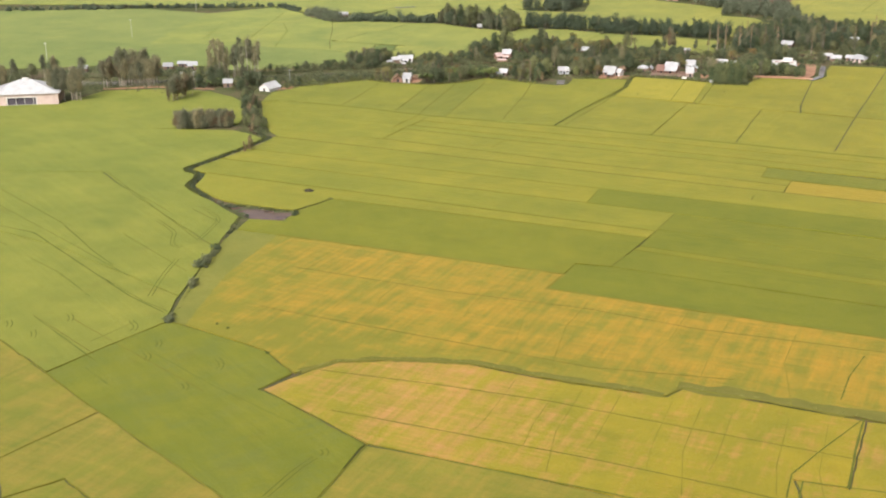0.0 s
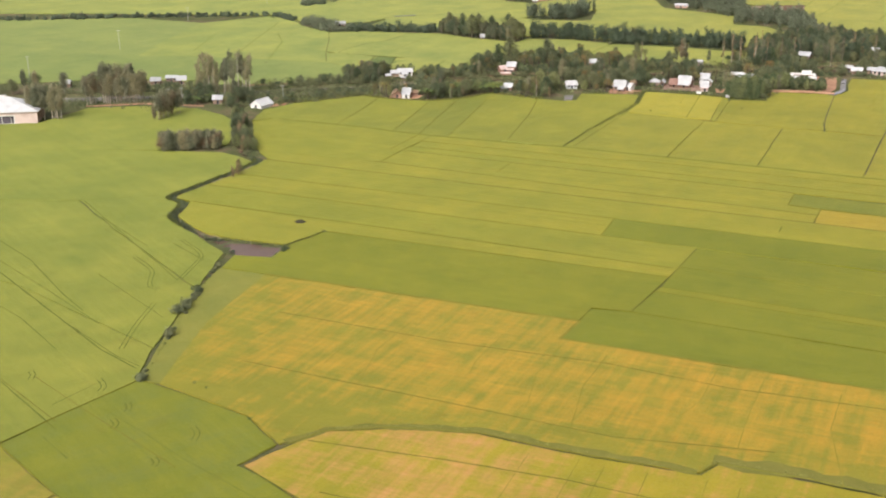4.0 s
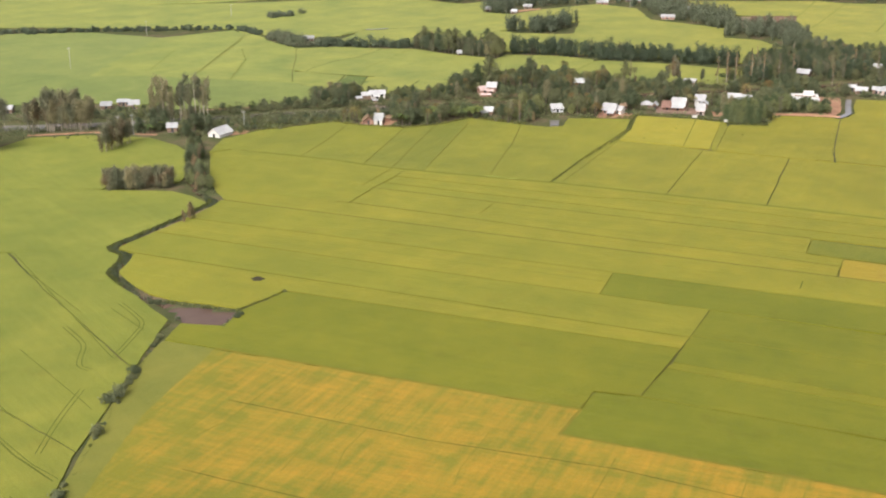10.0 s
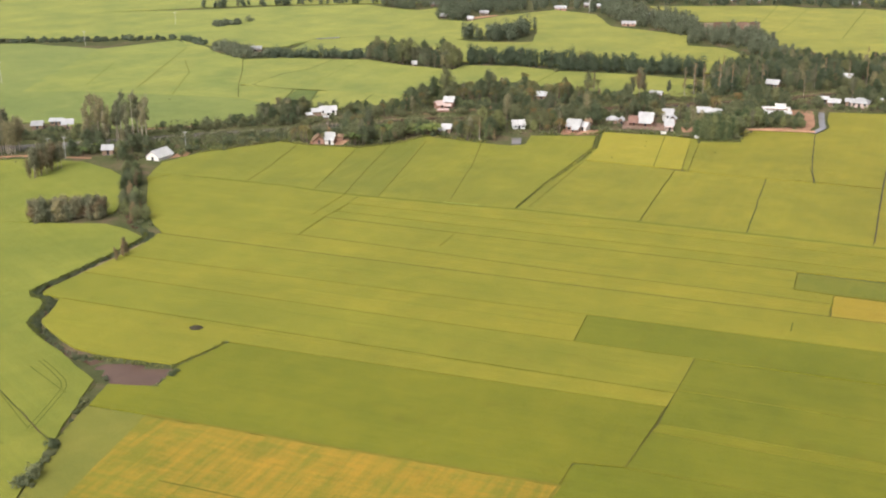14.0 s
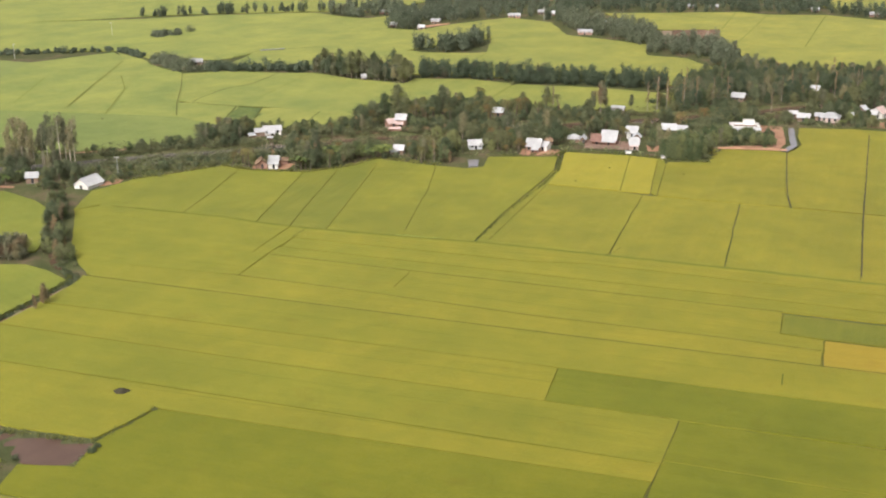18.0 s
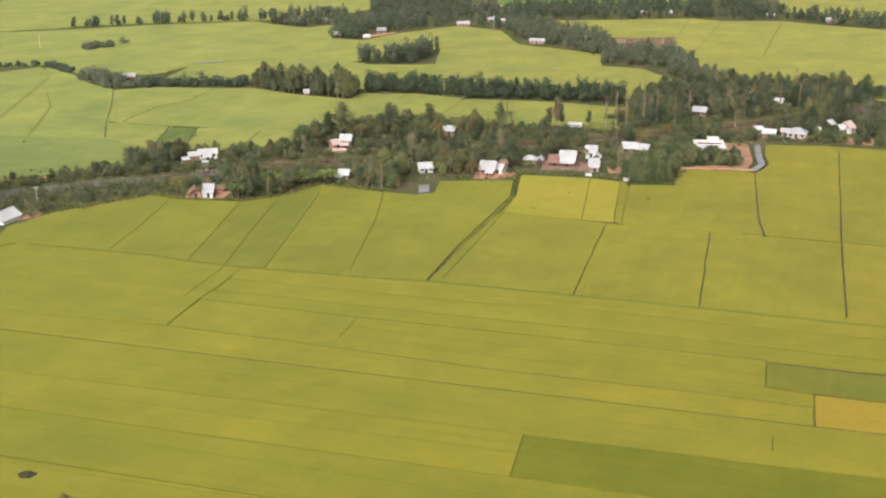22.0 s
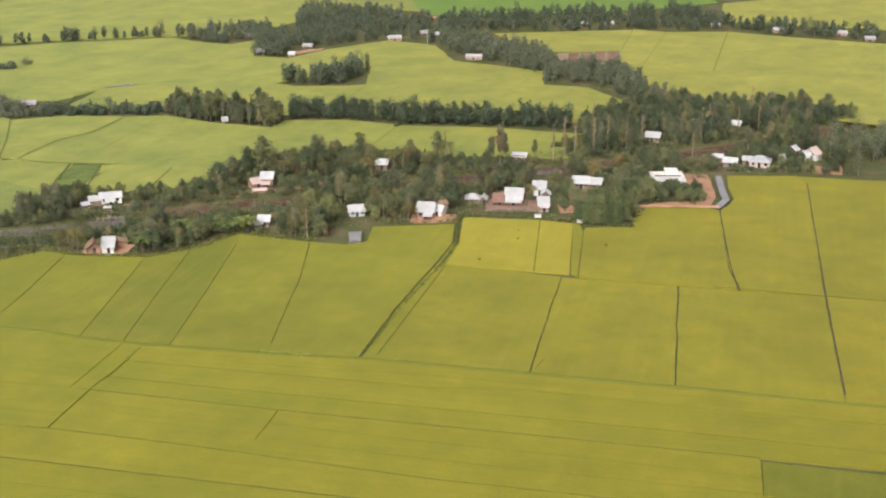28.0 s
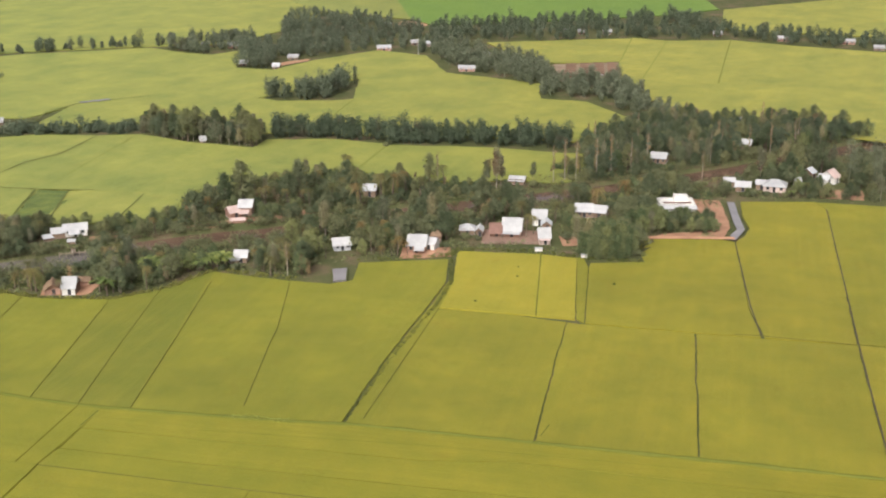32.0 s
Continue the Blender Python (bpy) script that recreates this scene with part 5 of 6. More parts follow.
part("roof_vent", boxes("roof_vent", [(-1.4, -0.6, HH + HR - 0.25, 1.4, 0.6, HH + HR + 0.7)], WALL_WHITE), hall)
part("bay_frame", boxes("bay_frame", [(-7.9, -HD / 2 - 0.1, 0, -7.5, -HD / 2 + 0.02, 3.8), (5.5, -HD / 2 - 0.1, 0, 5.9, -HD / 2 + 0.02, 3.8), (-7.5, -HD / 2 - 0.1, 3.4, 5.5, -HD / 2 + 0.02, 3.8)], WALL_WHITE), hall, "pale frame round the open bay")
part("floor", boxes("floor", [(-HW / 2 + 0.2, -HD / 2 + 0.2, -0.2, HW / 2 - 0.2, HD / 2 - 0.2, 0.05)], CONCRETE), hall)
for k in range(4):
    part("bay_post", boxes("bay_post", [(-7.5 + k * 3.9 - 0.12, -HD / 2 + 0.3, 0, -7.5 + k * 3.9 + 0.12, -HD / 2 + 0.54, 3.4)], CONCRETE), hall)

# White sheet barn at the field edge by the creek
barn = house("white sheet-roofed barn with white gable at the field edge", -122.6, 434.5, 8.6, 6.2, 64, 1.5, 2.3, roof=WHITE_SHEET, wall=WALL_WHITE, name="barn", openings=False)
part("barn_door", boxes("barn_door", [(-4.36, -0.6, 0.0, -4.3, 0.6, 1.4)], DARK), barn, "dark doorway in the gable")

# Modern flat-roofed house in a filled earth plot
villa = thing("flat_roofed_house", 137.5, 509, 0, "modern white flat-roofed house with a dark window band", "house", "village houses", turn=-10)
HOUSES.append((137.5, 509, 13))
part("body", boxes("body", [(-6, -3.5, 0, 6, 4, 2.7)], WALL_WHITE), villa)
part("parapet", boxes("parapet", [(-6.2, -3.7, 2.7, 6.2, -3.4, 3.0), (-6.2, 3.9, 2.7, 6.2, 4.2, 3.0), (-6.2, -3.4, 2.7, -5.9, 3.9, 3.0), (5.9, -3.4, 2.7, 6.2, 3.9, 3.0)], WALL_WHITE), villa)
part("upper_block", boxes("upper_block", [(-0.5, 0.2, 2.7, 4.2, 3.8, 4.5)], WALL_WHITE), villa)
part("front_apron", corrugated(-6.6, 6.6, -6.2, 1.75, -3.72, 2.5, "front_apron", WHITE_SHEET), villa, "white sheet apron roof along the front")
part("window_band", boxes("window_band", [(-5, -3.56, 0.9, 4.6, -3.51, 1.9)], GLASS), villa, "dark strip of windows")
part("awning", boxes("awning", [(-4.6, -3.3, 3.03, 4.9, -1.7, 3.12)], TILE_RED), villa, "dark brown awning sheet")
for k in range(5):
    part("column", boxes("column", [(-6 + k * 3 - 0.12, -6.0, 0, -6 + k * 3 + 0.12, -5.76, 1.78)], WALL_WHITE), villa)

# Bare plots and yards
def yard(label, p, material=EARTH, z=0.06):
    ob = new("bare_plot", slab("bare_plot", p, -0.1, z, material, 1.5, 0.5))
    return tagged(ob, label, "bare earth", kind="structure")


yard("filled plot of raw orange earth", [(118, 479), (142.6, 475), (148.6, 486), (151.6, 498), (156, 516), (147, 520), (144, 513), (144.5, 500), (142.6, 484), (125, 483)])
yard("brick-red paved yard before the houses", [(65, 482), (84, 478.5), (88, 492), (68, 497)], WALL_BRICK)
yard("bare earth beside the white barn", [(-119, 434), (-112.5, 438), (-112, 443), (-117, 444)])
yard("small earth yard with a pale edge by the clump", [(90.5, 476), (97, 475), (99, 484), (91, 486)])
yard("bare earth yard by the wood edge", [(192, 513), (206, 508), (211, 520), (196, 524)])
yard("trodden earth beside the hut", [(-66, 456.5), (-52, 455), (-50, 463), (-66, 466)], EARTH)
yard("earth path along the far canal bank", [(-60, 505), (-45, 507), (-44, 510), (-60, 510)], EARTH)
yard("earth yard by the farmhouse", [(38, 472.5), (54, 472), (55, 480), (40, 483)], EARTH)
yard("trodden canal bank", [(-30, 512.5), (-5, 517), (15, 525), (12, 530), (-6, 524), (-30, 517)], EARTH)
ribbon([(-152, 481), (-125, 488), (-106, 491.8), (-89, 494.6), (-76, 499)], 2.2, 0.3, "earth_path", EARTH, 0.5, "orange earth path along the far canal bank", "path", kind="structure")
yard("path below the west houses", [(-205, 430.5), (-180, 437), (-150, 433.5), (-150, 435.5), (-180, 440), (-206, 433)], EARTH)

# ---- planting ----
OPEN_WATER = ((-118, -54), (-42, 5), (58, 68), (88, 104), (111, 123), (146, 172))  # stretches of canal with low growth on the near bank

LOW_TREES = (([(-135, 511), (-98, 519)], -135, -98), ([(-62, 525), (-30, 522)], -62, -30), ([(30, 578), (50, 567), (68, 558), (87, 555), (106, 546)], 30, 108))  # low growth before the far rice


def free(x, y, tall, gap=0.0):
    """Clear of water, of houses and of the open ground before each house."""
    if away(CANAL, x, y) < (7.9 + gap) or inside(POND_B, x, y) or (-111 < x < -102 and 456 < y < 473) or away(CUT, x, y) < 3.2:
        return False
    if 10 < x < 26 and 445 < y < 471:
        return False
    for line, x0, x1 in LOW_TREES:
        ahead = lerp_line(line, x) - y
        if x0 < x < x1 and y > lerp_line(CANAL, x) and ahead > -30 and tall > 2.2 + 0.27 * ahead:
            return False
    for x0, x1 in OPEN_WATER:
        if x0 < x < x1 and y < lerp_line(CANAL, x) and tall > 1.6 + 0.25 * (lerp_line(CANAL, x) - y - 8):
            return False
    for hx, hy, s in HOUSES:
        if math.hypot(x - hx, y - hy) < s * 0.6 + 1.2:
            return False
        if tall and abs(x - hx - (hy - y) * -0.03) < s * 0.5 + 0.5 + 0.25 * tall and -s * 0.5 - 3.4 * (tall - 2.0) < y - hy < 0:
            return False
    return True


def scatter(p, count, kinds, near=2.2, check=True):
    """Plants at random places in a polygon, none too close; kinds are (kind, share, low, high)."""
    xs, ys = [q[0] for q in p], [q[1] for q in p]
    shares = np.array([k[1] for k in kinds], float)
    made, tries, placed = 0, 0, []
    while made < count and tries < count * 14:
        tries += 1
        x, y = rng.uniform(min(xs), max(xs)), rng.uniform(min(ys), max(ys))
        kind, _, lo, hi = kinds[int(rng.choice(len(kinds), p=shares / shares.sum()))]
        h = float(rng.uniform(lo, hi))
        if not inside(p, x, y) or any(math.hypot(x - a, y - b) < near for a, b in placed) or (check and not free(x, y, h)):
            continue
        kind.put(x, y, h)
        placed.append((x, y))
        made += 1


MIXED = [(ROUND, 4.3, 5.5, 10.5), (PALE, 3, 4.5, 8.5), (TALL, 0.7, 11, 15), (EUC, 1.2, 8, 14), (PALM, 2.2, 5, 8.5), (SHRUB, 3.2, 2, 3.4), (POLE_TREE, 0.5, 9, 13), (DRY, 0.8, 5, 8)]
FAR_BANK = [(ROUND, 4, 4.5, 8), (PALE, 3, 4, 7), (EUC, 0.8, 7, 9.5), (PALM, 3, 5.5, 8), (SHRUB, 4, 1.8, 3.2), (DRY, 0.8, 4, 7), (BUSHY, 2, 3, 5)]
LOW = [(ROUND, 2, 4, 6.5), (PALE, 3, 3.5, 6), (PALM, 2, 4, 6.5), (SHRUB, 5, 1.8, 3.2), (BANANA, 1.5, 3, 4.6)]
# marked single trees
for kind, x, y, h in ((TALL, -11, 536, 18), (TALL, -17, 534, 14), (TALL, 9, 541, 16), (TALL, 5, 538, 12), (ROUND, -22, 528, 12), (ROUND, -27, 524, 11), (TALL, 46, 552, 10),
                      (EUC, 81, 545, 16), (EUC, 83, 547, 13), (EUC, 78, 548, 11), (EUC, 96, 551, 8.5), (POLE_TREE, 108, 551, 17), (POLE_TREE, 112, 550, 16), (POLE_TREE, 121, 554, 15),
                      (POLE_TREE, 135, 556, 15), (PALE, 12, 479, 9.5), (PALE, 9, 476, 7.5), (ROUND, 40, 485, 10), (PALE, 36, 484, 8.5)):
    kind.put(x, y, h)
for kind, x, y, h in ((ROUND, 33, 486, 7), (DRY, 8, 462, 7), (DRY, 10, 461, 6),
                      (PALM, -66, 464, 9), (PALM, -69, 461, 7), (PALM, -73, 463, 6.5), (PALM, 28, 484, 9), (PALM, 37, 476, 5), (PALM, -3, 467, 6), (PALM, -6, 470, 6.5), (PALM, 2, 470, 6),
                      (PALM, 93, 500, 8), (PALM, 82, 500, 8), (BANANA, -47, 454, 5.6), (BANANA, -45.5, 455.5, 4.8), (BANANA, -49, 455.5, 4.6), (ROUND, -48, 472, 8), (ROUND, -52, 470, 7),
                      (ROUND, -44, 474, 8), (TALL, -128, 438, 9), (ROUND, 197, 548, 12), (TALL, 58, 560, 11)):
    kind.put(x, y, h)
for x, y, h in ((-67.5, 460, 7.5), (-70.5, 463.5, 8.5), (-59.9, 455.6, 5), (80.5, 486.5, 8), (83.5, 489.5, 6.5), (41, 475.5, 4.5), (36, 474.8, 4.5), (33, 474.5, 4), (8, 466, 6.5), (-1, 463.5, 6), (4, 469, 5.5), (30, 530, 9), (42, 538, 9.5), (38, 540, 8.5), (47, 541, 9), (25, 541, 8),
                (56, 545, 8.5), (62, 548, 9), (29, 545, 9), (52, 538.5, 8), (-4, 533, 8), (60, 509, 7), (70, 512, 7.5), (52, 506, 7), (98, 517, 7), (124, 524, 7), (133, 526, 7), (12, 530, 8)):
    PALM.put(x, y, h)
for x, y, h in ((31.5, 490, 8), (30, 478, 7), (128, 559, 15), (143, 562, 14), (170, 566, 14), (158, 541, 12), (176, 571, 13), (60, 551, 13), (103, 548, 15), (190, 577, 13), (200, 560, 12)):
    POLE_TREE.put(x, y, h)
for k in range(64):
    BANANA.put(-39 + k * 0.39 + float(rng.uniform(-0.3, 0.3)), 470.5 + 0.037 * k + float(rng.uniform(-1.6, 1.6)), float(rng.uniform(3.2, 5.2)))
# dense rounded clump at the rice edge
for k in range(34):
    a, r = 2.4 * k, math.sqrt((k + 0.5) / 34)
    x, y = 102.5 + 9.2 * r * math.cos(a) + float(rng.uniform(-0.7, 0.7)), 466 + 5.2 * r * math.sin(a) + float(rng.uniform(-0.5, 0.5))
    FEATHER.put(x, y, 11.6 - 4.2 * r * r + float(rng.uniform(-0.9, 0.9)))
# orchard on the filled plot
scatter([(127, 482), (143, 480), (145, 495), (136, 496), (126, 494)], 26, [(ROUND, 3, 4.2, 5.6), (PALE, 1.4, 4, 5.6)], 1.9, False)
scatter([(118, 483), (126, 482), (127, 492), (120, 494)], 10, [(PALE, 3, 6.5, 9.5), (THICKET, 1, 7, 9)], 1.6, False)
scatter([(112, 492), (124, 494), (126, 503), (116, 503)], 9, [(ROUND, 3, 8, 10.5)], 2.2, False)
# the village, near bank
scatter([(-75, 462), (-68, 458), (-46, 453), (-31, 459), (-20, 472), (-28, 490), (-43, 487), (-63, 481), (-80, 479)], 62, MIXED, 2.4)
scatter([(-19, 472), (6, 460), (17, 457), (24, 474), (40, 475), (52, 474), (56, 490), (64, 515), (40, 516), (18, 506), (0, 497), (-22, 490)], 120, MIXED, 2.4)
scatter([(54, 480), (66, 484), (66, 496), (86, 500), (96, 466), (112, 460), (118, 482), (116, 500), (140, 514), (160, 520), (188, 513), (192, 516), (200, 540), (160, 537), (116, 528), (66, 520)], 150, MIXED, 2.3)
scatter([(-115, 432), (-110, 445), (-78, 464), (-76, 474), (-108, 466), (-135, 452), (-134, 430)], 46, [(SHRUB, 5, 1.6, 2.8), (PALE, 2, 2.5, 4), (PALM, 1, 3, 4.5), (ROUND, 1.5, 3, 4.5)], 2.2)
# far bank
scatter([(-94, 499), (-88, 500), (-70, 515), (-40, 508), (-22, 512), (0, 520), (20, 532), (60, 545), (98, 550), (116, 553), (118, 567), (60, 577), (32, 583), (8, 566), (-16, 553), (-28, 538), (-50, 526), (-80, 520), (-94, 512)], 270, FAR_BANK, 2.2)
scatter([(-93, 498), (-74, 502), (-72, 513), (-88, 514), (-93, 509)], 18, [(EUC, 2, 6.5, 9), (ROUND, 2, 6, 8.5)], 2.0)
# hedge on the far bank and scrub along both banks
for k in range(34):
    s = float(rng.uniform(0, 1))
    (PALE if k % 3 else ROUND).put(-57 + 36 * s, 516.5 + 12 * s + float(rng.uniform(-2, 2)), float(rng.uniform(3.6, 5.6)))
for k in range(110):
    x, side = float(rng.uniform(-120, 205)), 1 if k % 3 else -1
    y = lerp_line(CANAL, x) + side * float(rng.uniform(8.6, 19))
    h = float(rng.uniform(1.3, 2.8))
    if free(x, y, h):
        BANK.put(x, y, h)
for k in range(130):
    x, side = -118 + 320 * (k + float(rng.uniform(0, 1))) / 130, 1 if k % 4 else -1
    y = lerp_line(CANAL, x) + side * float(rng.uniform(8.4, 13.5))
    h = float(rng.uniform(2.6, 6.0))
    if free(x, y, h):
        BUSHY.put(x, y, h)
# wood on the right
scatter([(118, 556), (150, 562), (205, 574), (250, 590), (330, 600), (330, 602), (262, 592), (240, 604), (236, 614), (217, 624), (203, 614), (192, 622), (184, 642), (170, 634), (128, 602)], 330, [(WOODLAND, 6, 6.5, 10), (TALL, 2, 9, 13), (EUC, 1.6, 8, 11), (PALE, 2, 5.5, 8.5), (POLE_TREE, 0.6, 10, 13), (DRY, 0.5, 6, 8)], 2.6)
scatter([(164, 517), (190, 513), (196, 522), (190, 526), (164, 523)], 16, LOW, 1.8)
scatter([(186, 514), (212, 506), (222, 540), (212, 556), (186, 548), (160, 540), (160, 534), (188, 540)], 44, [(ROUND, 2, 6, 10), (TALL, 1.2, 10, 14), (EUC, 1, 8, 13), (BUSHY, 3, 3.5, 6)], 2.4)
# west: rows of tall trees, clumps and creek banks
for x0, y0, x1, y1, k, lo, hi in ((-208, 436, -178, 443, 44, 11, 16), (-200, 440, -186, 444, 9, 17, 20), (-219, 404, -207, 406, 22, 12, 17), (-262, 410, -248, 412, 12, 12, 16), 
                                  (-156, 452, -134, 455, 8, 7, 10)):
    for j in range(k):
        s = float(rng.uniform(0, 1))
        EUC.put(x0 + (x1 - x0) * s + float(rng.uniform(-1.6, 1.6)), y0 + (y1 - y0) * s + float(rng.uniform(-2, 2)), float(rng.uniform(lo, hi)))
for j in range(17):
    TALL_EUC.put(-158 + 1.55 * j + float(rng.uniform(-0.6, 0.6)), 458.5 + float(rng.uniform(-2, 2)), float(rng.uniform(17, 24)))
for j in range(16):
    s = float(rng.uniform(0, 1))
    (DRY, EUC, EUC, TALL_EUC)[j % 4].put(-164 + 6 * s + float(rng.uniform(-2.2, 2.2)), 402 + 20 * s + float(rng.uniform(-1.5, 1.5)), float(rng.uniform(8, 13)))
for j in range(44):
    s = (j + float(rng.uniform(0, 1))) / 44
    THICKET.put(-144 + 22.5 * s, 351 + 5.5 * s + float(rng.uniform(-2.6, 2.6)), float(rng.uniform(6.8, 9)))
scatter([(-118.4, 366), (-115.5, 358), (-109, 349), (-104, 347.5), (-112, 366), (-118.6, 390), (-126, 418), (-130.5, 420), (-125, 392)], 46, [(ROUND, 3, 4.5, 7.5), (PALE, 2.4, 4.5, 7), (DRY, 1.4, 5, 7.5), (SHRUB, 4, 1.6, 3)], 1.4, False)
scatter([(-170, 434), (-140, 424), (-128, 436), (-132, 450), (-150, 452), (-175, 446)], 40, LOW + [(ROUND, 3, 6, 9)], 2.0)
scatter([(-205, 447), (-176, 452), (-150, 462), (-112, 480), (-90, 492), (-92, 502), (-112, 494), (-150, 480), (-180, 484), (-205, 474)], 60, [(SHRUB, 5, 1.8, 3.2), (PALE, 2, 3, 4.6), (BANANA, 1, 3, 4), (ROUND, 1.5, 3.5, 5)], 2.2)
scatter([(-330, 400), (-250, 428), (-215, 440), (-212, 470), (-250, 470), (-330, 440)], 40, [(EUC, 3, 10, 15), (ROUND, 3, 6, 10)], 2.6)
for px, py, h in ((-104, 316, 6), (-103.5, 317, 6.5), (-105, 312, 5)):
    DRY.put(px, py, h)
# shrubs on the creek banks and along the bund
for line, k, off in (([q for q in CREEK if q[1] < 346], 170, 1.4), ([(-86, 227), (-85, 206)], 6, 0.4), ([(-85.5, 201), (-84.5, 178)], 13, 0.5), ([(-84.5, 171), (-83.5, 163)], 7, 0.5), ([(-83, 146), (-82.5, 140)], 5, 0.4)):
    for j in range(k):
        i = int(rng.integers(len(line) - 1))
        s = float(rng.uniform(0, 1))
        (xa, ya), (xb, yb) = line[i], line[i + 1]
        x, y = xa + (xb - xa) * s + float(rng.uniform(-1, 1)) * off, ya + (yb - ya) * s + float(rng.uniform(-1, 1)) * off * 0.6
        BANK.put(x, y, float(rng.uniform(0.8, 1.8)))
for x, y, h in ((-85, 184, 3.6), (-86, 181, 3.2), (-83.5, 166, 3.0), (-82.5, 140, 2.6), (-85.5, 196, 2.4)):
    SHRUB.put(x, y, h)
DRY.put(-84, 167, 2.6)
# middle belt beyond the canal
HOUSES.append((-31, 636, 1.5))
scatter([(-60, 658), (-34, 636), (-8, 624), (-2, 640), (-9, 648), (-35, 650), (-58, 670)], 84, [(EUC, 4, 8, 11.5), (THICKET, 3, 7, 11), (TALL, 1.2, 11, 16), (WOODLAND, 2, 7, 10)], 1.7)
for x, y, h in ((-146, 547, 0.9), (-101, 531, 1.0)):
    SHRUB.put(x, y, h)
SHRUB.put(47, 617, 3)
SHRUB.put(46, 615, 2.6)


# ---- far woods: joined, too many to count ----
def wood(label, p, count, lo, hi, fine=0):
    """A wood of many small crowns with stems, one body."""
    xs, ys = [q[0] for q in p], [q[1] for q in p]
    bits, made, tries = [], 0, 0
    while made < count and tries < count * 20:
        tries += 1
        x, y = rng.uniform(min(xs), max(xs)), rng.uniform(min(ys), max(ys))
        if not inside(p, x, y) or any(math.hypot(x - a, y - b) < 6 for a, b, _ in FAR_CLEAR):
            continue
        h = rng.uniform(lo, hi) * (1.35 if rng.uniform() < 0.07 else 1.0)
        w = h * (rng.uniform(0.2, 0.34) if hi > 6 else rng.uniform(0.5, 0.9))
        puffs = []
        for k in range(8):
            u = (k + 0.5) / 8
            a = rng.uniform(0, 6.28)
            reach = w * rng.uniform(0.2, 0.8) * math.sin(math.pi * (0.2 + 0.72 * u))
            puffs.append((x + math.cos(a) * reach, y + math.sin(a) * reach, h * (0.22 + 0.68 * u), w * rng.uniform(0.4, 0.62), 36 if fine else 21))
        bits.append(leaf_cloud(puffs, 0.42 if fine else 0.54, 1.1, 0.3, 0.5, 0.3))
        bits.append(tube([(x, y, -0.4), (x, y, h * 0.7)], [0.02 * h, 0.008 * h], 4))
        made += 1
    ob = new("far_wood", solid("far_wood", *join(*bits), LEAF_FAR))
    return tagged(ob, label, "trees", kind="stuff")


FAR_CLEAR = [(-126, 678, 1), (-31, 636, 1), (-58, 901, 1), (-45, 902, 1), (-27, 895, 1), (-19, 828, 1), (0, 814, 1), (10, 843, 1), (77, 968, 1), (66, 867, 1), (87, 884, 1), (96, 877, 1), (106, 786, 1),
             (124, 828, 1), (192, 912, 1), (201, 907, 1), (218, 904, 1), (286, 881, 1), (320, 853, 1), (353, 834, 1), (361, 808, 1), (209, 630, 1)]
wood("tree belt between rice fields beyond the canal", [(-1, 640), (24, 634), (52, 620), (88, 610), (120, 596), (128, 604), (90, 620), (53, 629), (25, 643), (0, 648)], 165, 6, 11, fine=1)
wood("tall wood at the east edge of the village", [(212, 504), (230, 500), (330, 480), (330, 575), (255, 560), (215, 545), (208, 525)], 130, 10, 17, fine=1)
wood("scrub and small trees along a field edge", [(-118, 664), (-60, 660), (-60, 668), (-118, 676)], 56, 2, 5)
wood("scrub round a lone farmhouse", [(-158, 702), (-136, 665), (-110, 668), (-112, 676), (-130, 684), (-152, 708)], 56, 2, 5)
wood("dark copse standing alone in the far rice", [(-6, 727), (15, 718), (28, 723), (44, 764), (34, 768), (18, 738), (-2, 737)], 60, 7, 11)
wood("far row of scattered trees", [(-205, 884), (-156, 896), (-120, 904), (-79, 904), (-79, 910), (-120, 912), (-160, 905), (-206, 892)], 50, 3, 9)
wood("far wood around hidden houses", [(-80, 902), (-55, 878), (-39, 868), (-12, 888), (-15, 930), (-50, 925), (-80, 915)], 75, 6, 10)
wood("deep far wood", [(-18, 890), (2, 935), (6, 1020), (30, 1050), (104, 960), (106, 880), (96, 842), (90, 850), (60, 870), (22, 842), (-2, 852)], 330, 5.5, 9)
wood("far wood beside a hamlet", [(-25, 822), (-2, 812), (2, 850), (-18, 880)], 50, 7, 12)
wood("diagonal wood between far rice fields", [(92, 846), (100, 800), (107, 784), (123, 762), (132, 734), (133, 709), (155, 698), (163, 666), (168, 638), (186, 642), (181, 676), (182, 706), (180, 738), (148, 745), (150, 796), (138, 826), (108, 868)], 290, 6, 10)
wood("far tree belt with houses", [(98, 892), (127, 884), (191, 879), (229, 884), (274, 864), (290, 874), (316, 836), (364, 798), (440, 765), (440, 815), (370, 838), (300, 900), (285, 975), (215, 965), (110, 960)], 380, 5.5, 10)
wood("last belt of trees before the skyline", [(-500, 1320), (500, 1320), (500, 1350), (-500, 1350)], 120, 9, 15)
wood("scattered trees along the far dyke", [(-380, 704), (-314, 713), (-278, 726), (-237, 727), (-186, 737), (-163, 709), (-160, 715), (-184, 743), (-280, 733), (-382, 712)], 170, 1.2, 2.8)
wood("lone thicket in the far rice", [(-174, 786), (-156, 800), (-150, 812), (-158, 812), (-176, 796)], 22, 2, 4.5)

# ---- far houses ----
def far_house(x, y, w, d, turn, roof):
    house("distant zinc-roofed farmhouse among trees", x, y, w * 0.74, d * 0.8, turn, 1.7, 1.5, roof=roof, wall=WALL_CLAY if w > 9 else WALL_WOOD, z=0.0)


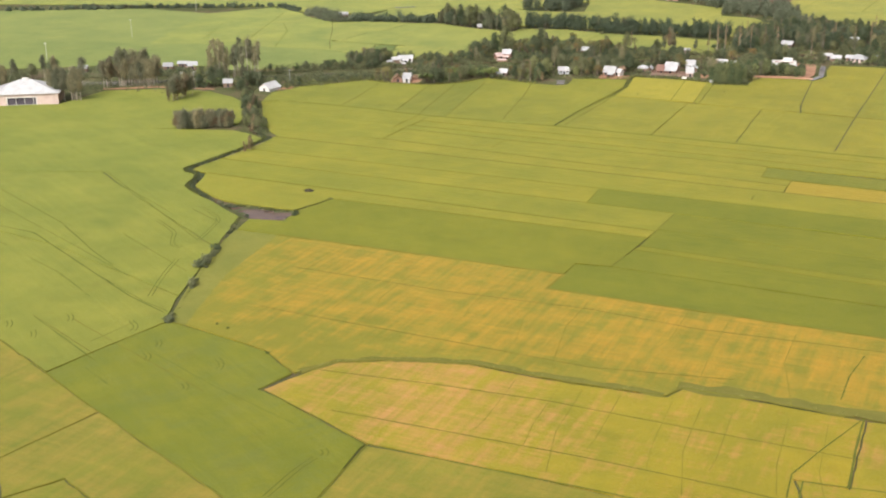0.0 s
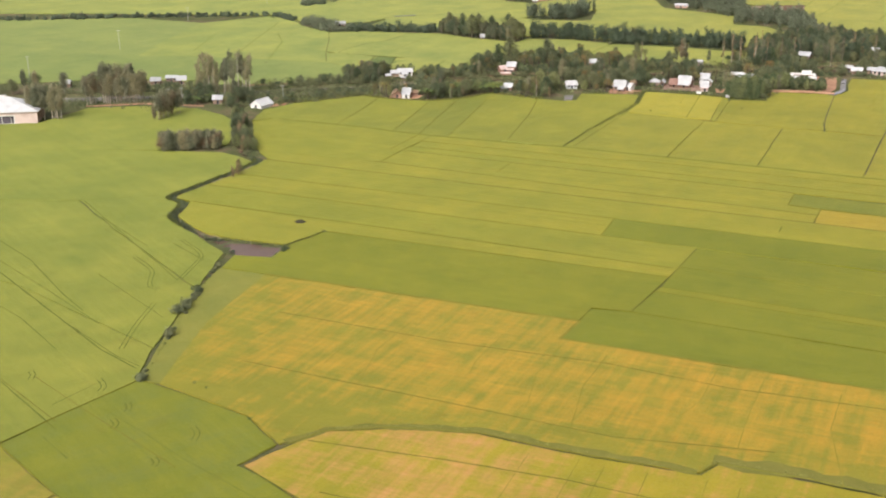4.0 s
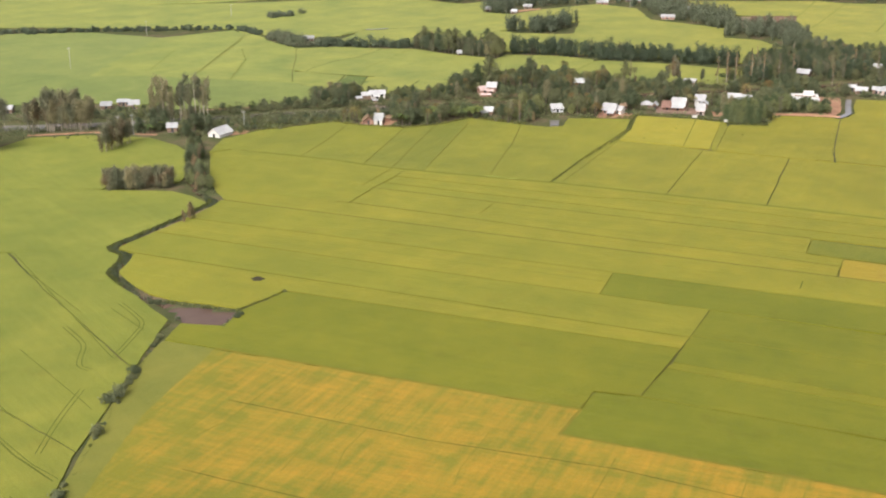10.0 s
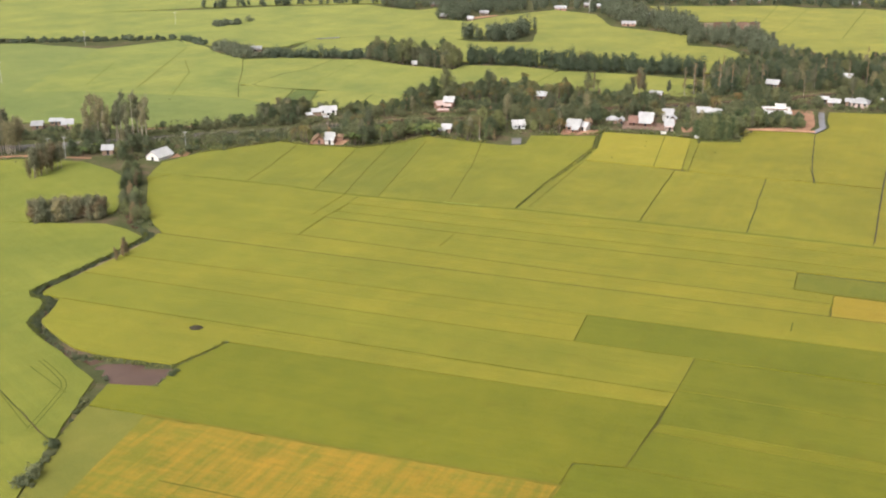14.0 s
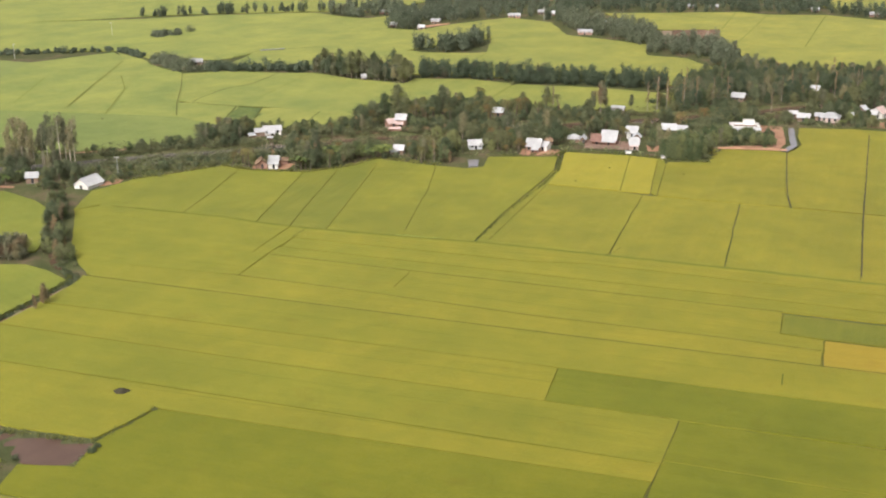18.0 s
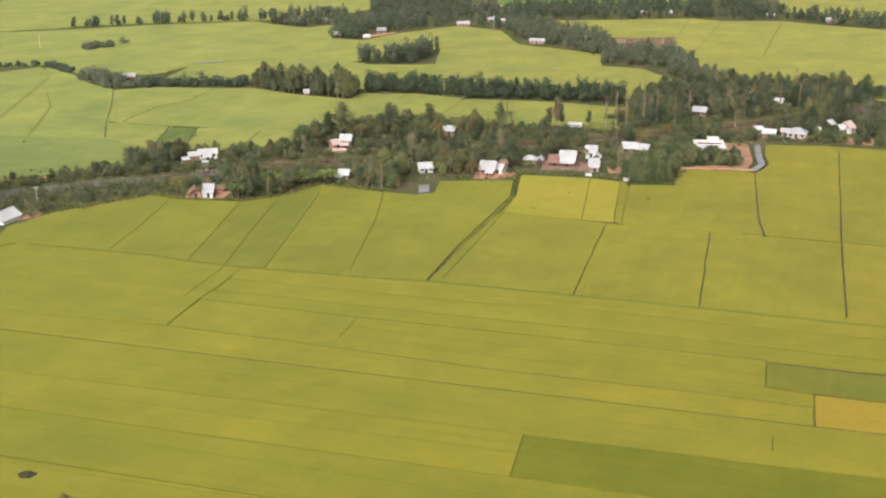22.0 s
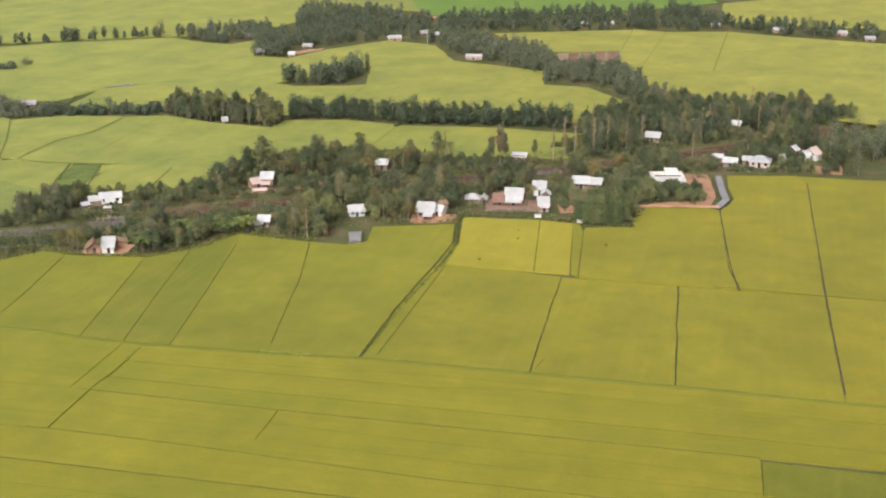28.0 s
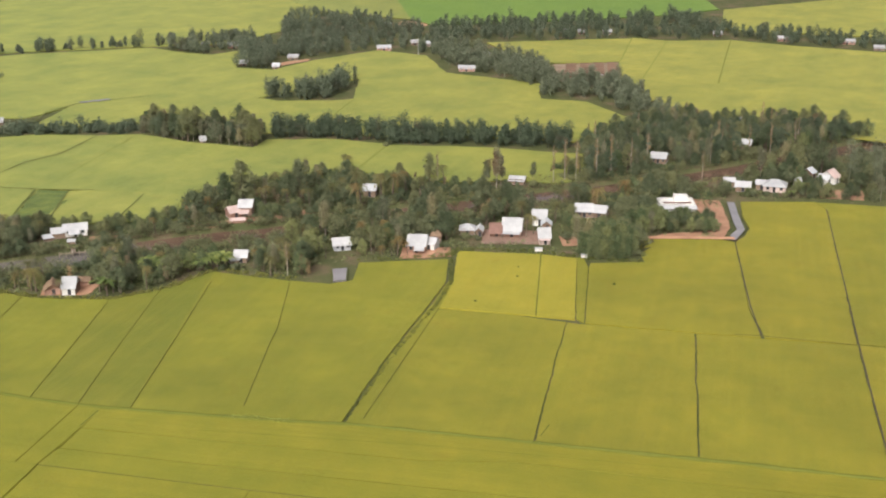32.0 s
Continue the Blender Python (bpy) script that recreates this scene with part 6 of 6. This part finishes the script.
for x, y, w, d, turn, roof in ((-128.5, 690, 9, 6, 5, METAL_ROOF), (-31, 636, 3, 3.2, 10, METAL_ROOF), (-58, 901, 5, 5, 20, METAL_ROOF), (-45, 902, 6, 5, -10, METAL_ROOF), (-27, 895, 10, 7, 0, METAL_ROOF),
                               (-19, 828, 6, 6, 0, METAL_ROOF), (0, 814, 5, 6, -12, DULL_ROOF), (10, 843, 8, 6, -15, METAL_ROOF), (77, 968, 6, 6, 0, METAL_ROOF), (66, 867, 11, 9, 0, DULL_ROOF), (87, 884, 6, 5, 0, METAL_ROOF),
                               (96, 877, 6, 5, 10, DULL_ROOF), (106, 786, 12, 6, -12, METAL_ROOF)):
    far_house(x, y, w, d, turn, roof)
for x, y, w, d, turn, roof in ((124, 828, 5, 5, -20, METAL_ROOF), (192, 912, 6, 6, -10, METAL_ROOF), (201, 907, 5, 6, -10, METAL_ROOF), (218, 904, 7, 6, -12, METAL_ROOF),
                               (286, 881, 7, 6, -18, METAL_ROOF), (320, 853, 11, 7, -20, METAL_ROOF), (353, 834, 12, 7, -20, METAL_ROOF), (361, 808, 8, 6, -20, METAL_ROOF), (209, 630, 7, 6, -20, METAL_ROOF)):
    far_house(x, y, w, d, turn, roof)

# ---- small things ----
# dung-dark straw mound in the rice
mv, mf = [], []
for ring in range(6):
    for k in range(16):
        w, s = 2 * math.pi * k / 16, ring / 5
        r = 1.0 - s
        mv.append((-69.7 + math.cos(w) * 2.0 * r * (1 + 0.15 * math.sin(3 * w)), 260 + math.sin(w) * 1.5 * r, -0.1 + 0.9 * math.sin(s * math.pi / 2) + 0.08 * math.sin(5 * w + ring)))
for ring in range(5):
    mf += [(ring * 16 + k, ring * 16 + (k + 1) % 16, ring * 16 + 16 + (k + 1) % 16, ring * 16 + 16 + k) for k in range(16)]
FAINTER = plain("lightly_trodden_rice", (0.165, 0.15, 0.024), (0.205, 0.18, 0.03), 1.5, 0.9, 0.1)
STRAW_DARK = plain("rotting_straw", (0.03, 0.028, 0.02), (0.075, 0.065, 0.04), 2.0, 0.95, 0.1)
tagged(new("straw_mound", solid("straw_mound", mv, mf, STRAW_DARK, True)), "dark rotting straw mound standing in the rice", "mound")

# tractor tracks pressed into the rice
TRACK = plain("pressed_rice", (0.085, 0.095, 0.02), (0.13, 0.135, 0.026), 1.5, 0.9, 0.1)


def track(line, name="tractor_track"):
    """Two wheel marks side by side."""
    line = smooth(line)
    ob = thing(name, *line[0], 0.0, "pair of dark wheel marks pressed into the rice", "track", "tractor tracks")
    for off in (-0.55, 0.55):
        pts = []
        for i, (x, y) in enumerate(line):
            a, b = Vector(line[max(0, i - 1)]), Vector(line[min(len(line) - 1, i + 1)])
            u = (b - a).normalized()
            pts.append((x - u.y * off, y + u.x * off))
        w = ribbon(pts, 0.22, 0.06, "wheel_mark", TRACK, 0.5)
        w.parent, w.matrix_parent_inverse = ob, ob.matrix_basis.inverted()


for line in (((-112, 223.3), (-104.8, 214.8), (-102.4, 210.8), (-101.2, 204), (-99.6, 199), (-96.5, 197.5)), ((-102.9, 240), (-97.1, 233.2), (-92, 226), (-92.4, 217.3), (-92.7, 210), (-93.2, 204.5)), ((-93, 157), (-94.5, 172), (-94.5, 187)),
             ((-39, 58), (-35.6, 67.6), (-32.5, 73.6)), 
             ((-121.9, 133.9), (-122.2, 136), (-123.8, 138.3)), ((-113, 127.7), (-113.4, 129.8), (-114.7, 131.9)), ((-107.9, 138.6), (-108.2, 141), (-109.7, 143.1)), ((-89.8, 133.6), (-89.6, 136.5), (-92.3, 140)), ((-80.4, 124.4), (-80.6, 126.6), (-81.7, 128.5)),
             ((-80.8, 116.5), (-80.6, 118.6), (-82.4, 120.8)), ((-62.4, 112.4), (-62.2, 115.4), (-64.2, 118.4)), ((-67.3, 101.3), (-67, 103), (-68.3, 104.8)), ((-31, 74), (-30.6, 75.4), (-31.5, 76.9))):
    track(line)

# thin lines through the golden and pink plots: drains trodden through the crop
FAINT = plain("trodden_rice", (0.125, 0.11, 0.022), (0.165, 0.148, 0.028), 1.5, 0.9, 0.1)
for line, width, mat, lab in ((((-60, 183), (-15, 166.4), (23.6, 155.9), (50.1, 144.4), (92.6, 133)), 0.36, FAINT, "dark drain line through golden rice"), (((-62, 152), (-12.3, 133.2), (22.5, 119.8), (54.7, 115.3)), 0.34, FAINT, "dark drain line through golden rice"),
                              (((-39, 114), (-10, 107.8), (14, 101.4), (41, 91.5), (74, 80)), 0.36, FAINT, "dark drain line through overripe rice"), (((-33, 94), (-8.3, 86.3), (21, 77), (47.8, 67.2), (60, 62)), 0.36, FAINT, "dark drain line through overripe rice"),
                              (((79.1, 98), (74, 84), (69.1, 68.8)), 0.5, TRACK, "dark drain line through golden rice"), (((79, 98), (68, 84.5), (59.6, 73.5), (57, 64.6)), 0.3, TRACK, "dark drain line through golden rice"),
                              (((87.1, 130.5), (81, 119), (76.3, 106.7)), 0.28, TRACK, "short dark drain line in golden rice")):
    ribbon(line, width, 0.075, "field_drain", mat, 0.8, lab, "drain")
for line, width, mat, lab in ((((59.3, 64.8), (61.2, 70.8), (75.7, 67.9)), 0.36, TRACK, "dark drain line through golden rice"),
                              (((-108, 140.6), (-89.9, 124.5), (-62.8, 101.3)), 0.22, FAINT, "faint drain line in green rice"), (((-119, 142.3), (-94, 118.8)), 0.22, FAINT, "faint drain line in green rice"), (((-116, 175.4), (-93, 153), (-85.2, 147.2)), 0.24, TRACK, "dark drain line in green rice"),
                              (((-50, 103), (-36, 91), (-23, 79)), 0.3, TRACK, "dark line between green and golden rice"), (((-23, 79), (-26, 69), (-28.8, 58.3)), 0.34, TRACK, "dark line between green and golden rice"), (((-23, 79.5), (-7.3, 74.2), (20.8, 65.2), (58, 52)), 0.4, TRACK, "dark line between golden plots")):
    ribbon(line, width, 0.075, "field_drain", mat, 0.8, lab, "drain")
for k in range(9):
    x, y = -52 + k * 16 + 5 * math.sin(k * 2.3), 190 - k * 5.9
    ribbon([(x, y), (x - 3, y - 8.5), (x - 6, y - 17), (x - 9 - 2 * math.cos(k), y - 24 - 8 * (k % 3))], 0.16, 0.06, "field_drain", FAINTER, 1.4, "faint cross drain in golden rice", "drain")
for k in range(9):
    x, y = 6 + k * 8 + 2 * math.sin(k * 1.9), 112 - k * 2.2
    ribbon([(x, y), (x - 3, y - 10), (x - 6, y - 20), (x - 8, y - 25 - 6 * (k % 3))], 0.14, 0.06, "field_drain", FAINTER, 1.4, "faint cross drain in golden rice", "drain")
# dull weedy strip along the curved ditch
RANK = plain("dull_weeds", (0.14, 0.136, 0.03), (0.195, 0.176, 0.042), 0.7, 0.95, 0.1)
for line, width in ((((-43, 112.6), (-36, 119.2), (-24, 121.6), (-5, 120.8), (17, 112.9), (38.5, 106.9)), 2.4), (((42, 111.4), (58, 107), (83.4, 98.9), (180, 63.6)), 4.4)):
    ribbon(line, width, 0.05, "weed_strip", RANK, 1.1, "dull rank weeds along the curved ditch", "weeds", kind="structure")

# fine lines inside the strips
for line in (((-42, 372), (-39, 379)), ((57, 352), (60, 357))):
    ribbon(line, 0.3, 0.06, "field_drain", TRACK, 0.8, "narrow bund line across the rice", "drain")
for a, b in (((82, 470), (70, 420)), ((81, 258), (83, 264))):
    ribbon([a, b], 0.35, 0.05, "field_drain", TRACK, 0.5, "narrow drain line in the rice", "drain")

# tufts of weed standing in the yellow plot, and small dark clumps elsewhere
for x, y, r in ((72.6, 458.8, 0.35), (70.8, 450.8, 0.3), (55.6, 433, 0.4), (-53.3, 122.7, 0.6), (-70, 139.5, 0.6), (-66.5, 137, 0.4), (97, 440, 0.4)):
    ob = new("weed_clump", solid("weed_clump", *leaf_cloud([(0.5 * r, 0, 0.1, r * 0.7, 16), (-0.4 * r, 0.3 * r, 0.08, r * 0.6, 14), (0, -0.5 * r, 0.05, r * 0.6, 12)], 0.2, 0.5, 0.5, 0.5), GRASS))
    ob.matrix_basis = pose(x, y, 0)
    tagged(ob, "small dark clump of weeds standing in the rice", "weeds", "weed clumps")

# grass on the dykes
def tufts(label, line, count, off, size=0.3, z=-0.25, material=GRASS):
    puffs = []
    for j in range(count):
        i = int(rng.integers(len(line) - 1))
        s = rng.uniform(0, 1)
        (xa, ya), (xb, yb) = line[i], line[i + 1]
        puffs.append((xa + (xb - xa) * s + rng.uniform(-off, off), ya + (yb - ya) * s + rng.uniform(-off, off), z + rng.uniform(0, 0.3), rng.uniform(0.25, 0.6), 9))
    ob = new("dyke_grass", solid("dyke_grass", *leaf_cloud(puffs, size, 0.9, 0.6, 0.4, 0.5, False), material))
    return tagged(ob, label, "grass", kind="stuff")


tufts("tall grass along the main dyke", run(MAIN, -12, 60), 120, 0.3, 0.14, -0.25)
tufts("rank weeds in a wet dip of the dyke", [(-9, 371.5), (4, 367.5)], 60, 0.8, 0.16, -0.25, LEAF_BANANA)
tufts("rank grass and weeds on a ditch bank", [(16, 366), (28, 396), (44, 431), (51, 449), (54, 470)], 420, 0.55, 0.2)
tufts("low grass along the curved ditch", [(-44, 112), (-37, 119), (-23, 122), (-5, 121), (17, 113), (39, 107), (43, 111), (60, 106), (83, 97), (180, 62)], 260, 0.3, 0.12)
tufts("thick grass on the creek banks", [q for q in CREEK if q[1] < 350], 300, 1.1, 0.24, -0.4, LEAF)
tufts("bright grass on the west bank of the creek", bank(-1.3, 250, 340), 420, 0.5, 0.22, -0.2)
for x, y, h in ((-70.5, 229.5, 1.6), (-69.2, 231.5, 1.8), (-68.6, 233.6, 1.5), (-71.5, 227.5, 1.3), (-84, 229.6, 1.3), (-60, 250.5, 0.9)):
    BANK.put(x, y, h)
tufts("grass round the field pond", [(-91, 242), (-70, 236), (-60, 251)], 90, 0.8, 0.22)
tufts("grass below the bush row", [(-86, 229), (-85, 186), (-82, 140)], 90, 0.35, 0.18)
tufts("scrub grass along the village edge", [(-110, 443), (-78, 462), (-68, 456), (-46, 451), (-31, 457), (-18, 471), (6, 460)], 420, 1.2, 0.3, -0.2)
tufts("scrub grass along the village edge", [(26, 473), (53, 472), (57, 478.5), (81, 472), (95, 463), (111, 457.5)], 320, 1.2, 0.3, -0.2)

# undergrowth on the canal banks and below the village trees
def undergrowth(label, count, place, material, size=0.3, tall=1.0):
    puffs = []
    while len(puffs) < count:
        x, y = place()
        if away(CANAL, x, y) > 7.6 and not any(math.hypot(x - hx, y - hy) < s * 0.75 + 1.5 for hx, hy, s in HOUSES) and not (10 < x < 26 and 445 < y < 471) and away(CUT, x, y) > 3:
            r = tall * rng.uniform(0.5, 1.3)
            puffs.append((x, y, 0.25 * r * tall, r, int(11 * tall)))
    return tagged(new("undergrowth", solid("undergrowth", *leaf_cloud(puffs, size, 0.7, 0.4, 0.5, 0.2, False), material)), label, "undergrowth", kind="stuff")


def canal_bank():
    x = rng.uniform(-130, 240)
    return x, lerp_line(CANAL, x) + (7.8 + rng.exponential(3.5)) * (1 if rng.uniform() < 0.6 else -1)


def village_floor():
    x = rng.uniform(-118, 205)
    return x, rng.uniform(lerp_line(EDGE, x) + 1.5, lerp_line(CANAL, x) + 24)


def west_bank():
    x = rng.uniform(-240, -76)
    return x, lerp_line(CANAL, x) + (8.2 + rng.exponential(5.0)) * (1 if rng.uniform() < 0.5 else -1)


def near_grass():
    x = rng.uniform(-118, -70)
    return x, rng.uniform(lerp_line(EDGE, x) + 1.2, lerp_line(CANAL, x) - 8)


def water_edge():
    k = int(rng.integers(30))
    x = -128 + k * 4.6 + rng.normal(0, 1.1)
    return x, lerp_line(CANAL, x) + (7.7 + rng.exponential(1.2)) * (-1 if k % 3 else 1)


undergrowth("dark green bushes along the western canal banks", 900, west_bank, LEAF, 0.36, 1.5)
undergrowth("rounded dark bushes at the edge of the canal water", 330, water_edge, LEAF, 0.36, 2.1)
undergrowth("tall green grass between the rice and the canal", 520, near_grass, GRASS, 0.26, 0.7)
undergrowth("dark green scrub overhanging both canal banks", 1000, canal_bank, LEAF, 0.34)
undergrowth("dry brown reeds on both canal banks", 800, canal_bank, LEAF_DRY, 0.3)
undergrowth("mixed weeds and scrub below the village trees", 1300, village_floor, LEAF_LIGHT, 0.34)
undergrowth("dry brown scrub below the village trees", 500, village_floor, LEAF_DRY, 0.3)

# concrete power poles
def power_pole(x, y, h, label):
    ob = thing("power_pole", x, y, land_height(x, y), label, "power pole", "power poles")
    part("shaft", solid("shaft", *tube([(0, 0, -0.3), (0, 0, h)], [0.12, 0.08], 8), CONCRETE, True), ob)
    part("crossarm", boxes("crossarm", [(-0.9, -0.07, h - 0.6, 0.9, 0.07, h - 0.45)], CONCRETE), ob)
    for s in (-0.8, 0.0, 0.8):
        part("insulator", boxes("insulator", [(s - 0.06, -0.06, h - 0.45, s + 0.06, 0.06, h - 0.2)], WALL_WHITE), ob)


for x, y, h in ((-244, 589, 12), (-263, 503, 11), (-239, 714, 9), (85, 844, 10), (-203, 800, 9), (-160, 434, 9), (-116, 451, 7), (-166, 433, 9)):
    power_pole(x, y, h, "pale concrete power pole standing at a field edge")


# white hutches on the rice edge
def hutch(x, y, w, label):
    ob = thing("hutch", x, y, land_height(x, y), label, "hutch", "hutches", turn=-8)
    part("body", boxes("body", [(-w / 2, -0.6, 0.4, w / 2, 0.6, 1.3)], WALL_WHITE), ob)
    part("roof", boxes("roof", [(-w / 2 - 0.15, -0.8, 1.3, w / 2 + 0.15, 0.8, 1.38)], METAL_ROOF), ob)
    for sx in (-1, 1):
        for sy in (-1, 1):
            part("leg", boxes("leg", [(sx * (w / 2 - 0.1) - 0.05, sy * 0.5 - 0.05, -0.6, sx * (w / 2 - 0.1) + 0.05, sy * 0.5 + 0.05, 0.4)], TIMBER), ob)


hutch(81.5, 471.5, 2.2, "small white hutch on legs at the rice edge")
hutch(94, 463.5, 1.8, "small white hutch on legs beside the tree clump")


# low fence before the brick yard
fence = thing("fence", 65, 481.5, 0, "low wooden fence between the yard and the rice", "fence")
for k in range(14):
    part("post", boxes("post", [(k * 1.45 - 0.06, -k * 0.22 - 0.06, -0.4, k * 1.45 + 0.06, -k * 0.22 + 0.06, 1.0)], TIMBER), fence)
for z in (0.45, 0.85):
    part("rail", solid("rail", *tube([(0, 0, z), (18.9, -2.9, z)], [0.05, 0.05], 5), TIMBER), fence)

# bank wall of raw earth under the orchard
wall_line = [(117, 479.5), (130, 477.5), (145.5, 474)]
ribbon(wall_line, 1.6, 0.5, "earth_bank", EARTH, 0.3, "low raised bank of raw orange earth", "bank", kind="structure", crown=0.25)
ribbon([(117, 478.7), (130, 476.7), (145.5, 473.2)], 0.5, 0.25, "earth_bank", EARTH, 0.3, "low raised bank of raw orange earth", "bank", kind="structure", crown=0.25)

# brown farmyard plot with rows of pens, far off
yard("brown farmyard plot with pens between far rice", [(150, 745), (183, 741), (196, 796), (158, 797)], EARTH_PALE, 0.1)
for k in range(7):
    for j in range(4):
        x, y = 157 + j * 8 + k * 1.6, 752 + k * 6.2
        ob = thing("animal_pen", x, y, 0.1, "low brown animal pen in rows on a bare plot", "pen", "animal pens")
        part("roof", boxes("roof", [(-3, -1.2, 1.3, 3, 1.2, 1.42)], METAL_ROOF if (k == 0 and j in (1, 2)) else THATCH), ob)
        part("body", boxes("body", [(-2.8, -1.0, -0.2, 2.8, 1.0, 1.3)], WALL_BRICK), ob)
yard("bare orange clearing in the far wood", [(84, 972), (104, 964), (110, 985), (90, 995)], EARTH)
yard("bare yard at the far hamlet", [(2, 822), (18, 836), (20, 843), (-4, 830)], EARTH)

# sluice channels in the far rice
ribbon([(-111.5, 687), (-109.6, 712), (-98, 730), (-84.5, 735.5), (-64, 743)], 0.9, 0.66, "far_ditch", FAR_DITCH, 0.7, "dark grassy ditch between far rice plots", "ditch", kind="structure")
ribbon([(-97, 731.5), (-91, 734.5), (-83, 737)], 4.2, 0.64, "ditch_water", WATER_PALE, 0.5, "pale water lying in a far field ditch", "water", kind="structure")


# plank landing stage on posts below the canal house
jetty = thing("landing_stage", -64, 504, -0.2, "thin grey plank landing stage on posts in the canal", "landing stage", turn=6)
for k in range(8):
    part("plank", boxes("plank", [(-0.7, -k * 1.1 - 1.0, 0.0, 0.7, -k * 1.1, 0.07)], TIMBER), jetty)
for k in range(7):
    part("plank", boxes("plank", [(-4.2 + k * 1.2, -10.1, 0.0, -3.1 + k * 1.2, -8.9, 0.07)], TIMBER), jetty)
for px, py in ((-0.6, -2), (0.6, -2), (-0.6, -6), (0.6, -6), (-4, -9.5), (-2, -9.5), (0, -9.5), (2, -9.5), (4, -9.5)):
    part("post", solid("post", *tube([(px, py, -2.2), (px, py, 0.9)], [0.07, 0.06], 6), BARK_PALE), jetty)
